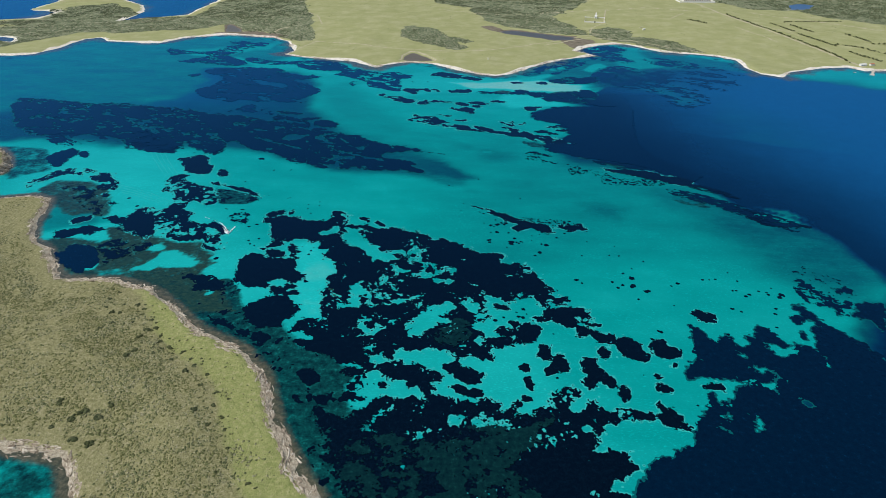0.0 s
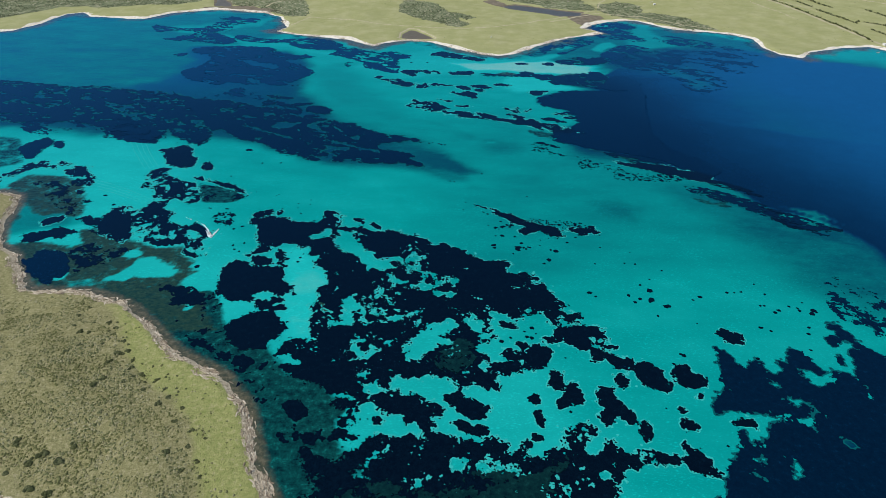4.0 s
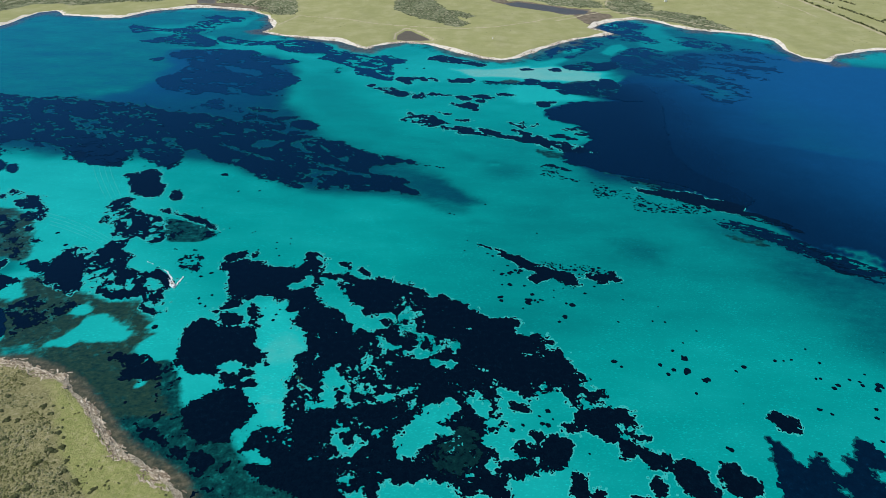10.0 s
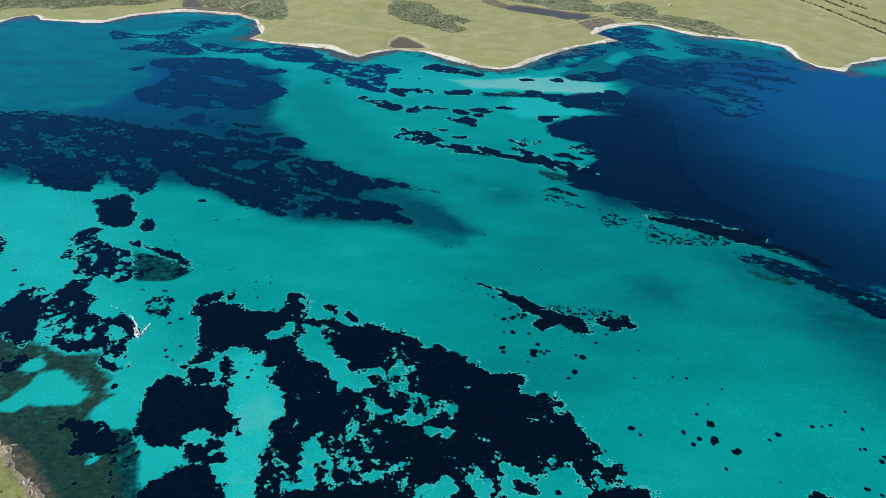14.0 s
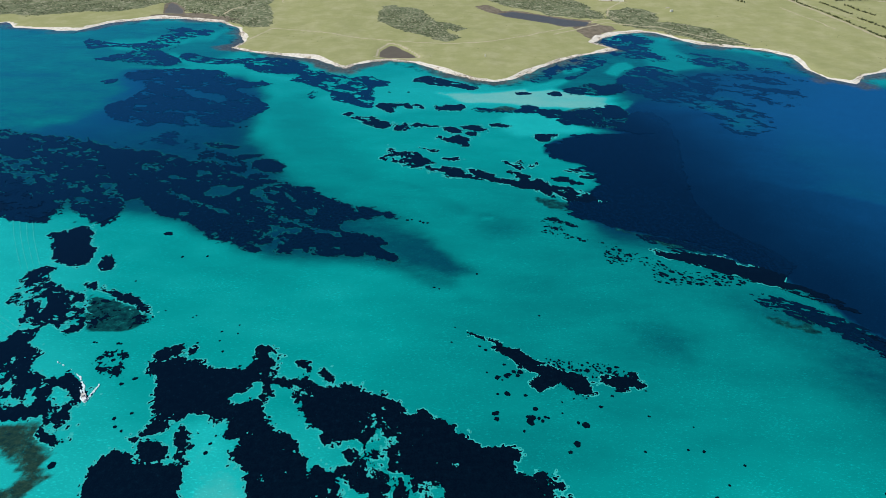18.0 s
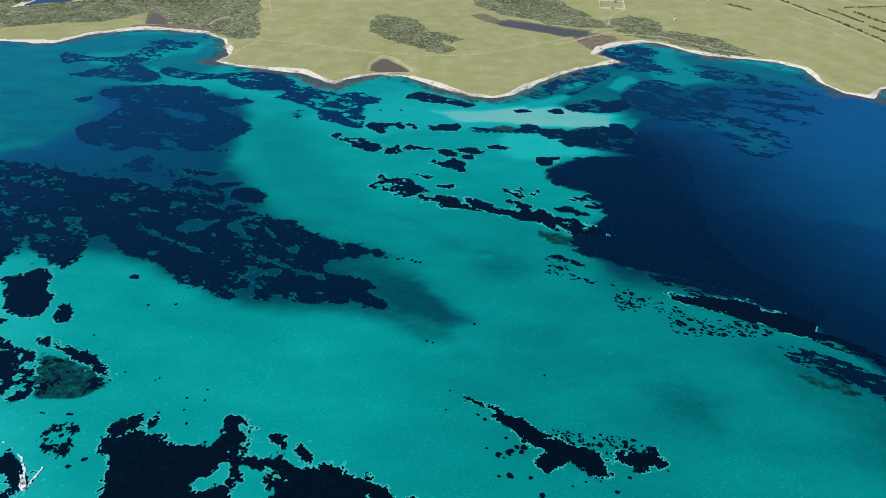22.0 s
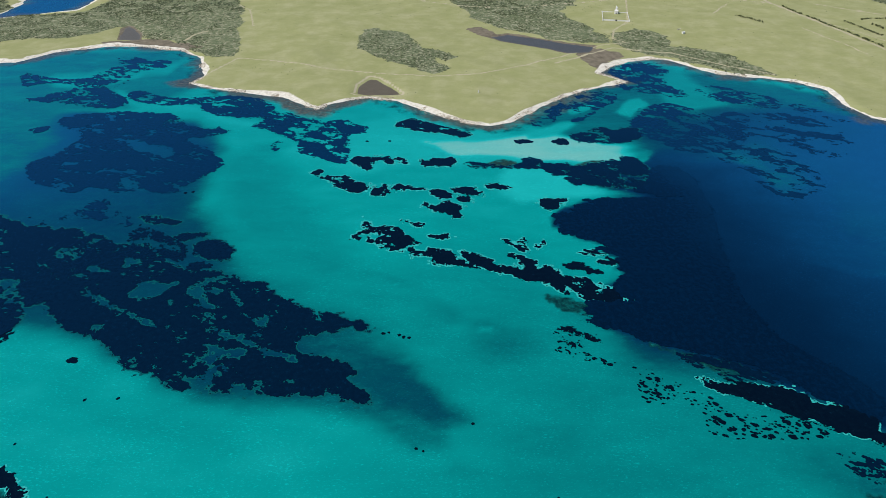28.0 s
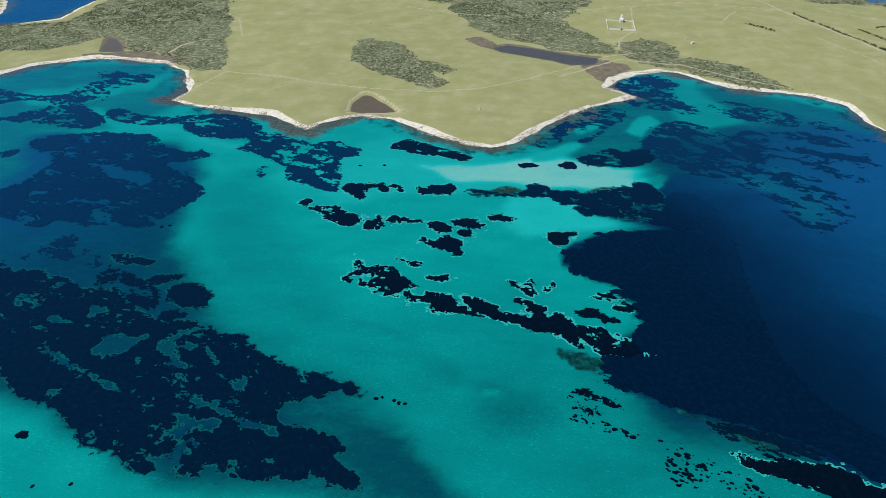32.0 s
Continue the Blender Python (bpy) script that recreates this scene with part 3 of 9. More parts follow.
REEFS = [
    ([(-101, 448), (-91, 455), (-85, 445), (-90, 435), (-98, 435)], 3, 0.8),
    ([(-465, 646), (-456, 678), (-419, 674), (-386, 656), (-369, 632), (-354, 596), (-355, 576), (-377, 589), (-392, 582), (-421, 603), (-456, 636)], 5, 0.72),
    ([(-523, 624), (-493, 628), (-463, 632), (-428, 603), (-410, 582), (-410, 566), (-404, 538), (-380, 521), (-365, 505), (-341, 474), (-309, 472), (-280, 467), (-248, 451), (-250, 442), (-311, 455), (-336, 455), (-400, 521)], 6, 0.7),
    ([(74, 1040), (91, 1055), (110, 1057), (120, 1044), (100, 1035)], 2, 0.7),
    ([(166, 1030), (189, 1049), (214, 1055), (216, 1046), (189, 1033)], 2, 0.6),
    ([(-348, 562), (-321, 559), (-298, 547), (-283, 541), (-268, 535), (-254, 529), (-235, 532), (-228, 516), (-219, 511), (-212, 509), (-214, 504), (-213, 495), (-206, 490), (-208, 488), (-213, 485), (-216, 481), (-216, 474), (-207, 465), (-192, 461), (-187, 446), (-174, 425), (-163, 410), (-205, 410), (-230, 435), (-256, 446), (-286, 463)], 4, 0.74),
    ([(-395, 535), (-365, 537), (-338, 533), (-294, 534), (-278, 516), (-278, 499), (-295, 475), (-308, 473), (-307, 473), (-308, 464), (-324, 461), (-347, 478), (-377, 506)], 4, 0.75),
    ([(-278, 483), (-273, 488), (-270, 495), (-268, 503), (-268, 509), (-263, 510), (-256, 511), (-249, 508), (-241, 500), (-232, 495), (-228, 490), (-228, 484), (-239, 484), (-248, 484), (-259, 485), (-263, 480), (-267, 476), (-275, 479), (-283, 474), (-285, 479)], 2, 0.0),
    ([(-285, 518), (-281, 523), (-274, 524), (-269, 518), (-270, 513), (-276, 510)], 2, 0.0),
    ([(-217, 500), (-215, 504), (-210, 498), (-213, 495)], 2, 0.0),
    ([(-208, 444), (-200, 445), (-196, 437), (-201, 438)], 2, 0.0),
    ([(-327, 479), (-323, 486), (-318, 486), (-316, 479), (-322, 475)], 2, 0.0),
    ([(-343, 533), (-346, 547), (-341, 550), (-336, 541), (-334, 526)], 2, 0.0),
]


# ---- sea ----
def land(x, y):
    """Distance inland, in metres; negative at sea."""
    return np.maximum(np.maximum(inside(x, y, NEAR_COAST), inside(x, y, ISLET)), inside(x, y, FAR_COAST) )


def sea_depth(x, y):
    d = np.full(x.shape, 0.29)
    for outline, soft, value in DEEPS:
        k = ease(inside(x, y, outline) + rough(x, y, 3 * soft + 8, 5, 4) * soft * 1.4, -soft, soft)
        d = d * (1 - k) + value * k
    return d


def far_land(x, y):
    d = inside(x, y, FAR_COAST)
    for water in (BACK_SEA_A, BACK_SEA_B, BACK_SEA_C):
        d = np.minimum(d, -inside(x, y, water))
    return d


def sea_rock(x, y):
    near = np.maximum(inside(x, y, NEAR_COAST), inside(x, y, ISLET))
    far = far_land(x, y)
    r = np.maximum(ease(near + rough(x, y, 40, 97, 3) * 26, -62, -30) * 0.85 * (1 - 0.7 * ease(y, 430, 500)), ease(far + rough(x, y, 30, 96, 3) * 20, -46, -14) * 0.5)
    for outline, soft, value in ROCKS:
        k = ease(inside(x, y, outline) + rough(x, y, 3 * soft + 6, 8, 4) * soft, -soft, soft)
        r = r * (1 - k) + value * k
    return r


def sea_reef(x, y):
    r = np.zeros(x.shape)
    for outline, soft, value in REEFS:
        k = ease(inside(x, y, outline) + rough(x, y, 3 * soft + 6, 8, 4) * soft, -soft, soft)
        r = r * (1 - k) + value * k
    return r


def sea_shallow(x, y):
    near = np.maximum(inside(x, y, NEAR_COAST), inside(x, y, ISLET))
    return np.maximum(ease(near, -14, 0), 0.8 * ease(far_land(x, y) + rough(x, y, 40, 95, 3) * 34, -44, 2))


def open_sea(x, y):
    """Clear blue water in the western cove, away from the shoals."""
    swell = rough(x, y, 160, 99, 3) * 60
    return 0.55 * ease(-x + swell, 120, 480) * ease(y, 850, 1050)


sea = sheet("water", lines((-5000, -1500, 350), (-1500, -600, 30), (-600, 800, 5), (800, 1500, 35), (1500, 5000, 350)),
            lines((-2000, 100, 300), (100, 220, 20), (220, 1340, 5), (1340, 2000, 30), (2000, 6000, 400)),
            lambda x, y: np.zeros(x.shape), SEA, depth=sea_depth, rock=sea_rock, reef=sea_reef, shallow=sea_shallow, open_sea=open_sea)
tagged(sea, "clear turquoise to deep blue sea with wind ripples", "sea", kind="structure")


# ---- land ----
def near_height(x, y):
    d = np.maximum(inside(x, y, NEAR_COAST), inside(x, y, ISLET)) + rough(x, y, 14, 21, 4) * 7
    rise = np.clip(d, -6, 8) * 0.28 + 5 * ease(d, 8, 90) + 5 * ease(inside(x, y, ISLET) + rough(x, y, 8, 23, 3) * 6, -1, 7)
    return rise + ease(d, 0, 6) * rough(x, y, 9, 31, 4) * 1.1


ground_near = sheet("ground_island", lines((-760, -460, 6), (-460, -40, 1.6)), lines((120, 230, 5), (230, 480, 1.6), (480, 800, 3)), near_height, ISLAND,
                    shore=lambda x, y: 1 - ease(np.maximum(inside(x, y, NEAR_COAST), inside(x, y, ISLET)), 1, 8),
                    meadow=lambda x, y: (1 - ease(inside(x, y, NEAR_COAST), 22, 46)) * ease(x + 0.6 * y, -20, 30))
tagged(ground_near, "low islet of dry grass and heath edged by pale rock", "island", kind="structure")


def far_height(x, y):
    d = inside(x, y, FAR_COAST)
    for water in (BACK_SEA_A, BACK_SEA_B, BACK_SEA_C, POND_A, POND_B, POND_C, POND_D):
        d = np.minimum(d, -inside(x, y, water))
    d = d + rough(x, y, 30, 41, 4) * 8
    return np.clip(d, -12, 14) * 0.16 + 6 * ease(d, 14, 300) + ease(d, 0, 10) * rough(x, y, 40, 51, 5) * 2.0


MUDS = [
    [(267, 1451), (306, 1480), (339, 1450), (343, 1433), (305, 1407), (284, 1367), (272, 1387), (265, 1418)],
    [(85, 1615), (119, 1608), (154, 1558), (133, 1539), (102, 1573)],
    [(-533, 1517), (-495, 1535), (-439, 1535), (-396, 1515), (-361, 1491), (-384, 1479), (-464, 1504), (-519, 1505)],
]
SCRUBS = [
    [(-633, 1655), (-626, 1779), (-660, 1901), (-613, 1984), (-505, 2044), (-417, 1983), (-327, 1651), (-304, 1514), (-288, 1433), (-327, 1434), (-372, 1491), (-373, 1530), (-412, 1563), (-410, 1531), (-460, 1541), (-507, 1609), (-543, 1631), (-545, 1599), (-593, 1550), (-917, 1494), (-1044, 1660)],
    [(-109, 1511), (-98, 1576), (-70, 1589), (-30, 1568), (0, 1509), (27, 1450), (44, 1371), (25, 1347), (-7, 1367), (-41, 1397), (-78, 1438)],
    [(14, 1473), (53, 1444), (69, 1422), (47, 1391), (31, 1422)],
    [(-16, 1922), (68, 1843), (104, 1685), (150, 1607), (222, 1554), (288, 1505), (335, 1504), (343, 1552), (309, 1642), (294, 1724), (310, 1866), (383, 2038), (102, 2337), (-44, 2041)],
    [(339, 1510), (360, 1562), (405, 1596), (436, 1551), (433, 1487), (471, 1477), (507, 1442), (543, 1350), (545, 1338), (493, 1351), (450, 1389), (413, 1429), (375, 1450), (347, 1479)],
    [(26, 2019), (193, 1959), (266, 1757), (330, 1775), (493, 2109), (796, 2006), (871, 1859), (984, 1861), (1028, 1708), (1095, 1605), (1673, 1330), (4310, 3700), (-245, 3504)],
    [(-1512, 1327), (-946, 1363), (-906, 1420), (-840, 1513), (-795, 1501), (-994, 1650), (-1077, 1576), (-1683, 1497)],
    [(-1083, 1814), (-966, 1931), (-696, 1657), (-651, 1779), (-663, 2023), (-413, 1976), (-299, 1523), (-339, 1460), (-514, 1623), (-627, 1585), (-769, 1502), (-941, 1578), (-1015, 1689)],
    [(-1004, 1495), (-678, 1535), (-639, 1567), (-633, 1655), (-628, 1735), (-682, 1736), (-728, 1703), (-1143, 1662)],
]
TRACKS = [
    (1.6, [(-316, 1342), (-283, 1428), (-210, 1405), (-139, 1374), (-72, 1354), (-23, 1344), (33, 1333), (97, 1341), (168, 1381), (237, 1432), (303, 1489), (365, 1510)]),
    (3.2, [(708, 2025), (743, 1903), (746, 1785), (765, 1613), (785, 1450), (802, 1315), (813, 1214)]),
    (1.6, [(365, 1510), (347, 1529), (362, 1586), (403, 1641), (447, 1814), (561, 1853), (749, 1787)]),
    (1.6, [(-14, 1819), (76, 1771), (187, 1747), (304, 1778), (456, 1824)]),
    (1.8, [(586, 1691), (651, 1778)]),
    (2.2, [(-399, 1525), (-393, 1563), (-376, 1586)]),
    (1.4, [(-366, 1776), (-333, 1732), (-300, 1614)]),
    (1.2, [(709, 1581), (731, 1482), (740, 1424)]),
    (1.8, [(220, 1393), (283, 1440), (333, 1479), (420, 1449), (484, 1388), (545, 1338)]),
    (3.0, [(840, 1787), (955, 1653), (1052, 1536)]),
    (1.0, [(753, 1687), (792, 1578), (820, 1469)]),
]


def scrub_field(x, y):
    s = np.full(x.shape, 0.0)
    for outline in SCRUBS:
        s = np.maximum(s, ease(inside(x, y, outline) + rough(x, y, 40, 61) * 24, -12, 12))
    return s


def track_field(x, y):
    s = np.zeros(x.shape)
    for width, line in TRACKS:
        s = np.maximum(s, 1 - ease(along(x, y, line), width * 0.5, width * 1.5))
    return np.maximum(s, 1 - ease(np.abs(inside(x, y, POND_A) + 6.5 + rough(x, y, 16, 217, 3) * 4), 0.8, 3.4))


def mud_field(x, y):
    m = np.zeros(x.shape)
    for outline in MUDS:
        m = np.maximum(m, ease(inside(x, y, outline) + rough(x, y, 24, 93, 4) * 16, -8, 6))
    for outline, rim in ((POND_B, 12), (POND_D, 9)):
        m = np.maximum(m, ease(inside(x, y, outline), -rim, -1))
    return m


ground_far = sheet("ground", lines((-4000, -1000, 100), (-1000, -620, 12), (-620, 860, 4), (860, 1500, 20), (1500, 4000, 100)),
                   lines((1000, 1130, 20), (1130, 1720, 4), (1720, 2300, 12), (2300, 5200, 100)), far_height, COAST,
                   shore=lambda x, y: 1 - ease(far_land(x, y) + rough(x, y, 60, 91, 3) * 11, 6, 12),
                   scrub=scrub_field, track=track_field,
                   mud=mud_field)
tagged(ground_far, "flat green and straw-coloured coastal plain with a white beach", "coast", kind="structure")


# ---- seagrass ----
BEDS = 0


def rounded(outline, cuts):
    """The outline with its corners cut once or twice."""
    for _ in range(cuts):
        outline = [(ax * k + bx * (1 - k), ay * k + by * (1 - k)) for (ax, ay), (bx, by) in zip(outline, outline[1:] + outline[:1]) for k in (0.75, 0.25)]
    return outline


def seagrass_bed(label, outlines, holes=(), step=1.0, tuft=8.0, ragged=5.0, patchy=None, scatter=None, stretch=1.0, specks=0.0, name="seagrass_bed", material=SEAGRASS, top=0.12, cuts=2):
    """A bed of seagrass: its outlines made uneven by round tufts, less the sand windows in it.
    patchy: how much of it is open sand, in drifts; scatter: single tufts, that share of the squares filled."""
    global BEDS
    BEDS += 1
    outlines, holes = [rounded(o, cuts) for o in outlines], [rounded(h, cuts) for h in holes]
    seed = 100 + BEDS * 17
    pts = [p for o in outlines for p in o]
    m = 4 * step + ragged
    x0, x1 = min(p[0] for p in pts) - m, max(p[0] for p in pts) + m
    y0, y1 = min(p[1] for p in pts) - m, max(p[1] for p in pts) + m

    def field(x, y):
        f = np.max([inside(x, y, o) for o in outlines], 0)
        wide = rough(x, y, tuft * 3.5, seed + 9, 7, 0.8)
        for h in holes:
            f = np.minimum(f, -inside(x, y, h))
        c, s = math.cos(-0.42), math.sin(-0.42)
        u, v = (x * c + y * s) / stretch, -x * s + y * c
        if scatter:
            tufts = np.maximum(lobes(u, v, tuft, seed, scatter), lobes(u, v, tuft * 0.55, seed + 4, scatter) * 0.55)
            return np.minimum(f / tuft + 0.2 + wide, tufts + 0.22 * rough(x, y, tuft * 0.5, seed + 2, 3, 0.7))
        big = np.maximum(lobes(u, v, tuft, seed), -0.5)
        small = np.maximum(lobes(u, v, tuft * 0.45, seed + 5), -0.5)
        f = f + ragged * (0.75 * big + 0.5 * small + 2.8 * wide + 0.14)
        if cuts == 1:
            bite = 1.2 * rough(u, v, tuft * 1.5, seed + 60, 6, 0.8)
            f = np.minimum(f, (0.21 - bite) * tuft * 2 + 0.35 * np.maximum(f, 0))
            crumb = 1.2 * rough(u, v, tuft * 1.1, seed + 70, 5, 0.75)
            f = np.maximum(f, (crumb - 0.25) * tuft * 2 + 0.45 * np.minimum(f, 0))
        if specks:
            gap = 1.2 * rough(u, v, tuft * 1.6, seed + 30, 6, 0.8) + 0.7 * rough(x, y, tuft * 7, seed + 33, 2)
            f = np.minimum(f, (0.46 - specks - gap) * tuft * 2)
        if patchy is not None:
            drift = 1.35 * rough(u, v, tuft * 2.6, seed + 50, 7, 0.78) + 0.2 * big
            f = np.minimum(f, (drift + 0.5 - patchy) * tuft * 3)
        return f

    made = cut_out(name, x0, y0, x1, y1, step, field, top + 0.0012 * BEDS, -0.8, material, None if scatter else 45.0,
                   None if scatter or cuts > 1 or (patchy or 0) > 0.35 else SAND_HALO if material == SEAGRASS else DEEP_HALO if material == SEAGRASS_DEEP else None, 0.02 + 0.0005 * BEDS)
    if scatter:
        return made and tagged(made, label, "seagrass", kind="stuff")
    for ob in made[0]:
        tagged(ob, label, "seagrass", "seagrass beds of the strait")
    if made[1]:
        made[1].name = "seagrass_tufts"
        tagged(made[1], "small loose tufts of seagrass round the beds", "seagrass", kind="stuff")


# north bank
seagrass_bed("dark bed of seagrass under clear shallow water",
    [[(-435, 816), (-417, 823), (-386, 810), (-350, 796), (-341, 770), (-360, 760), (-394, 776), (-416, 785)]],
    [], tuft=6, ragged=4.5, specks=0.12)
# north bit
seagrass_bed("dark bed of seagrass under clear shallow water",
    [[(-314, 790), (-299, 797), (-285, 764), (-295, 756), (-309, 771)]],
    [], tuft=6, ragged=4.5, specks=0.12)
# shore mosaic
seagrass_bed("dark bed of seagrass under clear shallow water",
    [[(-187, 428), (-158, 428), (-123, 400), (-89, 364), (-63, 329), (-45, 292), (-82, 292), (-114, 333), (-150, 374), (-183, 405)]],
    [], tuft=8, ragged=5, patchy=0.72)
# shore mosaic b
seagrass_bed("dark bed of seagrass under clear shallow water",
    [[(-81, 287), (-58, 273), (-41, 243), (-25, 208), (-67, 207), (-70, 243), (-85, 268)]],
    [], tuft=8, ragged=5, patchy=0.66)
# bay dark
seagrass_bed("dark bed of seagrass under clear shallow water",
    [[(-102, 342), (-96, 346), (-90, 340), (-89, 329), (-96, 327)]],
    [], tuft=6, ragged=4)
# belt bed
seagrass_bed("dark bed of seagrass under clear shallow water",
    [[(-216, 448), (-215, 454), (-207, 458), (-194, 460), (-188, 452), (-192, 447), (-201, 445), (-211, 446)]],
    [], tuft=5, ragged=3.8, specks=0.16)
# belt bed b
seagrass_bed("dark bed of seagrass under clear shallow water",
    [[(-193, 433), (-189, 440), (-185, 445), (-178, 433), (-180, 426), (-188, 428)]],
    [], tuft=5, ragged=4.5, patchy=0.55)
# belt bed c
seagrass_bed("dark bed of seagrass under clear shallow water",
    [[(-234, 470), (-224, 471), (-219, 466), (-223, 462), (-230, 465)]],
    [], tuft=4, ragged=3.0, patchy=0.4)
# belt bed d
seagrass_bed("dark bed of seagrass under clear shallow water",
    [[(-189, 454), (-180, 451), (-171, 443), (-173, 434), (-180, 440)]],
    [], tuft=4, ragged=4.5, patchy=0.5)
# shore row
seagrass_bed("dark bed of seagrass under clear shallow water",
    [[(-199, 417), (-177, 401), (-158, 390), (-148, 386), (-151, 381), (-167, 390), (-186, 401)]],
    [], tuft=4, ragged=4.5, patchy=0.5)
# shore row b
seagrass_bed("dark bed of seagrass under clear shallow water",
    [[(-223, 465), (-214, 470), (-193, 461), (-186, 447), (-198, 444), (-213, 451)]],
    [], tuft=4, ragged=4.5, patchy=0.42)
# green mosaic
seagrass_bed("dark bed of seagrass under clear shallow water",
    [[(321, 1070), (380, 1095), (412, 1109), (435, 1081), (442, 1043), (434, 991), (405, 965), (377, 953), (367, 972), (366, 999), (365, 1029), (334, 1045)]],
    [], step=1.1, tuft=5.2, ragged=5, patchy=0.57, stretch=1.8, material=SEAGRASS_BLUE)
# hook a
seagrass_bed("dark bed of seagrass under clear shallow water",
    [[(301, 1376), (338, 1400), (386, 1408), (397, 1375), (370, 1343), (368, 1292), (390, 1272), (371, 1246), (346, 1259), (329, 1266), (301, 1273), (291, 1308)]],
    [], step=1.1, tuft=4.5, ragged=5, patchy=0.45, stretch=1.6, material=SEAGRASS_BLUE)
# hook b
seagrass_bed("dark bed of seagrass under clear shallow water",
    [[(400, 1285), (441, 1298), (460, 1270), (493, 1256), (503, 1219), (475, 1201), (446, 1220), (414, 1233)]],
    [], step=1.1, tuft=4.5, ragged=5, patchy=0.49, stretch=1.8, material=SEAGRASS_BLUE)
# hook c
seagrass_bed("dark bed of seagrass under clear shallow water",
    [[(306, 1211), (347, 1234), (371, 1198), (394, 1186), (411, 1164), (418, 1123), (376, 1087), (348, 1078), (313, 1071), (292, 1102), (272, 1116), (268, 1146), (282, 1177)]],
    [], step=1.1, tuft=5.2, ragged=5, patchy=0.43, stretch=1.8, material=SEAGRASS_BLUE)
# hook d
seagrass_bed("dark bed of seagrass under clear shallow water",
    [[(200, 1237), (247, 1274), (285, 1287), (284, 1248), (251, 1212), (206, 1158), (199, 1168), (227, 1189), (191, 1190), (161, 1148), (141, 1159)]],
    [], step=1.0, tuft=4.5, ragged=4, patchy=0.47, stretch=1.6, material=SEAGRASS_BLUE)
# hook f
seagrass_bed("dark bed of seagrass under clear shallow water",
    [[(163, 1105), (180, 1114), (187, 1100), (171, 1091)]],
    [], step=1.2, tuft=5, ragged=3)
# hook g
seagrass_bed("dark bed of seagrass under clear shallow water",
    [[(119, 1106), (134, 1112), (145, 1102), (128, 1098)]],
    [], step=1.2, tuft=5, ragged=3)
# hook k
seagrass_bed("dark bed of seagrass under clear shallow water",
    [[(503, 1219), (531, 1218), (541, 1177), (562, 1160), (545, 1161), (518, 1178)]],
    [], step=1.2, tuft=5.2, ragged=5, patchy=0.57, stretch=2, material=SEAGRASS_BLUE)
# hook l
seagrass_bed("dark bed of seagrass under clear shallow water",
    [[(351, 1367), (380, 1375), (375, 1351), (354, 1344)]],
    [], step=1.0, tuft=3.8, ragged=3, material=SEAGRASS_BLUE)
# hook m
seagrass_bed("dark bed of seagrass under clear shallow water",
    [[(367, 1165), (426, 1197), (491, 1195), (518, 1161), (531, 1111), (493, 1050), (456, 1067), (427, 1123), (385, 1105)]],
    [], step=1.3, tuft=6.8, ragged=6, patchy=0.57, stretch=2, material=SEAGRASS_BLUE)
# belt far
seagrass_bed("dark bed of seagrass under clear shallow water",
    [[(313, 615), (347, 589), (369, 572), (381, 559), (351, 559), (325, 574)]],
    [], tuft=5, ragged=3, stretch=2.4, patchy=0.35)
# west ext
seagrass_bed("dark bed of seagrass under clear shallow water",
    [[(-498, 950), (-378, 937), (-350, 936), (-318, 907), (-300, 872), (-280, 852), (-289, 838), (-336, 865), (-472, 915)]],
    [], step=1.1, tuft=6, ragged=4, patchy=0.5, stretch=1.8, material=SEAGRASS_DEEP)
# west ext b
seagrass_bed("dark bed of seagrass under clear shallow water",
    [[(-513, 772), (-467, 810), (-438, 824), (-395, 811), (-384, 824), (-428, 853), (-491, 852), (-557, 837)]],
    [], step=1.1, tuft=6, ragged=4, patchy=0.5, stretch=1.8, material=SEAGRASS_DEEP)

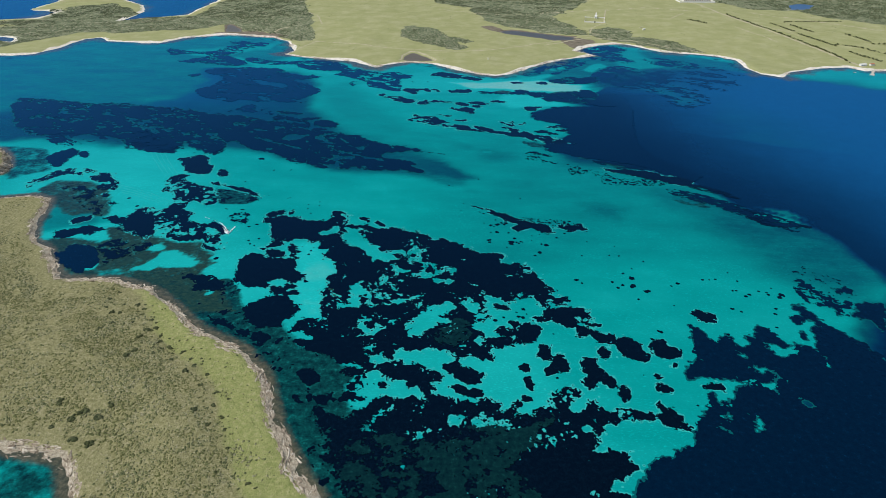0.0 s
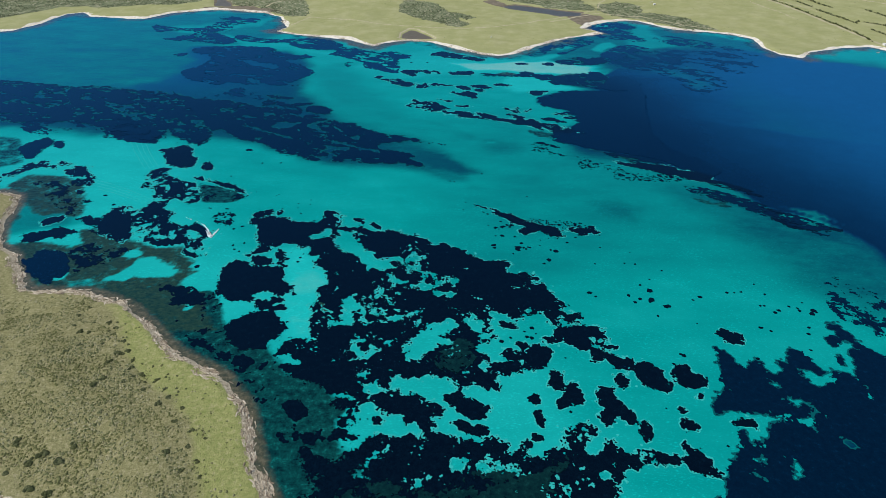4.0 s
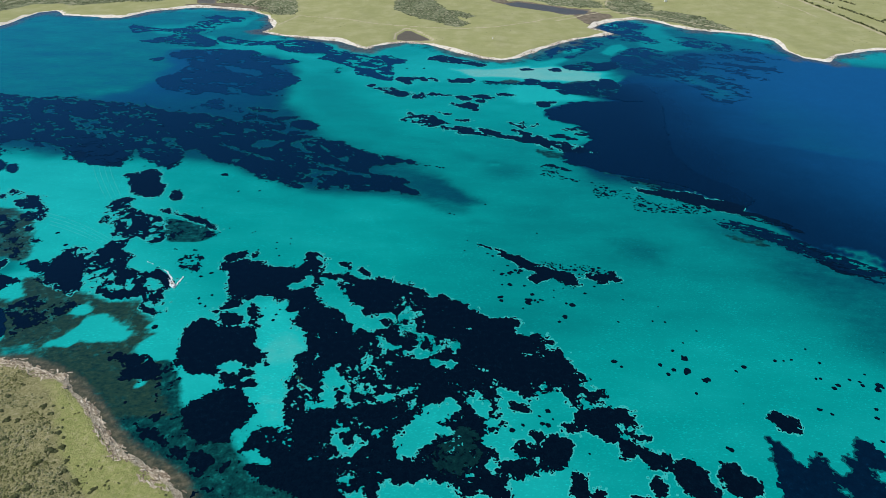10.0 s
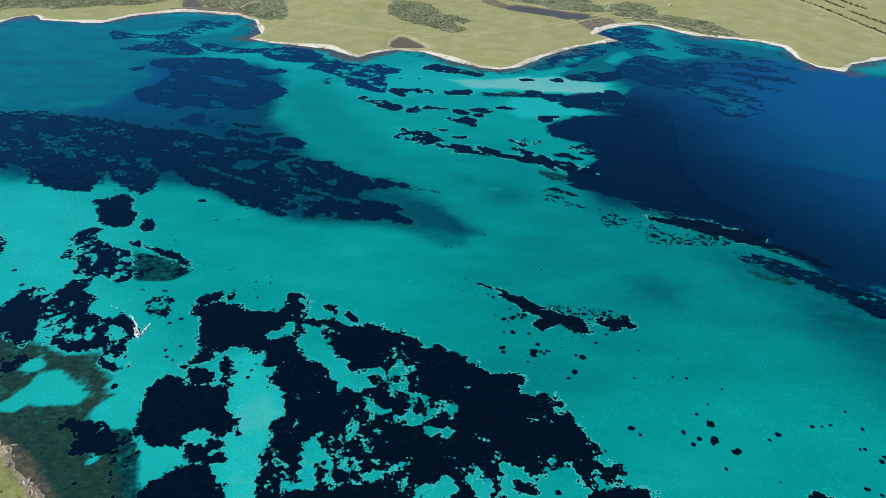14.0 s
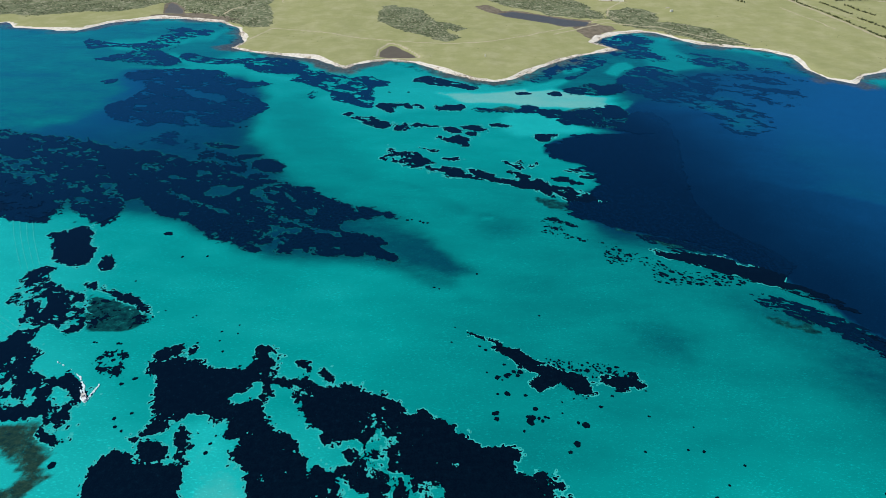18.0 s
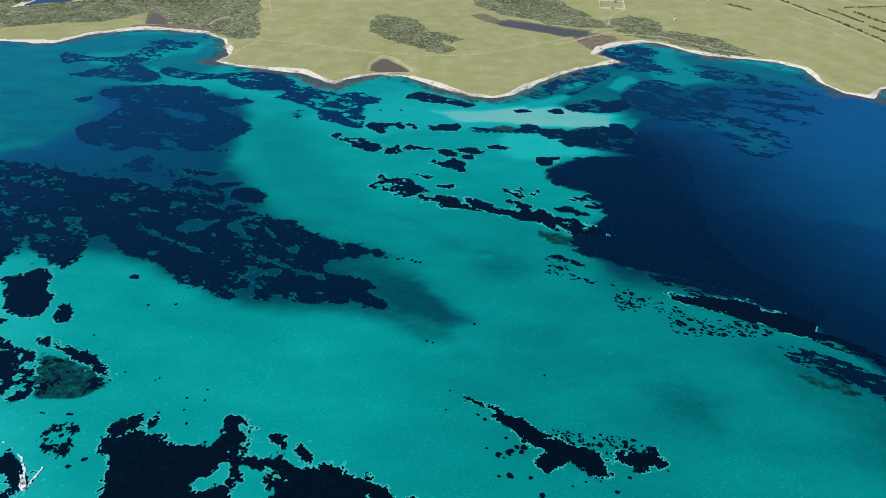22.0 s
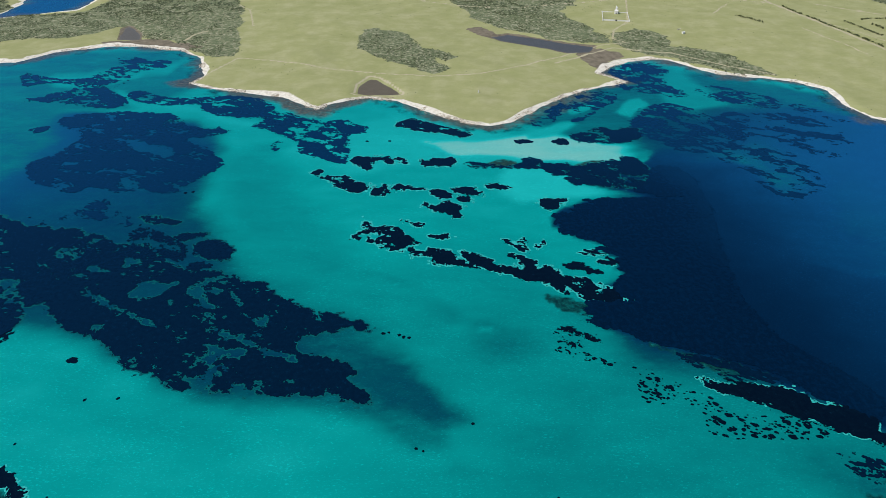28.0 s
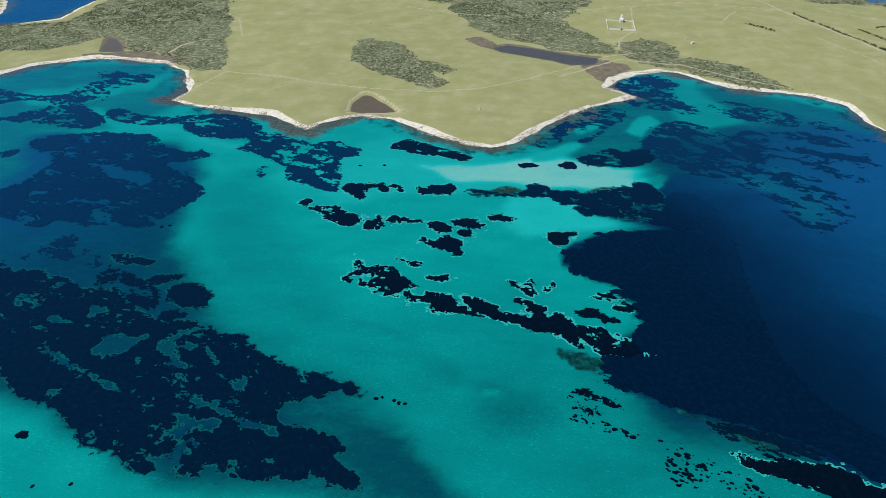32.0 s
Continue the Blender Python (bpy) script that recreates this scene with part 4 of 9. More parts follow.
# great meadow
seagrass_bed("broad dark seagrass meadow broken by sand windows",
    [[(-185.8, 577.7), (-181, 582.3), (-175.1, 580.5), (-169, 584.2), (-162.1, 580.6), (-156, 582.5), (-148.7, 577.1), (-141.5, 573.5), (-135.9, 575.4), (-131.2, 571.8), (-127, 575.4), (-121.7, 573.7), (-117.7, 579.1), (-116, 586.5), (-111.1, 587.5), (-106.3, 582.9), (-101.2, 575.6), (-98.6, 565), (-90.4, 562.4), (-81.6, 562.5), (-76.6, 561.7), (-68, 558.3), (-60.7, 557.5), (-53.4, 557.5), (-46.3, 560.2), (-41.3, 557.6), (-36.2, 551.7), (-31.3, 550.1), (-25.5, 550.2), (-22.5, 544.4), (-16.8, 544.4), (-13.3, 538.8), (-10.4, 534), (-6.3, 534.8), (-2.5, 538), (2.2, 535.7), (6.8, 530.2), (13.6, 526.3), (16.7, 521), (22.6, 518.8), (26.9, 514.3), (33.5, 510.7), (40.1, 509.2), (46.8, 509.3), (51.2, 508.6)] + [(56.3, 505.7), (56.2, 500), (51.7, 499.3), (50.8, 493.7), (54.7, 488.9), (60.3, 488.3), (67, 490.3), (73.3, 489), (78.6, 486.3), (82.8, 479.7), (84.8, 470.6), (87.7, 463.1), (88.4, 454.6), (91.4, 451), (95.2, 449.8), (95.6, 445.2), (92, 440.5), (94, 436.6), (97.6, 434.9), (102.5, 439.5), (105.8, 436.7), (107.7, 430.6), (105.7, 426.7), (102.1, 424), (97.3, 422.9), (91.7, 424), (88, 426.6), (89.6, 422.9), (94.9, 420.8), (100.7, 420.8), (106, 418.8), (111.7, 418.8), (115.7, 419.9), (115.4, 413.6), (119.7, 412.6), (121.6, 408.6), (120.3, 404.6), (117.2, 402.6), (121.3, 399.7), (125.6, 399.7), (125.9, 396.3), (122.6, 394.9), (117.4, 395.8), (114.4, 398.7), (110.8, 398.7)] + [(109.5, 401.1), (106.2, 402.5), (104.6, 400.6), (106.2, 397.7), (111.7, 394.9), (117.1, 394.9), (120.3, 393), (124.4, 388.4), (128.8, 384.7), (132.3, 382), (134.3, 379.3), (131.5, 375.8), (126.3, 375.8), (121.3, 376.6), (118.5, 379.3), (117.6, 382.4), (112.6, 383.7), (107, 382.3), (104.2, 385.5), (103.4, 390.1), (103.5, 393.9), (99, 394.8), (95.7, 396.2), (92.7, 399.6), (87.7, 402), (82.2, 401.9), (78.6, 402.4), (74.2, 402.4), (71.6, 404.8), (74, 408.3), (77.9, 409.4), (81.5, 413.5), (83, 417.6), (86, 419.7), (84.2, 422.9), (82.6, 426.6), (79.8, 433.7), (78.4, 437.1), (76.3, 441.6), (72.9, 440.4), (70.2, 434.8), (66.2, 434.2), (62.3, 434.7), (61.4, 437), (56, 430.3)] + [(51.5, 431.9), (49.6, 436.4), (44.9, 436.3), (41.1, 438.6), (36.5, 439.7), (33.9, 437.4), (36.7, 431.8), (38.4, 429.1), (34.3, 426.4), (35, 419.5), (36.5, 414.3), (33.4, 412.2), (30.1, 413.2), (26.9, 410.6), (24.9, 408.1), (24.5, 400.7), (23.1, 394.9), (25.9, 392.6), (28.2, 388.9), (31.6, 386.6), (32, 382), (36.5, 382), (41.7, 380.7), (49, 383.5), (52.1, 379.9), (52, 373.3), (49.4, 371.1), (45.4, 372.8), (46.3, 367.7), (42.7, 365.6), (39.8, 367.7), (38.2, 368.9), (38.3, 362.7), (35.5, 357.3), (31.1, 355.3), (27.6, 353.7), (24.4, 355.3), (22, 359.7), (19.1, 361.8), (19.6, 358.5), (17.1, 355.3), (12.8, 355.3), (9.6, 358.5), (5.6, 361.7), (3, 363.8)] + [(1.3, 365.8), (-2.8, 366.7), (-7.2, 367.9), (-10.7, 370), (-15.7, 367.5), (-17.3, 365.8), (-20.8, 367), (-25.9, 366.6), (-29.3, 367.4), (-32.8, 368.2), (-33.9, 364.9), (-37.2, 363.6), (-38.9, 360.3), (-40.3, 357.1), (-43.7, 358.3), (-46.4, 361.1), (-48.9, 360.3), (-52, 357.4), (-54.6, 352.2), (-59.7, 348.7), (-62.4, 351), (-66.3, 353.4), (-71, 351.8), (-75.6, 350.2), (-79.5, 353.3), (-81.8, 357.3), (-87.2, 359.3), (-92.2, 359.3), (-97.6, 360.9), (-101.5, 363.3), (-105.5, 366.2), (-108.7, 369.6), (-111.7, 373.5), (-114.6, 375.6), (-120.7, 379.1), (-120.4, 384.5), (-117.6, 391.9), (-118, 396.7), (-115.6, 401.5), (-112.5, 404), (-107.5, 406.5), (-103.3, 404), (-99.8, 399.6), (-95, 399.2), (-92, 402.6)] + [(-89.8, 406.6), (-95.9, 407.5), (-98.8, 412.6), (-100.5, 417.7), (-103.3, 425.7), (-103.2, 431.1), (-100.1, 435), (-98, 438.4), (-101.3, 441.2), (-101.1, 446.4), (-99.1, 451.1), (-99.2, 458.3), (-101.7, 465.1), (-99.4, 470.8), (-95.1, 474.7), (-99.1, 485.9), (-99, 492.7), (-103.1, 496.2), (-107.9, 498.9), (-113.1, 503.2), (-112, 509), (-110.7, 514.1), (-115.7, 516.3), (-122.1, 514.8), (-120.8, 519.3), (-117.9, 523.1), (-118.2, 529.3), (-123.1, 530.8), (-128.3, 529.2), (-133.2, 534.7), (-138, 535.5), (-145.7, 538.6), (-148.1, 534.6), (-150.5, 529.1), (-155.7, 531.4), (-159.3, 527.5), (-154.1, 525.2), (-157.7, 521.3), (-164.1, 519.8), (-169.8, 516), (-173.7, 513.7), (-173.6, 521.2), (-169.2, 526.6), (-167.6, 532.9), (-170.8, 540.9)] + [(-174.4, 549.1), (-172.9, 557.5), (-176.2, 564.4), (-183.5, 567.8)]],
    [[(-101.3, 560.6), (-95, 560.7), (-88.3, 558.1), (-82.9, 549.7), (-77.3, 543.2), (-73.6, 535.9), (-70.9, 528.1), (-66.7, 523.5), (-62.2, 524.3), (-60.8, 519.7), (-62, 513.7), (-58.5, 510.1), (-54, 510.1), (-48.5, 513.8), (-43.2, 516.1), (-38.6, 514.6), (-34.1, 507.3), (-36.6, 504.4), (-40.9, 508.7), (-43.7, 509.4), (-44.6, 503.6), (-42.9, 498.7), (-45.7, 495.8), (-51.3, 494.4), (-57.1, 495.8), (-61.7, 497.8), (-64.7, 493.6), (-66.8, 492.9), (-67.3, 500.6), (-70.4, 504.9), (-73.7, 513.6), (-78.8, 518.1), (-84.8, 521.8), (-90.2, 521.8), (-96.3, 525.6), (-98, 533.4), (-103.6, 538.9), (-105.7, 543), (-100, 546.3), (-98.4, 551.3)],
     [(-124.4, 549.4), (-120.4, 553.6), (-115.3, 552), (-113, 558), (-109.7, 561.4), (-104.3, 558), (-104.2, 551.2), (-107.4, 547.9), (-112.6, 544.5), (-118.4, 542.9), (-123.6, 545.3)],
     [(-81.1, 434), (-82.6, 440.7), (-81.4, 448.3), (-79.4, 454.2), (-75.8, 457.3), (-72.1, 451.3), (-67.6, 450.1), (-64.4, 444.3), (-60.6, 438.6), (-56.1, 436.9), (-51.8, 440.9), (-50.6, 436.9), (-53.8, 434.1), (-55.9, 431.3), (-60.1, 434.1), (-64.8, 434.1), (-70.2, 434), (-68.7, 425.8), (-68.6, 418.9), (-72.2, 417.9), (-78.3, 420.5), (-83.8, 419.4), (-88.1, 417.8), (-89.4, 423.1), (-87.1, 427.4), (-82.5, 423.1), (-79.5, 428.5)],
     [(-65.1, 430.8), (-60.5, 431.3), (-58.9, 427.5), (-62.9, 425.3)],
     [(-69.1, 411.7), (-65.1, 412.7), (-61.6, 408.7), (-65.1, 407.2)],
     [(-64.7, 403.7), (-59.3, 404.7), (-55.4, 403.3), (-60, 401.3)],
     [(-48.6, 437), (-45.4, 435.8), (-43.5, 431.4), (-39.2, 431.4), (-33.5, 434.2), (-27.8, 436.5), (-22, 439.9), (-16.1, 438.8), (-13.3, 436.6), (-17.9, 434.3), (-23.6, 431.5), (-31.3, 428.7), (-37, 427.6), (-41.6, 427.1), (-45.6, 429.8)],
     [(-31.1, 395.6), (-28.4, 399), (-23.3, 399), (-25.1, 405.4), (-20, 407.9), (-19.1, 413), (-14.3, 415), (-13.7, 421.8), (-8, 423.5), (-2.2, 423.5), (1.6, 426.2), (5.5, 428.9), (10.1, 429), (10.4, 424.6), (13, 422), (8.4, 417.2), (3.4, 415.6), (-0.3, 412), (-2.9, 408), (-1.5, 403), (-2.9, 397.2), (-6.5, 392.4), (-11.1, 389.6), (-14.6, 386.4), (-18, 383.2), (-23.3, 383.1), (-26.9, 384.9), (-26.5, 390.9), (-29, 390.9)],
     [(-69.2, 396.4), (-65.9, 399.3), (-62, 396.9), (-58.9, 392.2), (-55.1, 390.8), (-53.7, 397), (-49.4, 397.9), (-47.1, 393.2), (-46.6, 387.6), (-50, 386.2), (-51.3, 381.7), (-56.4, 380.7), (-61.1, 381.6), (-65, 379.4), (-68.1, 381.6), (-73.2, 382.9), (-77.7, 382.4), (-72.8, 384.7), (-69.3, 385.2), (-64.5, 383.9), (-61.9, 387.5), (-67.5, 392.2)],
     [(-46.1, 401.3), (-41.8, 402.8), (-36, 403.8), (-38.7, 400.4), (-40.3, 398), (-44, 398.9)],
     [(-18.9, 489.8), (-15.5, 492.6), (-11.1, 489.9), (-7.6, 487.8), (-6.7, 481.8), (-3.2, 481.2), (-3.6, 475.3), (-4.4, 470.1), (-8.6, 468.8), (-10.6, 465), (-15.6, 465.6), (-18.9, 463.7), (-20.3, 470), (-19.3, 477.8)],
     [(-42.9, 481.6), (-41, 484.9), (-37.7, 479.6), (-30, 478.4), (-31.9, 475.1), (-35.9, 471.8), (-40.2, 473.1), (-44.6, 476.3)],
     [(-30.9, 472.5), (-26.8, 474.5), (-22.9, 471.3), (-25.2, 466.8), (-29.8, 467.4)],
     [(-32.9, 492.5), (-29.5, 495.3), (-27.6, 491.1), (-24.5, 490.5), (-26.5, 486.4), (-31.7, 487.7)],
     [(2.7, 481.2), (7.5, 483.2), (11.7, 481.2), (11.1, 473.4), (7.3, 471.5), (4, 475.3)],
     [(-8.6, 465), (-4.4, 466.9), (-1.1, 463.8), (3, 465.1), (8, 467), (9.2, 460.8), (5.8, 455.3), (1.8, 457.7), (-1.1, 462), (-3.1, 457.7), (-8, 457.6)],
     [(55.1, 475.6), (56.9, 472.4), (63, 470.5), (62.7, 468), (54.8, 468.6)],
     [(-37.7, 460.5), (-35.3, 461.8), (-33.8, 458.7), (-36.2, 457.5)],
     [(-57.6, 458.6), (-54.5, 460.4), (-50.9, 456.8), (-54.3, 455)],
     [(-120, 385.9), (-118, 389.1), (-114.8, 390.5), (-111.5, 392), (-107.6, 390.6), (-107.6, 385.9), (-103.6, 383.7), (-101.4, 378.3), (-106.5, 377.9), (-111.8, 378.3), (-115.5, 379.2), (-118, 382.3)],
     [(-98, 390.6), (-93.8, 393), (-92.7, 396.8), (-90.2, 393), (-91.4, 389.7), (-93.7, 386.9), (-96.5, 388.3)],
     [(14.4, 429), (19.1, 431.7), (22.4, 434), (23.2, 427.9), (26.6, 425.3), (29.5, 422.6), (28.7, 415.8), (26.6, 412.2), (24, 413.2), (21.2, 417.3), (17.6, 422.5)],
     [(23.4, 378.9), (25.9, 381.1), (28.8, 382), (31.2, 380.7), (27.5, 377.6), (29.7, 374.1), (28.1, 371), (24.9, 374.5)],
     [(9.6, 374), (14.4, 372.7), (15.7, 370.6), (11.6, 369.7)],
     [(106.1, 407.5), (111.2, 408.5), (115.8, 407.5), (115.8, 404.6), (110.4, 405)],
     [(6.5, 443.5), (10.4, 441.2), (14.2, 436.7), (17.3, 433.9), (12.6, 435.6)],
     [(62.6, 440.4), (67.1, 441), (67.7, 437), (63, 437)]], cuts=1, tuft=3.6, ragged=3.4, specks=0.07, step=0.6)
# ring blob
seagrass_bed("dark bed of seagrass under clear shallow water",
    [[(-14.5, 488.5), (-10.2, 487.8), (-8.8, 479.8), (-6.6, 476.5), (-8.7, 472), (-12.1, 475.2), (-14.1, 473.3), (-16, 479.8)]],
    [], cuts=1, tuft=3, ragged=1.9, step=0.6)
# meadow arc
seagrass_bed("dark bed of seagrass under clear shallow water",
    [[(-119.3, 596.9), (-115, 598.9), (-107.9, 596.1), (-101.9, 590.4), (-97.8, 586.7), (-99.4, 583.9), (-105.2, 588.5), (-109.1, 587.5), (-106.7, 579.2), (-102.3, 570.2), (-107.5, 572), (-112.3, 582.9), (-116.6, 590.3)]],
    [], cuts=1, tuft=3, ragged=2.3, step=0.6)
# meadow arc
seagrass_bed("dark bed of seagrass under clear shallow water",
    [[(-86.7, 579.4), (-83.1, 582.2), (-77.5, 577.6), (-75.2, 570.5), (-76.9, 563.4), (-82.8, 559.9), (-89.9, 559), (-96, 560.7), (-95.5, 564.1), (-88.1, 563.3), (-82, 565.1), (-79.2, 570.4), (-81.3, 575.8)]],
    [], cuts=1, tuft=3, ragged=2.3, step=0.6)
# meadow arc
seagrass_bed("dark bed of seagrass under clear shallow water",
    [[(-70.5, 572.3), (-66.3, 575), (-62.7, 568.8), (-60.3, 563.5), (-63.6, 562.6), (-66.6, 567.9), (-68.8, 566.1)]],
    [], cuts=1, tuft=3, ragged=1.7, step=0.6)
# south rise
seagrass_bed("dark bed of seagrass under clear shallow water",
    [[(58.6, 389.9), (62, 393.7), (61.4, 397.5), (64.4, 400.9), (68, 400.4), (70.4, 396.6), (74, 396.6), (76.3, 392.8), (75.3, 386.8), (72, 383.6), (68.7, 380.8), (69.4, 378.2), (63.9, 376.8), (60.7, 373.8), (56.6, 374.2), (55.5, 379), (56.9, 382.1), (52.5, 383), (49.1, 384.4), (44.7, 386.6), (42.5, 389.8), (46.4, 392.7), (45.6, 396), (49.2, 395), (51.5, 390.3), (56.1, 392.7)]],
    [], cuts=1, tuft=3.2, ragged=3.2, step=0.6)
# sand isle
seagrass_bed("dark bed of seagrass under clear shallow water",
    [[(42, 425.9), (45.9, 425.9), (50.5, 422.7), (54.8, 419.6), (52.6, 417.4), (47, 417.9), (42.7, 421.1)]],
    [], cuts=1, tuft=3, ragged=2.3, step=0.6)
# sand isle
seagrass_bed("dark bed of seagrass under clear shallow water",
    [[(51, 402.3), (54.8, 402.8), (57.1, 401.3), (60.1, 401.8), (60.1, 396), (57.3, 393.7), (54.1, 397.5)]],
    [], cuts=1, tuft=3, ragged=2.3, step=0.6)
# sand isle
seagrass_bed("dark bed of seagrass under clear shallow water",
    [[(26.6, 405.6), (31.2, 407.1), (34.9, 408.2), (35.9, 411.2), (37.9, 408.2), (33.9, 404.2), (30.7, 400.7), (27.1, 401.7)]],
    [], cuts=1, tuft=3, ragged=2.3, step=0.6)
# south bed
seagrass_bed("dark bed of seagrass under clear shallow water",
    [[(-47.6, 347.9), (-41, 352.9), (-32.8, 354.2), (-24.5, 353), (-16.1, 349.9), (-13.1, 345.6), (-7.7, 342.6), (-3.6, 336.1), (-5.6, 332), (-10.8, 332.5), (-8.6, 325.1), (-10.1, 319.5), (-7.3, 316.3), (-11.1, 314.6), (-13.8, 315.1), (-13.3, 323.4), (-18.2, 329), (-24.3, 324.5), (-27.3, 329), (-26.3, 333.6), (-31.4, 331.8), (-37.4, 331.8), (-41.8, 337.6), (-45.3, 340.6)]],
    [], cuts=1, tuft=3.4, ragged=2.8, specks=0.15, step=0.6)
# south bed
seagrass_bed("dark bed of seagrass under clear shallow water",
    [[(-45.8, 328.9), (-42.1, 331.2), (-39.1, 328.4), (-40.7, 324.4), (-44.7, 324.9)]],
    [], cuts=1, tuft=3, ragged=1.7, step=0.6)
# neck bed
seagrass_bed("dark bed of seagrass under clear shallow water",
    [[(-95.2, 366.8), (-85.6, 360.3), (-76.9, 357.8), (-68.4, 356.5), (-62.9, 352.8), (-57.2, 349.7), (-58.8, 345.4), (-63.8, 346.6), (-70.3, 346.5), (-73.7, 341.7), (-70.5, 335.7), (-65.9, 331.7), (-66, 323.2), (-60.1, 323.2), (-56.6, 326), (-60.9, 335.8), (-55.7, 335.8), (-52.2, 340.6), (-50.1, 349.1), (-53.7, 355.3), (-56.4, 361.7), (-61.4, 368.9), (-79, 372.2)]],
    [], cuts=1, tuft=3.4, ragged=3.4, specks=0.18, step=0.6)
# neck bed
seagrass_bed("dark bed of seagrass under clear shallow water",
    [[(-66.6, 318.7), (-63, 320.9), (-57.4, 316.6), (-52.2, 315), (-54.7, 309.6), (-60.7, 312.2)]],
    [], cuts=1, tuft=3.2, ragged=2.8, step=0.6)
# bay lump
seagrass_bed("rounded dark lump of seagrass on bright sand",
    [[(0.4, 346.9), (6.6, 350), (7.5, 357.6), (11.7, 358.2), (12.7, 350), (18.7, 345.1), (24.8, 344), (28.6, 339.2), (27.3, 329.2), (22, 326.4), (15, 329.2), (10.4, 336.1), (4.4, 340.8)]],
    [], cuts=1, tuft=3.2, ragged=2.7, step=0.6)
# bay lump
seagrass_bed("rounded dark lump of seagrass on bright sand",
    [[(6.3, 326.3), (11, 327.5), (16, 323.5), (21.9, 323.6), (25.7, 321.9), (24.6, 316.4), (19.7, 318), (12, 319.6)]],
    [], cuts=1, tuft=3.2, ragged=2.7, step=0.6)
# bay lump
seagrass_bed("rounded dark lump of seagrass on bright sand",
    [[(-9.7, 339.6), (-5.7, 340.8), (-2.4, 336.1), (-3.6, 333.7), (-8.8, 334.9)]],
    [], cuts=1, tuft=3.2, ragged=2.7, step=0.6)
# bay lump
seagrass_bed("rounded dark lump of seagrass on bright sand",
    [[(-10.3, 327.9), (-6.3, 327.9), (-5.5, 322.3), (-9.3, 321.2)]],
    [], cuts=1, tuft=3.2, ragged=2.7, step=0.6)
# south meadow
seagrass_bed("large black seagrass bed with ragged sandy edge",
    [[(-59.1, 299.2), (-53.8, 301.8), (-50.5, 306), (-49.4, 313.4), (-45.9, 316.6), (-36.2, 316.7), (-30.3, 314.5), (-24.6, 314.6), (-20.1, 317.8), (-16.9, 313.5), (-13.1, 315.1), (-7.3, 315.2), (-1.5, 313.6), (4.2, 315.2), (10, 313.6), (13.7, 311.5), (16.8, 312.6), (20.8, 316.9), (25.4, 316.4), (31, 313.7), (34.7, 311.6), (38.5, 311.6), (38.9, 307.4), (36.1, 304.8), (41.5, 302.2), (46.6, 304.8), (48, 299.7), (53.9, 296.2), (58.1, 299.8), (62, 301.3), (65.3, 306.5), (69.1, 303.9), (71.5, 310.2), (73.1, 318.3), (76.5, 322.7), (81.2, 322.7), (87.8, 325), (92.6, 325.6), (94.9, 321.1), (92.9, 316.7), (87.9, 316.7), (87.9, 310.2), (84.6, 306.6), (86.7, 304), (92.4, 304)] + [(96.7, 306.6), (98.8, 311.4), (102.3, 311.9), (103.7, 307.7), (108, 306.7), (109, 302.5), (114.9, 304.1), (120.8, 305.2), (124.3, 304.1), (126.2, 301.1), (131.4, 302.6), (136.8, 301.6), (140.4, 297.6), (137.7, 294.6), (131.6, 296.5), (124.4, 297), (119.8, 293.5), (114, 292.5), (108.3, 291.5), (105.6, 287.6), (102.7, 282.8), (98.8, 281.4), (95.8, 280.9), (97.4, 278.1), (97.1, 273.6), (93.1, 271.3), (90.9, 269.1), (95.2, 268.2), (101.3, 269.1), (105.1, 270.5), (108, 267.8), (113.3, 268.3), (115.2, 264.8), (113, 260.5), (115.9, 258.3), (116.3, 256.2), (111.4, 254.1), (107.5, 252.1), (103.7, 250), (99.7, 247.2), (98.2, 244), (99.6, 240.1), (105.6, 238.2), (107.5, 235.5), (102.4, 207.9)] + [(-49.1, 207.4), (-50.2, 228.3), (-54.8, 239.5), (-60.8, 247.4), (-65.4, 255.5), (-72.6, 268.4), (-78.6, 272.9), (-74.1, 277.4), (-79.2, 286.8), (-84.6, 296.6), (-83.6, 305.8), (-78.9, 306.9), (-72.5, 301.7), (-68, 296.7), (-62.1, 294.2)]],
    [[(-18, 276.3), (-20.1, 282.3), (-17.8, 289.5), (-14.1, 286.1), (-8.7, 288.1), (-3.3, 289.6), (2.2, 291), (3, 296), (7.1, 299.5), (11.6, 301.1), (17.1, 299.6), (15.1, 296), (13.2, 291.1), (9.5, 288.6), (4, 287.2), (-1.4, 283.3), (-5, 284.7), (-10.4, 284.7), (-11.3, 277.7)],
     [(20.7, 296.1), (26.1, 294.6), (31.8, 296.1), (37.3, 296.1), (42.2, 297.2), (43.1, 291.2), (43.9, 287.3), (39.6, 288.3), (35.2, 293.2), (29.7, 293.1), (24.1, 291.1)],
     [(87.8, 289.5), (94.6, 291), (94.6, 285.6), (91.9, 282.8), (87.9, 284.7)],
     [(78.1, 279.9), (82.6, 280.9), (86, 279.9), (80.6, 275.8)],
     [(68.7, 281.3), (73.9, 282.2), (75.7, 280.4), (70.5, 279)],
     [(55.1, 275.2), (58.7, 275.7), (57.2, 272.5)],
     [(-52.3, 288.4), (-49, 291.8), (-46.8, 287.9), (-41.9, 286), (-48.3, 285)]], cuts=1, tuft=3.6, ragged=3.4, specks=0.09, step=0.6)
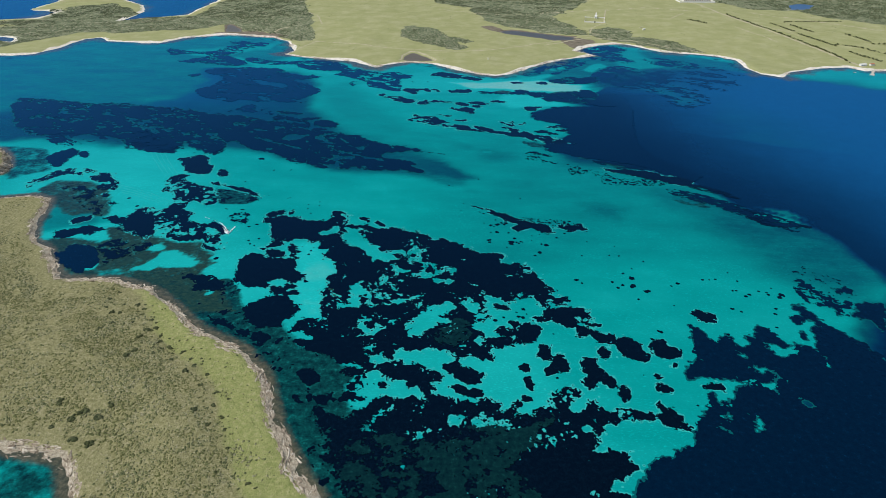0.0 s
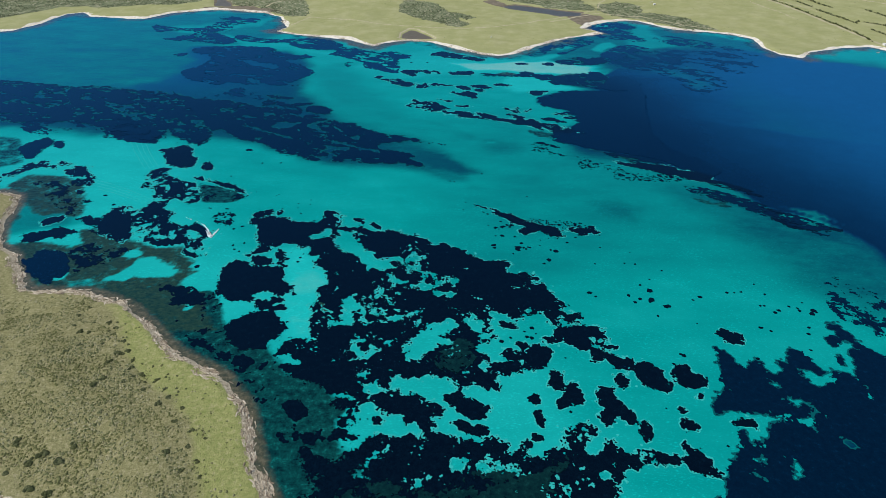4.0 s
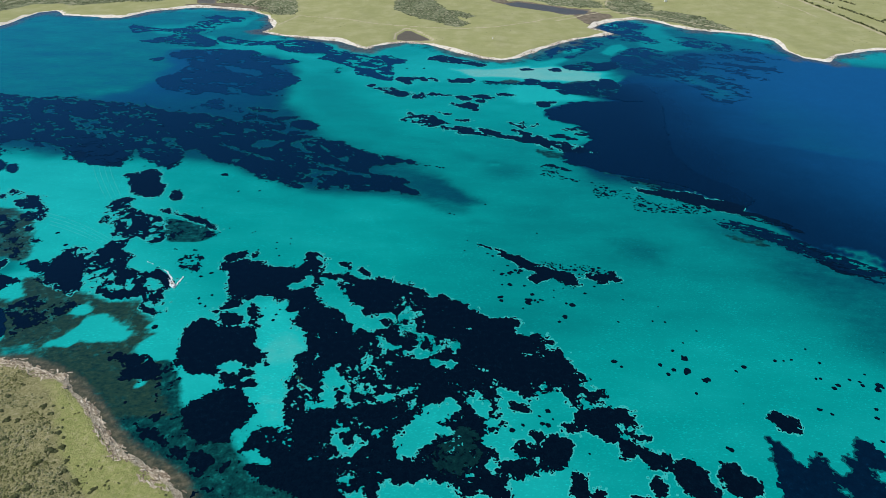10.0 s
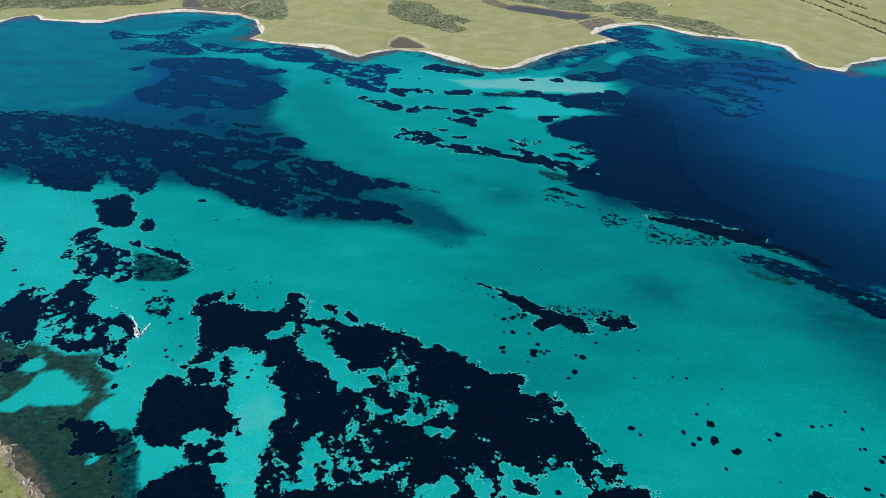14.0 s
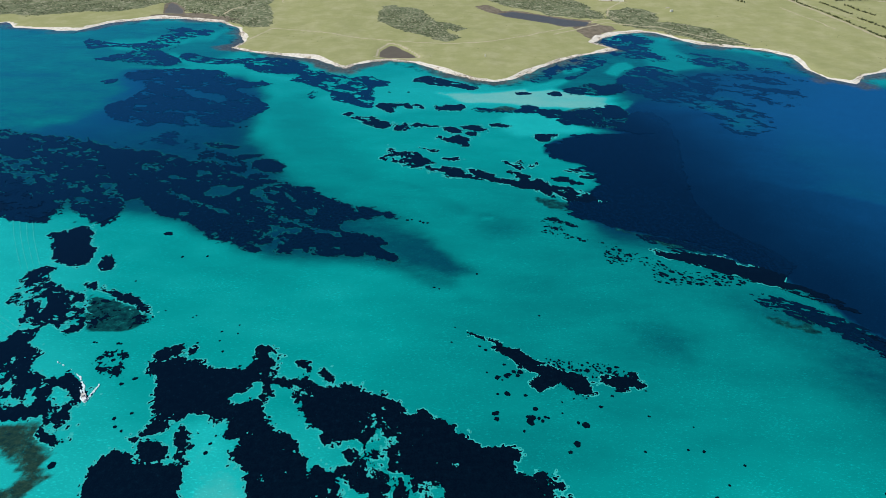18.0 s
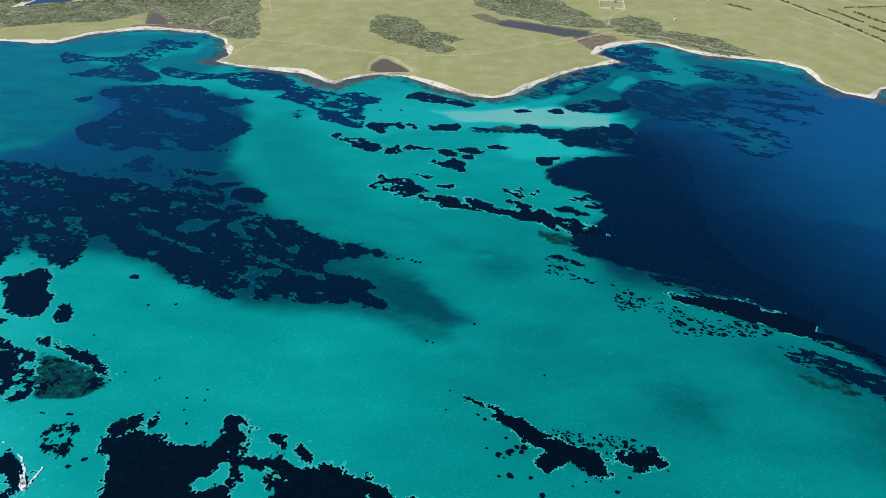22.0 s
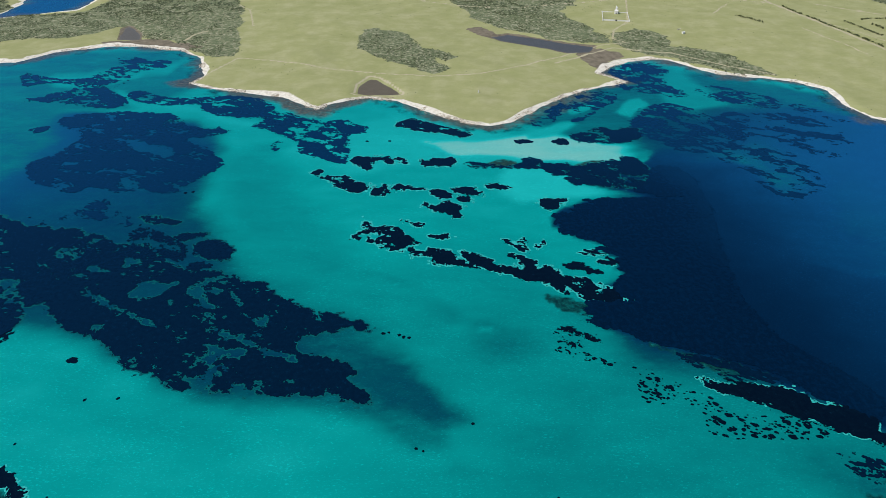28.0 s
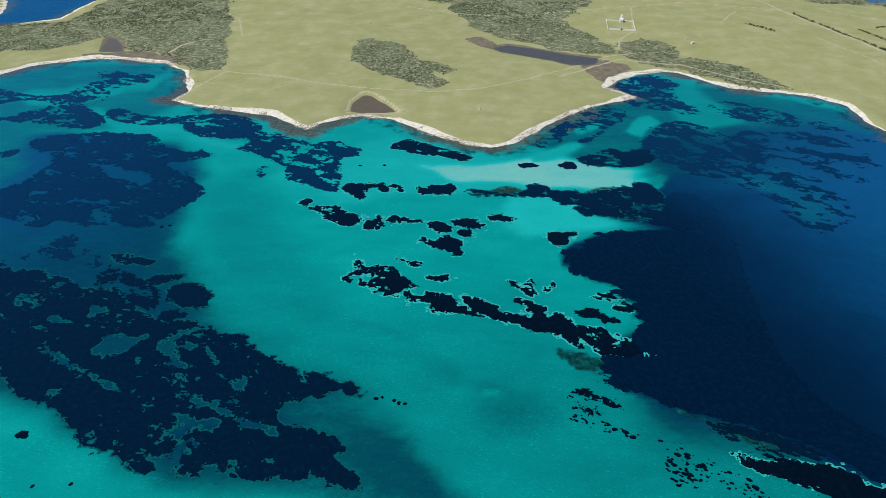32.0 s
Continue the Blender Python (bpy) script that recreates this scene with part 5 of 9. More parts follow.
# bay lump
seagrass_bed("rounded dark lump of seagrass on bright sand",
    [[(71.4, 367.6), (74.6, 372.3), (79.7, 371.7), (81.7, 365.1), (80.7, 358.6), (76.3, 354.1), (71.1, 355.3), (70, 359.8)]],
    [], cuts=1, tuft=3, ragged=2.3, step=0.6)
# bay lump
seagrass_bed("rounded dark lump of seagrass on bright sand",
    [[(79.9, 358.6), (84.7, 362.5), (89.5, 361.2), (91.1, 353.5), (89.7, 343.1), (85.4, 341.2), (79.1, 340), (73.8, 336.4), (71.6, 344.2), (72.9, 347.2), (78.4, 348.5)]],
    [], cuts=1, tuft=3, ragged=2.3, step=0.6)
# bay lump
seagrass_bed("rounded dark lump of seagrass on bright sand",
    [[(56.6, 348.4), (61.1, 351.5), (64.7, 347.2), (63.3, 342.9), (58.3, 341.7)]],
    [], cuts=1, tuft=3, ragged=1.9, step=0.6)
# bay lump
seagrass_bed("rounded dark lump of seagrass on bright sand",
    [[(56, 335.8), (60.2, 336.9), (61.9, 331.1), (62.9, 326.6), (59.3, 322.6), (57.7, 329.4)]],
    [], cuts=1, tuft=3, ragged=1.9, step=0.6)
# bay lump
seagrass_bed("rounded dark lump of seagrass on bright sand",
    [[(54.4, 317.1), (56.6, 319.8), (58.4, 315.5), (58.3, 311.2), (54.2, 311.7)]],
    [], cuts=1, tuft=3, ragged=1.9, step=0.6)
# bay lump
seagrass_bed("rounded dark lump of seagrass on bright sand",
    [[(46.2, 312.2), (51.8, 311.1), (50.2, 306.9), (46.8, 306.4)]],
    [], cuts=1, tuft=3, ragged=1.9, step=0.6)
# bay lump
seagrass_bed("rounded dark lump of seagrass on bright sand",
    [[(101.1, 353.6), (107, 358.1), (111.3, 354.9), (111, 347.4), (114, 342.6), (117.1, 338.4), (120.7, 336.7), (122.3, 329.7), (120.8, 325.1), (116.1, 325.1), (113.9, 329.6), (110.1, 333.7), (106.6, 326.8), (104.2, 321.2), (101.9, 322.8), (98.4, 325), (99.1, 332.5), (104.7, 336.6), (101.3, 340.1), (99.3, 344.3), (104.6, 346.2), (100.3, 349.2)]],
    [], cuts=1, tuft=3, ragged=2.3, step=0.6)
# bay lump
seagrass_bed("rounded dark lump of seagrass on bright sand",
    [[(121.7, 324), (126.3, 326.9), (129.2, 322.9), (126.6, 315.8), (123.3, 310.4), (121.8, 312), (123.4, 318.5)]],
    [], cuts=1, tuft=3, ragged=2.3, step=0.6)
# bay lump
seagrass_bed("rounded dark lump of seagrass on bright sand",
    [[(159.1, 372.1), (163.1, 378.2), (168.3, 378.3), (172, 372.2), (176.3, 365.5), (175.9, 360.3), (171.1, 355.8), (162.7, 355.8), (156.9, 360.2)]],
    [], cuts=1, tuft=3, ragged=2.7, step=0.6)
# bay lump
seagrass_bed("rounded dark lump of seagrass on bright sand",
    [[(133.2, 376.7), (137.9, 381.6), (144.1, 380.2), (148.4, 372), (150.8, 365.4), (153.9, 358.3), (151.7, 353.8), (145.5, 353.8), (138, 356.9), (132.9, 361.4), (131.5, 367.9)]],
    [], cuts=1, tuft=3, ragged=2.7, step=0.6)
# bay lump
seagrass_bed("rounded dark lump of seagrass on bright sand",
    [[(116.3, 366.5), (120.5, 371.9), (125.9, 371.3), (127, 363.3), (123.7, 358.1), (118.4, 356.8), (116, 361.3)]],
    [], cuts=1, tuft=3, ragged=2.7, step=0.6)
# bay lump
seagrass_bed("rounded dark lump of seagrass on bright sand",
    [[(203.1, 413.6), (209.8, 418.4), (214.2, 413.7), (220.1, 412.2), (220.5, 406), (214.9, 400.7), (210.5, 403.7), (206.2, 408.2)]],
    [], cuts=1, tuft=3, ragged=2.7, step=0.6)
# bay lump
seagrass_bed("rounded dark lump of seagrass on bright sand",
    [[(181.3, 328.8), (186.1, 328.8), (192.1, 331.2), (196.4, 330), (197.8, 325.5), (192.8, 322.7), (187.4, 324.9), (183.1, 326)]],
    [], cuts=1, tuft=3, ragged=2.3, step=0.6)
# bay lump
seagrass_bed("rounded dark lump of seagrass on bright sand",
    [[(148.5, 328.7), (153.8, 330.4), (157.3, 325.3), (159.2, 322.5), (152.2, 321.4), (148.3, 324.1)]],
    [], cuts=1, tuft=3, ragged=2.3, step=0.6)
# bay lump
seagrass_bed("rounded dark lump of seagrass on bright sand",
    [[(150.8, 339.2), (154.5, 341), (155.3, 335.6), (151, 334.4)]],
    [], cuts=1, tuft=3, ragged=1.9, step=0.6)
# bay lump
seagrass_bed("rounded dark lump of seagrass on bright sand",
    [[(166.8, 350.2), (169.8, 352.1), (170.3, 347.1), (166.8, 346.5)]],
    [], cuts=1, tuft=3, ragged=1.9, step=0.6)
# bay lump
seagrass_bed("rounded dark lump of seagrass on bright sand",
    [[(143.1, 310.5), (146.5, 311.6), (149.6, 306.8), (154.3, 303.8), (156, 297.7), (157.7, 291.7), (161.5, 288.8), (157.9, 286.9), (153.3, 289.3), (147.6, 288.7), (143.1, 291.6), (142.7, 296.6), (137, 296.1), (132.2, 298.6), (125.5, 298.5), (126.8, 303.6), (133.3, 302.6), (137.1, 300.1), (143.5, 301.7)]],
    [], cuts=1, tuft=3, ragged=2.7, step=0.6)
# south east meadow
seagrass_bed("blue-black bed of seagrass in deeper water",
    [[(193.4, 399.9), (202.9, 392.6), (203.8, 382.6), (206.6, 378.5), (214.4, 382), (221, 384.1), (221.3, 377.2), (222, 370.4), (225.7, 369.1), (232, 371.8), (236.2, 378.6), (232.8, 384.2), (236.8, 386.3), (240.1, 380.7), (248.5, 395), (253.7, 396.5), (256.8, 391.4), (258.4, 384.3), (262, 380.8), (262.4, 372.6), (260, 369.3), (255.1, 372.6), (250.7, 375.3), (247.3, 377.3), (245.8, 369.2), (246.8, 362), (251.9, 359.4), (258.8, 360.8), (264.8, 366), (268.3, 374), (273, 374), (277.2, 372), (280.5, 366.1), (279.9, 360.9), (280.7, 354.5), (280.1, 347), (282.9, 357), (283.5, 366.1), (283.9, 376.8), (290.4, 381), (291.3, 389.5), (291.4, 393.1), (298.7, 396.8), (298, 404.2), (294.2, 410.3)] + [(290.8, 422), (297.5, 426.1), (299, 419.7), (302.3, 412.6), (304, 402.7), (309.1, 395.3), (311.9, 388.1), (314.5, 381.1), (322.2, 375.7), (326.1, 367.6), (325.8, 354.7), (316.5, 319.4), (245.4, 208.4), (102.4, 207.9), (107.5, 235.5), (122.1, 256.3), (129, 262.7), (136.6, 264.9), (142.9, 268.4), (150.9, 271.5), (157.8, 276.1), (162, 283.1), (166.4, 290.3), (170.9, 297.7), (175.7, 303.8), (180.5, 310.7), (180.1, 319.8), (184.9, 320.4), (185.6, 317.1), (183, 313.3), (187, 310.7), (192.7, 310.7), (199.6, 313.4), (204.5, 318.9), (201.4, 322.7), (208.4, 325.5), (216.3, 330.1), (220.3, 334.8), (212.3, 334.7), (204.7, 335.9), (199.2, 337), (193.3, 337.6), (187.7, 338.7), (180.2, 334.6), (173, 336.9)] + [(173.4, 341.7), (181.8, 350.9), (188.2, 357.2), (189.1, 365.6), (191, 373.6), (195.5, 384), (195.7, 391.1)]],
    [[(228, 348), (234.2, 348), (239, 345), (242.6, 351.2), (239.6, 342), (241.4, 337.2), (243.5, 333.1), (238.3, 334.9), (232.8, 327.4), (232.8, 319), (229, 319), (225.6, 324.5), (223.5, 328.4), (227.4, 330.2), (234.9, 336), (238.4, 342), (233.5, 342), (227.3, 338.9)],
     [(240.6, 319), (245.9, 318), (249, 312.6), (248.1, 307.3), (244.1, 308.3), (241.8, 313.6)],
     [(207, 304), (208.5, 298.9), (209.5, 292.9), (206.3, 285.6), (202, 284.2), (203, 290.4)],
     [(186.4, 301.3), (190.3, 301.9), (190.2, 297.8), (186.5, 296.8)],
     [(176.4, 292.8), (180.6, 289.4), (185.4, 283.2), (180.9, 285.5)],
     [(216.1, 369.7), (223.3, 366.4), (225.9, 357.4), (221.4, 361.9)]], cuts=1, tuft=4, ragged=2.9, step=0.8, material=SEAGRASS_DEEP)
# east bits
seagrass_bed("blue-black bed of seagrass in deeper water",
    [[(283, 407.9), (289.6, 410.2), (292.3, 406.4), (288.1, 402.6), (282.1, 403.3)]],
    [], cuts=1, tuft=3, ragged=2.5, step=0.7, material=SEAGRASS_DEEP)
# east bits
seagrass_bed("blue-black bed of seagrass in deeper water",
    [[(278.3, 386.5), (283, 388), (281.7, 380.9), (277, 380.2)]],
    [], cuts=1, tuft=3, ragged=2.5, step=0.7, material=SEAGRASS_DEEP)
# east bits
seagrass_bed("blue-black bed of seagrass in deeper water",
    [[(323.3, 430.3), (327.3, 426.3), (330.3, 419.9), (325.1, 412), (320.4, 413.5), (326.6, 419.8), (322.6, 424.6)]],
    [], cuts=1, tuft=3, ragged=2.9, step=0.8, material=SEAGRASS_DEEP)
# east bits
seagrass_bed("blue-black bed of seagrass in deeper water",
    [[(333.4, 412), (339.4, 409), (345, 402.9), (346.4, 394.1), (349.1, 392.7), (369.9, 426.5), (359, 426.5), (351.5, 429.7), (342.5, 426.4), (342.5, 418.3)]],
    [], cuts=1, tuft=3.4, ragged=2.9, step=0.8, material=SEAGRASS_DEEP)
# west patch
seagrass_bed("dark seagrass patch beside a bright sand lane",
    [[(-188.3, 492.2), (-187, 499.1), (-183.8, 502.7), (-180.9, 507.8), (-172.7, 502.8), (-165.1, 499.3), (-156, 497.9), (-147.1, 497.3), (-140.2, 495.9), (-134.5, 490.4), (-135.6, 482.3), (-133.5, 477.1), (-128.7, 474.5), (-123.3, 469.4), (-124, 463.1), (-129.7, 461.2), (-135.3, 458.7), (-140.5, 463), (-147, 464.2), (-151.2, 461.7), (-155.2, 456.8), (-151.9, 452.6), (-155.5, 450.8), (-161.1, 449.6), (-167.1, 449.6), (-173.9, 451.9), (-181.6, 456.7), (-184.9, 464), (-185.3, 475.5)]],
    [], cuts=1, tuft=3.6, ragged=3.4, step=0.6)
# west patch low
seagrass_bed("dark bed of seagrass under clear shallow water",
    [[(-160.4, 428.1), (-155.5, 430.8), (-150.5, 433.6), (-145.4, 436.4), (-139.2, 435.3), (-132.9, 438.2), (-129.5, 431), (-125.1, 425.5), (-121.2, 421.8), (-118.4, 416.6), (-122.2, 413.5), (-122.5, 407.4), (-123.9, 402.4), (-126.2, 400), (-126.7, 395.2), (-129.7, 392.8), (-138.6, 392.8), (-150.1, 395.1), (-157.8, 402.3), (-162.2, 412.3), (-164.5, 422.7)]],
    [], cuts=1, tuft=3.6, ragged=2.8, step=0.6)
# west group
seagrass_bed("dark bed of seagrass under clear shallow water",
    [[(-154.3, 453.8), (-145.1, 449.7), (-140.2, 450.9), (-138.6, 448), (-134.1, 453.9), (-130, 453.9), (-129, 449.8), (-134.3, 446.8), (-137.6, 443.9), (-133.1, 442.2), (-127.9, 445.1), (-123.4, 439.4), (-128.2, 438.2), (-136.7, 440.4), (-142, 438.1), (-147.5, 443.8)]],
    [], cuts=1, tuft=3, ragged=2.7, step=0.6)
# west arm
seagrass_bed("dark bed of seagrass under clear shallow water",
    [[(-169.2, 513.7), (-163.1, 516), (-155.5, 513.1), (-149.4, 510.2), (-148.1, 501.5), (-154.2, 499.4), (-163.5, 501.4), (-168.2, 507.1)]],
    [], cuts=1, tuft=3, ragged=2.7, step=0.6)
# west arm
seagrass_bed("dark bed of seagrass under clear shallow water",
    [[(-149.5, 525.2), (-145.3, 526.8), (-141.7, 519.2), (-140, 510.2), (-139.6, 503), (-135.3, 499.5), (-139.3, 498), (-145.8, 510.2)]],
    [], cuts=1, tuft=3, ragged=2.7, step=0.6)
# west row
seagrass_bed("dark bed of seagrass under clear shallow water",
    [[(-187.9, 588.8), (-182.6, 593.5), (-178.5, 597.4), (-171.1, 596.5), (-169.9, 588), (-174.7, 587), (-178.8, 583.2), (-184.8, 583.2)]],
    [], cuts=1, tuft=3, ragged=2.8, step=0.6)
# west row
seagrass_bed("dark bed of seagrass under clear shallow water",
    [[(-165.2, 593.7), (-161, 597.6), (-158.2, 590), (-161.4, 586.2)]],
    [], cuts=1, tuft=3, ragged=2.3, step=0.6)
# boat reef
seagrass_bed("weedy dark reef with pale sand holes",
    [[(-332.8, 578.6), (-329.5, 584), (-327.7, 592.4), (-326.2, 601.7), (-321.5, 605.4), (-313.7, 603.2), (-305.5, 596), (-300.7, 599.6), (-297, 605.4), (-295.1, 610.7), (-296.5, 618.3), (-301.9, 627.7), (-297.5, 630.1), (-302.3, 638.2), (-305.7, 642.3), (-312.9, 640.6), (-320.6, 646.5), (-322.3, 656.8), (-320.2, 659.4), (-326.5, 668.3), (-327.5, 677.4), (-324.6, 685), (-320.8, 689.7), (-314.9, 693.6), (-306.3, 691.7), (-305.9, 685), (-306, 677.5), (-297.2, 671.1), (-287.8, 666.6), (-277.4, 659.5), (-269, 656.9), (-261, 649.2), (-259, 638.3), (-251.7, 626.2), (-250.2, 614.5), (-254.5, 610.7), (-261.3, 610.7), (-269.1, 618.3), (-276.7, 619.9), (-280.1, 614.5), (-276.6, 604.7), (-280.3, 603.3), (-277.8, 596), (-269.7, 594.6), (-265.6, 590.3)] + [(-267.6, 583.4), (-263.3, 573.9), (-255.8, 568.7), (-248.9, 567.4), (-239.7, 565.5), (-237.4, 570), (-232.2, 567.4), (-224.6, 559.1), (-218, 552.9), (-215.2, 557.2), (-213.8, 547.4), (-216.4, 543.8), (-221.2, 540.8), (-218.8, 532.1), (-212.3, 523.7), (-211.3, 516.6), (-215.4, 512.9), (-221.1, 512.9), (-228.4, 516.7), (-232.4, 523.7), (-230.9, 529.3), (-236.9, 535.6), (-241.7, 533.3), (-247.1, 532.1), (-254.4, 531), (-262.2, 531), (-269.6, 537.9), (-276.2, 539.1), (-284.6, 543.8), (-293.9, 549.8), (-299.9, 549.8), (-308.4, 554.1), (-316.3, 557.2), (-321.5, 559.1), (-343.8, 568.6), (-358.3, 578.6), (-351.9, 582)]],
    [[(-296.5, 554.7), (-297, 561), (-294.5, 564.1), (-291, 565.4), (-287.3, 559.1), (-287.1, 554.7), (-281.1, 548.6), (-287.2, 548.6), (-292.6, 549.8)],
     [(-300.1, 573.3), (-294.5, 574.6), (-288.2, 571.3), (-293.4, 570)],
     [(-275.4, 559.1), (-273.6, 562.2), (-271.3, 568.7), (-269.5, 562.2), (-267.9, 554.7), (-272.6, 555.9)],
     [(-256.2, 549.8), (-253.5, 552.9), (-246.4, 549.8), (-247.9, 545), (-247.7, 542), (-253.4, 545.6)],
     [(-263.6, 546.8), (-262.6, 550.4), (-258.2, 548), (-260.1, 544.4)],
     [(-265.2, 540.2), (-263.2, 542.6), (-258.5, 540.2), (-261.7, 537.9)],
     [(-302.7, 649.1), (-297.3, 655.1), (-291.2, 649.1), (-285.1, 640.7), (-290.4, 639.9), (-294.8, 646.5)],
     [(-243.2, 557.2), (-240.9, 560.4), (-234.6, 560.4), (-228.2, 552.9), (-225.8, 545), (-229.2, 540.8), (-235.7, 543.8)],
     [(-230.8, 523.7), (-229.4, 527.6), (-223.1, 526.5), (-219.3, 522.1), (-222.3, 518.3), (-227.3, 521)],
     [(-263.9, 627.7), (-263.9, 634.2), (-259, 629.3), (-258.3, 623)]], cuts=1, tuft=3.4, ragged=2.8, specks=0.2, step=0.7)
# boat reef tip
seagrass_bed("dark bed of seagrass under clear shallow water",
    [[(-331.2, 559.9), (-329.2, 572), (-329.5, 589.9), (-324, 602.1), (-316.9, 602.1), (-299.7, 577.5), (-290.1, 542.8), (-291, 533.5), (-302.7, 542.7), (-313.8, 550.2), (-322.3, 552.1)]],
    [], cuts=1, tuft=3.2, ragged=3.4, specks=0.18, step=0.7)
# upper reef arc
seagrass_bed("dark bed of seagrass under clear shallow water",
    [[(-274.5, 670.2), (-265.3, 672.1), (-255.4, 668.5), (-244.2, 662.2), (-232.2, 656.1), (-221.7, 651), (-212.5, 640.9), (-201.5, 628.7), (-209.8, 632.7), (-219.7, 640.8), (-228.6, 645.8), (-237.6, 650.9), (-246.5, 655.2), (-256.5, 662.2), (-264.5, 664)]],
    [], cuts=1, tuft=3, ragged=2.8, specks=0.18, step=0.7)
# upper reef bits
seagrass_bed("dark bed of seagrass under clear shallow water",
    [[(-259.5, 646.6), (-244.2, 649.2), (-227.4, 642.5), (-206.4, 629.4), (-209.1, 616.9), (-216.1, 610.8), (-235.1, 613), (-250.6, 624.6)]],
    [], cuts=1, tuft=3.4, ragged=3.4, patchy=0.66, step=0.7)
# reef bits
seagrass_bed("dark bed of seagrass under clear shallow water",
    [[(-225.3, 585.5), (-219.8, 590.4), (-214, 592.5), (-206.2, 589), (-205.9, 582.1), (-203.3, 568.7), (-204.2, 565.5), (-212.9, 568.7), (-219.7, 575.3)]],
    [], cuts=1, tuft=3, ragged=3.4, patchy=0.5, step=0.7)
# knoll
seagrass_bed("round dark seagrass knoll beside a sandy shoal",
    [[(-338.1, 745.1), (-328.2, 745.3), (-322.8, 748.5), (-315.8, 756.8), (-306, 753.6), (-297, 740.9), (-295.2, 729.9), (-285.1, 719.4), (-281.4, 704.6), (-283.7, 693.1), (-293, 693), (-302.1, 695.7), (-311, 702.8), (-321.5, 718.9), (-329.9, 732.6)]],
    [], cuts=1, tuft=3.6, ragged=3.4, step=0.8)
# knoll small
seagrass_bed("dark bed of seagrass under clear shallow water",
    [[(-275.1, 704.7), (-270.3, 709.2), (-261.2, 700.5), (-258.9, 689.2), (-266, 686.3), (-272.9, 696.1)]],
    [], cuts=1, tuft=3, ragged=2.7, step=0.8)
# bank arc
seagrass_bed("dark bed of seagrass under clear shallow water",
    [[(-469, 702.3), (-460.5, 709.7), (-449.5, 712.8), (-434.6, 708.6), (-418.1, 698.6), (-409.3, 695.8), (-401.4, 698.8), (-394.5, 684.7), (-383.2, 673.9), (-378.6, 658.1), (-373.6, 645.4), (-387.5, 658), (-392.2, 671.1), (-403, 671), (-415.4, 677.6), (-430.6, 691.3), (-441, 691.2), (-454.9, 693.8), (-463.2, 686.7), (-468.3, 674.3), (-471, 663.5), (-478.9, 656.9), (-486.9, 670), (-478.9, 676.8), (-474.8, 690.8)]],
    [], cuts=1, tuft=3.6, ragged=3.4, specks=0.23, step=0.8)
# bank bits
seagrass_bed("dark bed of seagrass under clear shallow water",
    [[(-401.1, 657.8), (-398, 667), (-386.9, 658), (-384.8, 649), (-393, 648.9)]],
    [], cuts=1, tuft=3, ragged=3.4, patchy=0.4, step=0.8)
# bank bits
seagrass_bed("dark bed of seagrass under clear shallow water",
    [[(-384.4, 636.5), (-380.5, 640.3), (-373.4, 634.2), (-375.6, 628.1)]],
    [], cuts=1, tuft=3, ragged=2.8, step=0.8)
# bank bits
seagrass_bed("dark bed of seagrass under clear shallow water",
    [[(-407, 638.8), (-404.8, 651.3), (-396.5, 648.9), (-392.3, 632.8), (-397.8, 629.1)]],
    [], cuts=1, tuft=3, ragged=3.4, patchy=0.5, step=0.8)
# bank bits
seagrass_bed("dark bed of seagrass under clear shallow water",
    [[(-369.8, 619.9), (-361.4, 617.7), (-355.2, 609.6), (-361.3, 608.4)]],
    [], cuts=1, tuft=3, ragged=3.4, patchy=0.5, step=0.8)
# cove strip
seagrass_bed("dark bed of seagrass under clear shallow water",
    [[(-387, 571.4), (-384.6, 576.6), (-379.4, 581.9), (-371.4, 582), (-367.1, 576.8), (-371.2, 571.6), (-376.4, 566.4), (-382.6, 566.4)]],
    [], cuts=1, tuft=3.2, ragged=2.8, step=0.8)
# cove strip
seagrass_bed("dark bed of seagrass under clear shallow water",
    [[(-388.3, 541.9), (-386.2, 551.5), (-377.1, 553.5), (-371, 556.5), (-365.9, 561.5), (-358.1, 561.6), (-342.7, 556.8), (-340.2, 551.9), (-349.5, 549.9), (-353.1, 542.2), (-363.2, 546.9), (-369.7, 540.2), (-377.1, 535.5), (-384.6, 537.3)]],
    [], cuts=1, tuft=3.2, ragged=3.4, step=0.8)
# cove basin
seagrass_bed("blue-black bed of seagrass in deeper water",
    [[(-368.7, 508.1), (-360.6, 506.5), (-360.6, 519.4), (-353.3, 523.9), (-341.2, 519.6), (-332.6, 515.3), (-323.6, 502.6), (-318.8, 490.4), (-320.1, 484.1), (-324.1, 478.6), (-324.5, 471), (-329, 471), (-340, 478.5), (-353.6, 490.1), (-362.9, 499.8)]],
    [], cuts=1, tuft=3.6, ragged=2.5, step=0.8, material=SEAGRASS_DEEP)
# cove mottle
seagrass_bed("dark bed of seagrass under clear shallow water",
    [[(-331.4, 519.7), (-327.2, 525.9), (-320.9, 533.3), (-308.8, 528.8), (-296.9, 524.4), (-285.8, 527.2), (-280.3, 520.2), (-288.5, 511.4), (-294.2, 502.9), (-304.1, 498.7), (-308.7, 488.9), (-317.3, 492.1), (-318.9, 502.7), (-328, 511)]],
    [], cuts=1, tuft=3.2, ragged=3.4, patchy=0.36, step=0.7)
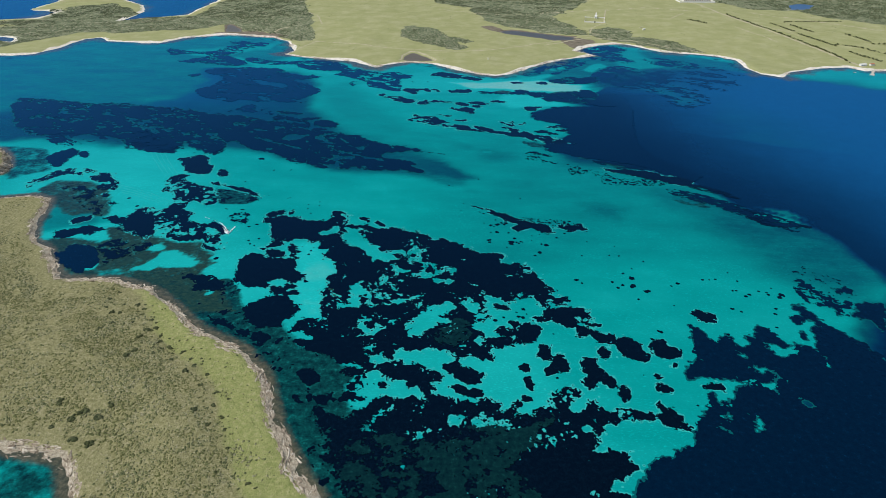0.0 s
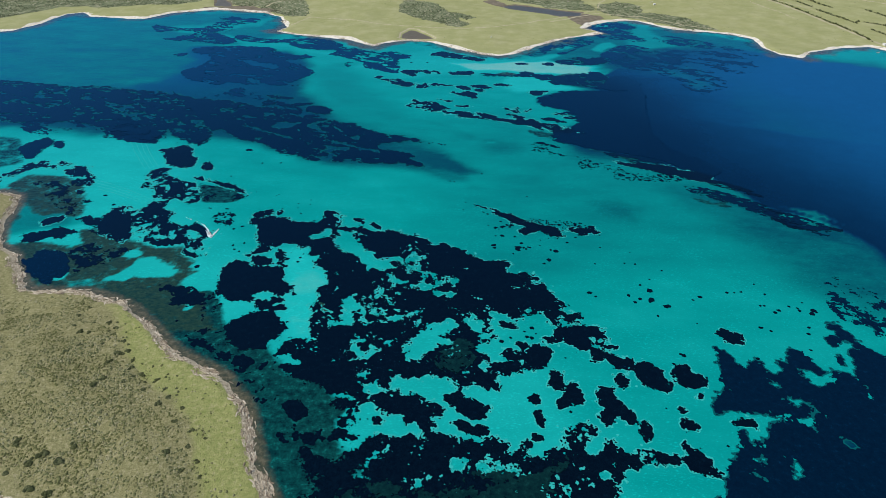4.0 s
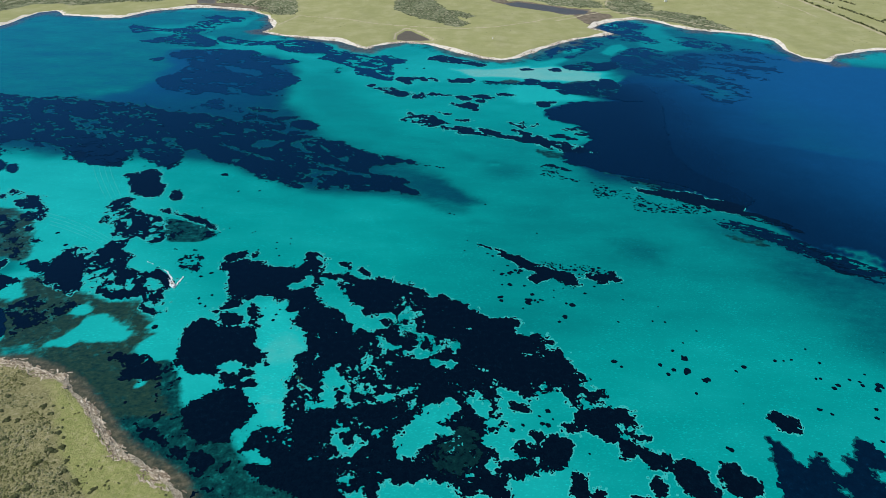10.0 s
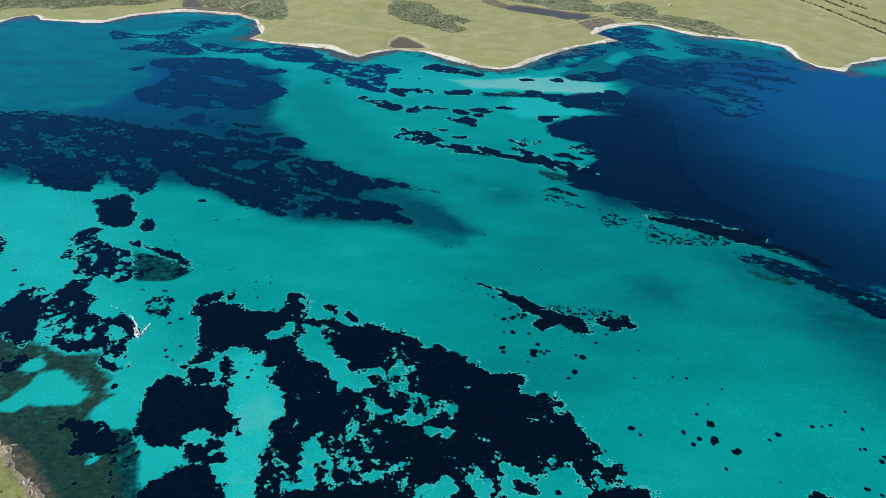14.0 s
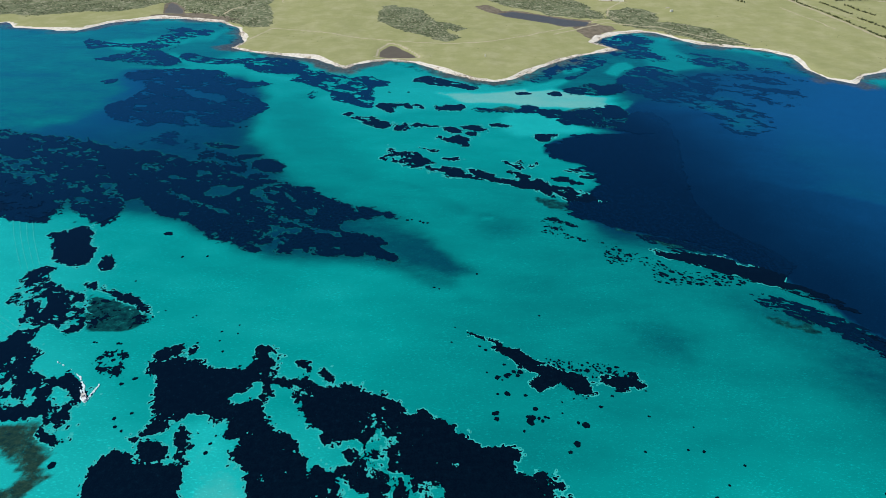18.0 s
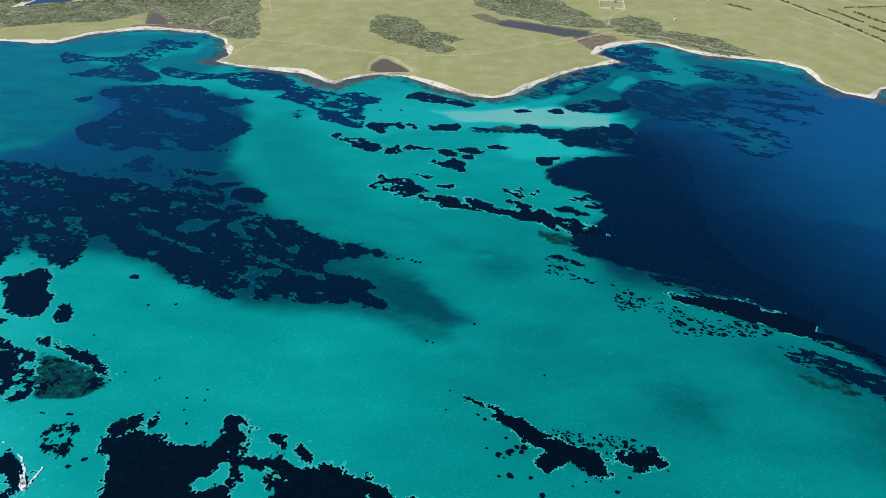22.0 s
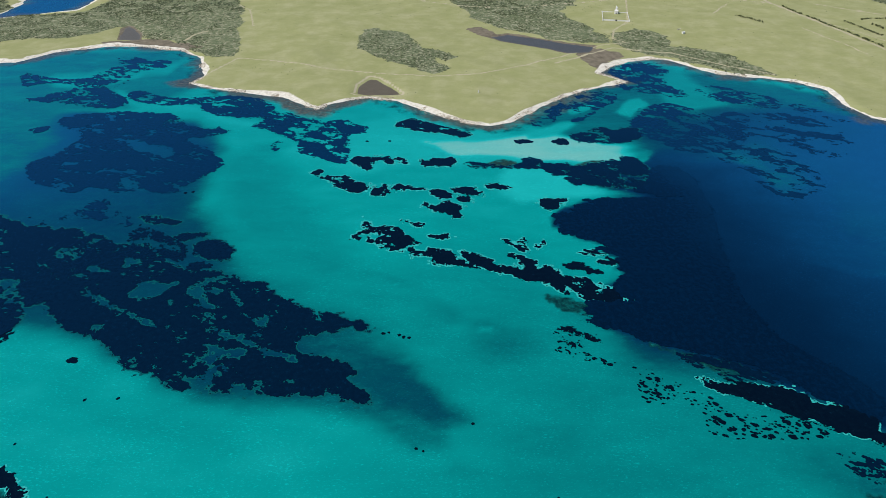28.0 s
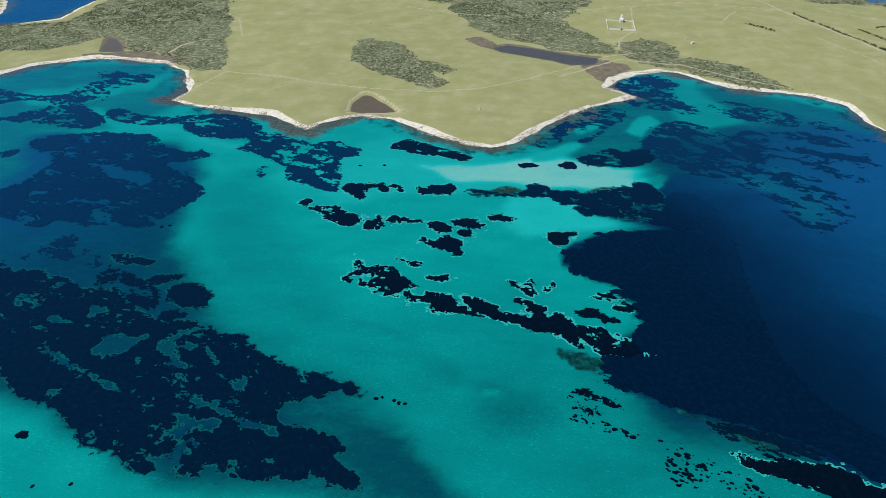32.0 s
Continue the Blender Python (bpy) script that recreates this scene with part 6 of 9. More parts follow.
# clump row
seagrass_bed("long narrow row of dark seagrass on sand",
    [[(30.3, 610.9), (34, 610.3), (39.5, 607.7), (44.9, 604.6), (50.3, 602.1), (54.8, 598.6), (56.9, 594.6), (62.3, 593.6), (67.5, 591.2), (71.2, 586.4), (76.2, 583.5), (80.3, 580.3), (83.5, 578), (86.5, 574.8), (91.6, 573.4), (94.3, 569.4), (99.5, 569.4), (104.5, 568), (107.4, 565.8), (107.7, 562.4), (109, 557.4), (108.7, 553.3), (113.6, 551.2), (112.1, 549.2), (106.9, 548.1), (103.8, 549.3), (100.9, 551.4), (98.4, 555.5), (94.4, 555.5), (90.8, 559.7), (85.3, 557.7), (79.7, 554.5), (74.9, 551.7), (74.2, 555.8), (71.1, 557.9), (70.7, 562), (74.5, 564.9), (76.1, 568.4), (71.8, 569.7), (68.8, 573.7), (63.7, 575.1), (62.5, 579.6), (59.4, 583.3), (54.6, 588.9), (49.4, 592.3)] + [(47.1, 595.2), (51, 597.6), (46.5, 601.1), (41.1, 603.2), (35.7, 605.7), (32, 607.8)]],
    [], cuts=1, tuft=2.8, ragged=1.9, step=0.5)
# clump row end
seagrass_bed("dark bed of seagrass under clear shallow water",
    [[(111.2, 559.4), (115.1, 561.5), (118.8, 565.7), (123.3, 566.9), (124.1, 563.5), (129.5, 564.3), (135, 565.5), (139.5, 568.9), (144.1, 566.7), (143.1, 561.1), (145.8, 557.7), (142.9, 554.9), (139.1, 555.8), (135.5, 555), (132.6, 551), (128, 552.2), (122.9, 552.3), (125.7, 556.3), (120.8, 557.2), (116.6, 558.1)]],
    [], cuts=1, tuft=2.8, ragged=2.8, specks=0.16, step=0.5)
# row scatter
seagrass_bed("dark bed of seagrass under clear shallow water",
    [[(83.1, 586.3), (93.2, 582.4), (106.8, 579.1), (127.5, 576.6), (136.9, 572), (131.9, 566.8), (113.8, 563.6), (108.4, 570.1), (94.9, 572.5), (86.9, 577)]],
    [], cuts=1, tuft=2.2, scatter=0.22, step=0.5)
# reef round
seagrass_bed("oval dark reef rising from turquoise sand",
    [[(-51.6, 898.2), (-48.7, 903.9), (-43.7, 912.3), (-37.5, 914.7), (-30.2, 914.5), (-22.9, 916.1), (-15.5, 914.2), (-9.6, 912.3), (-6.5, 905.4), (-1.5, 901.1), (3.3, 896.9), (6.7, 890.3), (10, 887), (3.4, 884), (-2.6, 882.6), (-5.7, 874.9), (-11.7, 877.4), (-18.9, 881.4), (-25.8, 881.6), (-33.1, 885.7), (-38.1, 889.8), (-42.2, 893.9), (-47.8, 894.1)]],
    [], cuts=1, tuft=4, ragged=3.4, specks=0.17, step=0.9)
# reef chain
seagrass_bed("dark bed of seagrass under clear shallow water",
    [[(-2.5, 877.1), (4.5, 875.4), (13.7, 874.4), (14.6, 879.8), (23, 878.8), (29.9, 876.3), (36.7, 872.3), (40, 866.2), (38.4, 861.1), (45, 857.3), (53.4, 849.9), (62, 846.2), (53.3, 847.8), (41.2, 853.1), (33.6, 854), (26.9, 854.1), (20.3, 857.9), (15.9, 865.3), (9.1, 865.5), (2.2, 869.4)]],
    [], cuts=1, tuft=4, ragged=3.4, specks=0.17, step=0.9)
# reef chain
seagrass_bed("dark bed of seagrass under clear shallow water",
    [[(42.4, 866.9), (48.1, 870.5), (55.1, 871.9), (58.3, 865.8), (65.8, 862.6), (71.4, 860.3), (67.5, 856.7), (71.4, 851.6), (77.4, 852.9), (82.5, 850.6), (90.7, 845.4), (98.8, 840.4), (91.7, 837.2), (81.2, 840.2), (72.8, 843.8), (64.4, 848.2), (55.8, 851.3), (49.6, 859.3)]],
    [], cuts=1, tuft=4, ragged=3.4, specks=0.17, step=0.9)
# reef chain
seagrass_bed("dark bed of seagrass under clear shallow water",
    [[(82.3, 867.4), (89.3, 868.7), (98.1, 865.5), (102, 861), (103.8, 858), (97.2, 859.6), (88.5, 862)]],
    [], cuts=1, tuft=4, ragged=3.4, step=0.9)
# reef chain
seagrass_bed("dark bed of seagrass under clear shallow water",
    [[(92, 854.7), (97.2, 859.6), (106, 857.9), (110.8, 854.2), (103.5, 850.8), (96, 851)]],
    [], cuts=1, tuft=4, ragged=3.4, step=0.9)
# reef chain east
seagrass_bed("dark bed of seagrass under clear shallow water",
    [[(92.2, 840.6), (100.3, 850.1), (108.7, 847.1), (118.1, 849.7), (123, 844.6), (126.9, 837.6), (134.9, 834), (143.9, 835.1), (148.4, 830.3), (151.1, 820.4), (160.9, 816.9), (174.5, 819.8), (177.2, 801), (167.3, 795.3), (155.6, 797.4), (148.5, 801.8), (141, 805), (133.3, 807.6), (126, 812.8), (118.9, 819.3), (111.4, 824.7), (103.3, 827.5), (93, 831.1), (85.1, 836.6)]],
    [[(133.3, 826.7), (141.5, 828.5), (143.1, 822.5), (136.1, 820.1)],
     [(149.8, 815.3), (156.7, 817.1), (158, 812.6), (150.8, 810.9)]], cuts=1, tuft=4, ragged=3.4, specks=0.16, step=0.9)
# reef mid
seagrass_bed("dark bed of seagrass under clear shallow water",
    [[(-67.8, 1060.1), (-60.6, 1066.5), (-48.4, 1063.6), (-39.6, 1067.4), (-30.4, 1065.8), (-24, 1056.6), (-20.7, 1047.7), (-29.5, 1046.6), (-33, 1056.8), (-41.8, 1054.4), (-45.2, 1044.5), (-43.4, 1034.6), (-52, 1034.8), (-58.4, 1041), (-66.6, 1047.4)]],
    [], cuts=1, tuft=3.6, ragged=3.4, step=0.9)
# reef mid
seagrass_bed("dark bed of seagrass under clear shallow water",
    [[(-24.1, 1059.2), (-15.4, 1065.5), (-8, 1061.4), (-4.2, 1049.8), (-7.6, 1043.6), (-15, 1053.9)]],
    [], cuts=1, tuft=3.6, ragged=3.4, step=0.9)
# reef mid
seagrass_bed("dark bed of seagrass under clear shallow water",
    [[(8.8, 1055.9), (16, 1053.2), (23.8, 1058.2), (32.8, 1059.3), (42.1, 1064.3), (50.8, 1057.6), (47.4, 1048.7), (44.1, 1042.5), (35.2, 1040.2), (23.5, 1040.5), (10, 1040.8)]],
    [], cuts=1, tuft=3.6, ragged=3.4, step=0.9)
# reef mid
seagrass_bed("dark bed of seagrass under clear shallow water",
    [[(41.8, 990.3), (50.3, 993.3), (61.2, 992), (67.2, 997.4), (63.4, 984.4), (73.9, 978.8), (68, 973.8), (60.1, 976), (49.3, 976.3), (44.1, 979.5)]],
    [], cuts=1, tuft=3.6, ragged=3.4, step=0.9)
# reef mid
seagrass_bed("dark bed of seagrass under clear shallow water",
    [[(72.5, 995), (83.9, 998.1), (100.2, 994.4), (101, 986.7), (91, 985.9), (80.1, 987.2)]],
    [], cuts=1, tuft=3.6, ragged=3.4, step=0.9)
# reef mid
seagrass_bed("dark bed of seagrass under clear shallow water",
    [[(43.5, 967.1), (51.7, 971), (59.6, 968.8), (56.3, 958.8), (48.5, 962)]],
    [], cuts=1, tuft=3.6, ragged=3.4, step=0.9)
# reef mid
seagrass_bed("dark bed of seagrass under clear shallow water",
    [[(17.1, 983.3), (24.2, 987.4), (33.4, 983), (38.5, 974.4), (41, 971.3), (32.9, 968.4), (25, 972.7)]],
    [], cuts=1, tuft=3.6, ragged=3.4, step=0.9)
# reef mid
seagrass_bed("dark bed of seagrass under clear shallow water",
    [[(9, 957.9), (14.2, 962.8), (18.3, 954.8), (23.5, 952.7), (30, 959.4), (37.9, 961.2), (44.4, 954.2), (51.5, 949.1), (45.9, 942.6), (48.4, 932.2), (41.7, 929.7), (38.4, 935.3), (31.9, 937.3), (25.3, 939.3), (16.7, 947.1), (12.6, 952.9)]],
    [], cuts=1, tuft=3.6, ragged=3.4, step=0.9)
# reef mid
seagrass_bed("dark bed of seagrass under clear shallow water",
    [[(-101.7, 1019.3), (-93.5, 1021.4), (-84.7, 1018.9), (-73.6, 1021), (-67.7, 1018.5), (-62.9, 1009.3), (-55.4, 1006.8), (-46.6, 1001.1), (-44.8, 992.3), (-47.8, 981.7), (-54.6, 979.7), (-61.3, 982), (-70.2, 989.6), (-79.4, 998.5), (-89.2, 1009.9)]],
    [], cuts=1, tuft=3.6, ragged=3.4, specks=0.17, step=0.9)
# reef mid
seagrass_bed("dark bed of seagrass under clear shallow water",
    [[(-40.7, 995.4), (-35.6, 1003), (-24.5, 1001.7), (-13.3, 1000.3), (-6.6, 996.8), (3.4, 990.1), (15.5, 987.6), (14.4, 985.5), (0.7, 986.9), (-10.2, 988.2), (-18.3, 986.3), (-23.3, 978), (-33.8, 974.1), (-39.5, 978.3), (-39, 986.7)]],
    [], cuts=1, tuft=3.6, ragged=3.4, specks=0.19, step=0.9)
# reef mid
seagrass_bed("dark bed of seagrass under clear shallow water",
    [[(-108.4, 1026.5), (-103.6, 1032.3), (-95.5, 1035.7), (-95.5, 1027.4), (-102, 1021.6)]],
    [], cuts=1, tuft=3.6, ragged=3.4, step=0.9)
# reef mid
seagrass_bed("dark bed of seagrass under clear shallow water",
    [[(13.8, 899.1), (21, 900.6), (28.3, 900.4), (34.6, 902.7), (35.3, 896.1), (30.4, 891.3), (23.3, 894.7)]],
    [], cuts=1, tuft=3.6, ragged=3.4, step=0.9)
# reef mid
seagrass_bed("dark bed of seagrass under clear shallow water",
    [[(80.5, 892.5), (87.7, 893.2), (90.3, 886.6), (96.6, 888.1), (102.3, 894.4), (104.1, 890.3), (100.5, 882.4), (104.4, 876.8), (99.1, 872.3), (95.5, 880.1), (88.8, 882.7)]],
    [], cuts=1, tuft=3.6, ragged=3.4, specks=0.18, step=0.9)
# reef mid
seagrass_bed("dark bed of seagrass under clear shallow water",
    [[(111.7, 878.2), (117.4, 884.4), (120.5, 888.3), (117.3, 878), (113.3, 874.3)]],
    [], cuts=1, tuft=3.6, ragged=3.4, step=0.9)
# reef mid
seagrass_bed("dark bed of seagrass under clear shallow water",
    [[(-11, 927.3), (-3.5, 927.1), (1.5, 922.5), (9, 922.4), (11.5, 913.5), (6.6, 913.6), (-0.9, 919.9)]],
    [], cuts=1, tuft=3.6, ragged=3.4, patchy=0.3, step=0.9)
# reef mid
seagrass_bed("dark bed of seagrass under clear shallow water",
    [[(-46, 928.1), (-41.1, 929.8), (-38.1, 922.6), (-36.1, 914.7), (-42.4, 914.8)]],
    [], cuts=1, tuft=3.4, ragged=3.4, patchy=0.3, step=0.9)
# reef mid
seagrass_bed("dark bed of seagrass under clear shallow water",
    [[(128.5, 964.1), (142.2, 965.9), (155.4, 964.5), (152.8, 959.5), (145.8, 956.7), (146.5, 946.9), (137.8, 942.3), (130.9, 947.2), (128.6, 955.1)]],
    [], cuts=1, tuft=3.4, ragged=3.4, step=0.9)
# reef north
seagrass_bed("blue-black bed of seagrass in deeper water",
    [[(57.8, 1044.7), (65.3, 1049.6), (79.9, 1046.7), (97.2, 1041.3), (114.5, 1038.4), (125.2, 1050.8), (121.7, 1056), (135.2, 1057), (144, 1055.5), (145.2, 1045.3), (156.7, 1042.5), (169.3, 1046), (172.2, 1037.2), (179, 1035.8), (188.7, 1039.3), (198.5, 1042.8), (215, 1048.8), (221.7, 1051.3), (231.8, 1054.9), (245.5, 1059.9), (252, 1057.1), (252.2, 1048), (257.8, 1031.6), (246.8, 988.8), (225.5, 982.8), (212.9, 987.4), (199.6, 989.9), (187.1, 995.7), (172.9, 994.9), (166, 1001.8), (164.8, 1009.8), (174.1, 1013.1), (163.6, 1018), (152.1, 1018.3), (145.2, 1028), (137.3, 1033), (125.6, 1033.3), (102.2, 1033.8), (78.9, 1035.5), (64.4, 1037.1)]],
    [], cuts=1, tuft=4, ragged=3.4, specks=0.16, step=0.9, stretch=1.8, material=SEAGRASS_DEEP)
# reef hook
seagrass_bed("blue-black bed of seagrass in deeper water",
    [[(187.4, 1119.1), (195.6, 1126.5), (212.8, 1129.3), (225.4, 1140), (236.6, 1144.6), (243.8, 1133.3), (254.6, 1136.3), (270.3, 1143.9), (280.3, 1132.6), (271.9, 1105.4), (258.1, 1102.7), (240.9, 1098.7), (224.9, 1099), (209, 1099.4), (194, 1104)]],
    [], cuts=1, tuft=4, ragged=3.4, specks=0.19, step=1.0, stretch=1.8, material=SEAGRASS_DEEP)
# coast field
seagrass_bed("blue-grey bed of seagrass in deep water, painted paler with haze",
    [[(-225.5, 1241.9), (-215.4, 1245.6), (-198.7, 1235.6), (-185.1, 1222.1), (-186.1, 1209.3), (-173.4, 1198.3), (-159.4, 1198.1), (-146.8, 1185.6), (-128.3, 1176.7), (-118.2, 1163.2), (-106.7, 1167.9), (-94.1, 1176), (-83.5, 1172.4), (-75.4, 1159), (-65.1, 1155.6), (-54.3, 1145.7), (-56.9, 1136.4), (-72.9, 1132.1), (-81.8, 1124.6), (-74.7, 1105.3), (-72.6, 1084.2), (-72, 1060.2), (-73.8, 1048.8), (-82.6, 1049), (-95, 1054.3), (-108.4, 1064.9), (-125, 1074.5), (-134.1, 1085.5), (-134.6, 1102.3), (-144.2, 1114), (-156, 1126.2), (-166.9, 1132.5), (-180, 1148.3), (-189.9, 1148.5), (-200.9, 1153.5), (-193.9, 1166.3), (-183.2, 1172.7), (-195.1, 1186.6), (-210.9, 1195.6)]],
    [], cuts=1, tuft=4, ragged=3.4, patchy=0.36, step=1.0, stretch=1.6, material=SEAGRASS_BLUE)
# coast field
seagrass_bed("blue-grey bed of seagrass in deep water, painted paler with haze",
    [[(-168.2, 1093.1), (-161.8, 1107.2), (-152.3, 1107), (-151.9, 1088.6), (-161.2, 1080.7)]],
    [], cuts=1, tuft=4, ragged=3.4, patchy=0.54, step=1.0, stretch=1.6, material=SEAGRASS_BLUE)
# coast field
seagrass_bed("dark bed of seagrass under clear shallow water",
    [[(-24.9, 1154.8), (-17.2, 1166.1), (-5.1, 1177.7), (5.2, 1174.1), (18.8, 1162.1), (32.2, 1152), (48.6, 1143.6), (61.4, 1135.5), (70.6, 1124.5), (60.3, 1115.7), (47.6, 1122), (34.8, 1128.3), (18.6, 1134.8), (5.4, 1138.2), (-7.9, 1144.8)]],
    [], cuts=1, tuft=4, ragged=3.4, patchy=0.25, step=1.0, stretch=1.6)
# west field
seagrass_bed("blue-grey bed of seagrass in deep water, painted paler with haze",
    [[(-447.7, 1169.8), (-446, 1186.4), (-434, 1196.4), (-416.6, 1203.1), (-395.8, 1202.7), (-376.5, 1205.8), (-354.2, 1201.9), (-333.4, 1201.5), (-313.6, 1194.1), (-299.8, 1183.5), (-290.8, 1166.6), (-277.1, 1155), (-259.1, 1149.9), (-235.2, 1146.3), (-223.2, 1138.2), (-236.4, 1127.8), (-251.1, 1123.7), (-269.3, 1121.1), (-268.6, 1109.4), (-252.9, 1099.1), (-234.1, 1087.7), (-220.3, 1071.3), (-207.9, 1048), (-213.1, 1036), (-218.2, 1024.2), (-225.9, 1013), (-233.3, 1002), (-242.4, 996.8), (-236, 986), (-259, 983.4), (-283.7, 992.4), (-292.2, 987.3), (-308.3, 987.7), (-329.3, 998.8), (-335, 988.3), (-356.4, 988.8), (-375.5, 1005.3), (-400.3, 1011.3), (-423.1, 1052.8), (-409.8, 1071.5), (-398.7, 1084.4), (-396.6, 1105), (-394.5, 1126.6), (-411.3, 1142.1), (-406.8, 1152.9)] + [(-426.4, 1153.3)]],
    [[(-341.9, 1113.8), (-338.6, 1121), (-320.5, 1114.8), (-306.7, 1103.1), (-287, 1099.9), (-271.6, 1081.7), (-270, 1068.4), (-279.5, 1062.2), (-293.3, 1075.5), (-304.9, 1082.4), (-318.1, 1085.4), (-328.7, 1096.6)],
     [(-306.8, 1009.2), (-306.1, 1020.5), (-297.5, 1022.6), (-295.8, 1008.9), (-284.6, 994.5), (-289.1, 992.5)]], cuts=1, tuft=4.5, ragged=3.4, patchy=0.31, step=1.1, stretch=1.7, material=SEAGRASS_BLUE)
# west field
seagrass_bed("blue-grey bed of seagrass in deep water, painted paler with haze",
    [[(-468.8, 1147.9), (-460, 1155.6), (-449.3, 1160.1), (-446.1, 1147.4), (-452.5, 1135.3)]],
    [], cuts=1, tuft=4, ragged=3.4, patchy=0.4, step=1.1, stretch=1.7, material=SEAGRASS_BLUE)
# west field
seagrass_bed("blue-grey bed of seagrass in deep water, painted paler with haze",
    [[(-535.2, 1257.4), (-513.3, 1257), (-501.7, 1276.8), (-484.4, 1286.8), (-479.4, 1308), (-507.9, 1319.5), (-538.9, 1320.1), (-557.8, 1298.6), (-595.5, 1367.4), (-542.9, 1342.8), (-505.6, 1330.7), (-479.5, 1341.7), (-474.1, 1365.4), (-464.3, 1390), (-462.6, 1416), (-481, 1429.7), (-465.1, 1443.3), (-436.9, 1437.3), (-420.1, 1415.3), (-403.6, 1428.5), (-380, 1409.4), (-385.4, 1388.8), (-405.6, 1376.5), (-421.3, 1364.5), (-423.9, 1340.8), (-417.9, 1306.9), (-436.3, 1296.5), (-416, 1275.2), (-396.5, 1254.8), (-383.5, 1231.5), (-402, 1217.1), (-434.4, 1226.9), (-469.3, 1240.7), (-496, 1237.4)]],
    [], cuts=1, tuft=4.5, ragged=3.4, patchy=0.4, step=1.1, stretch=1.8, material=SEAGRASS_BLUE)
# west field
seagrass_bed("blue-grey bed of seagrass in deep water, painted paler with haze",
    [[(-401.1, 1274.9), (-390.2, 1285.1), (-367.5, 1274.3), (-348.2, 1261.8), (-323.3, 1253.4), (-302.5, 1257), (-281, 1258.6), (-259.9, 1262.2), (-237.7, 1261.8), (-205.7, 1251.3), (-189.1, 1181.3), (-211, 1181.7), (-236.3, 1187.4), (-255, 1192.9), (-272.5, 1205.6), (-283.3, 1229.6), (-308.3, 1230.1), (-328.5, 1226.7), (-347.7, 1230.8), (-370.8, 1244.6), (-389.2, 1254.7)]],
    [], cuts=1, tuft=4, ragged=3.4, patchy=0.35, step=1.0, stretch=1.7, material=SEAGRASS_BLUE)
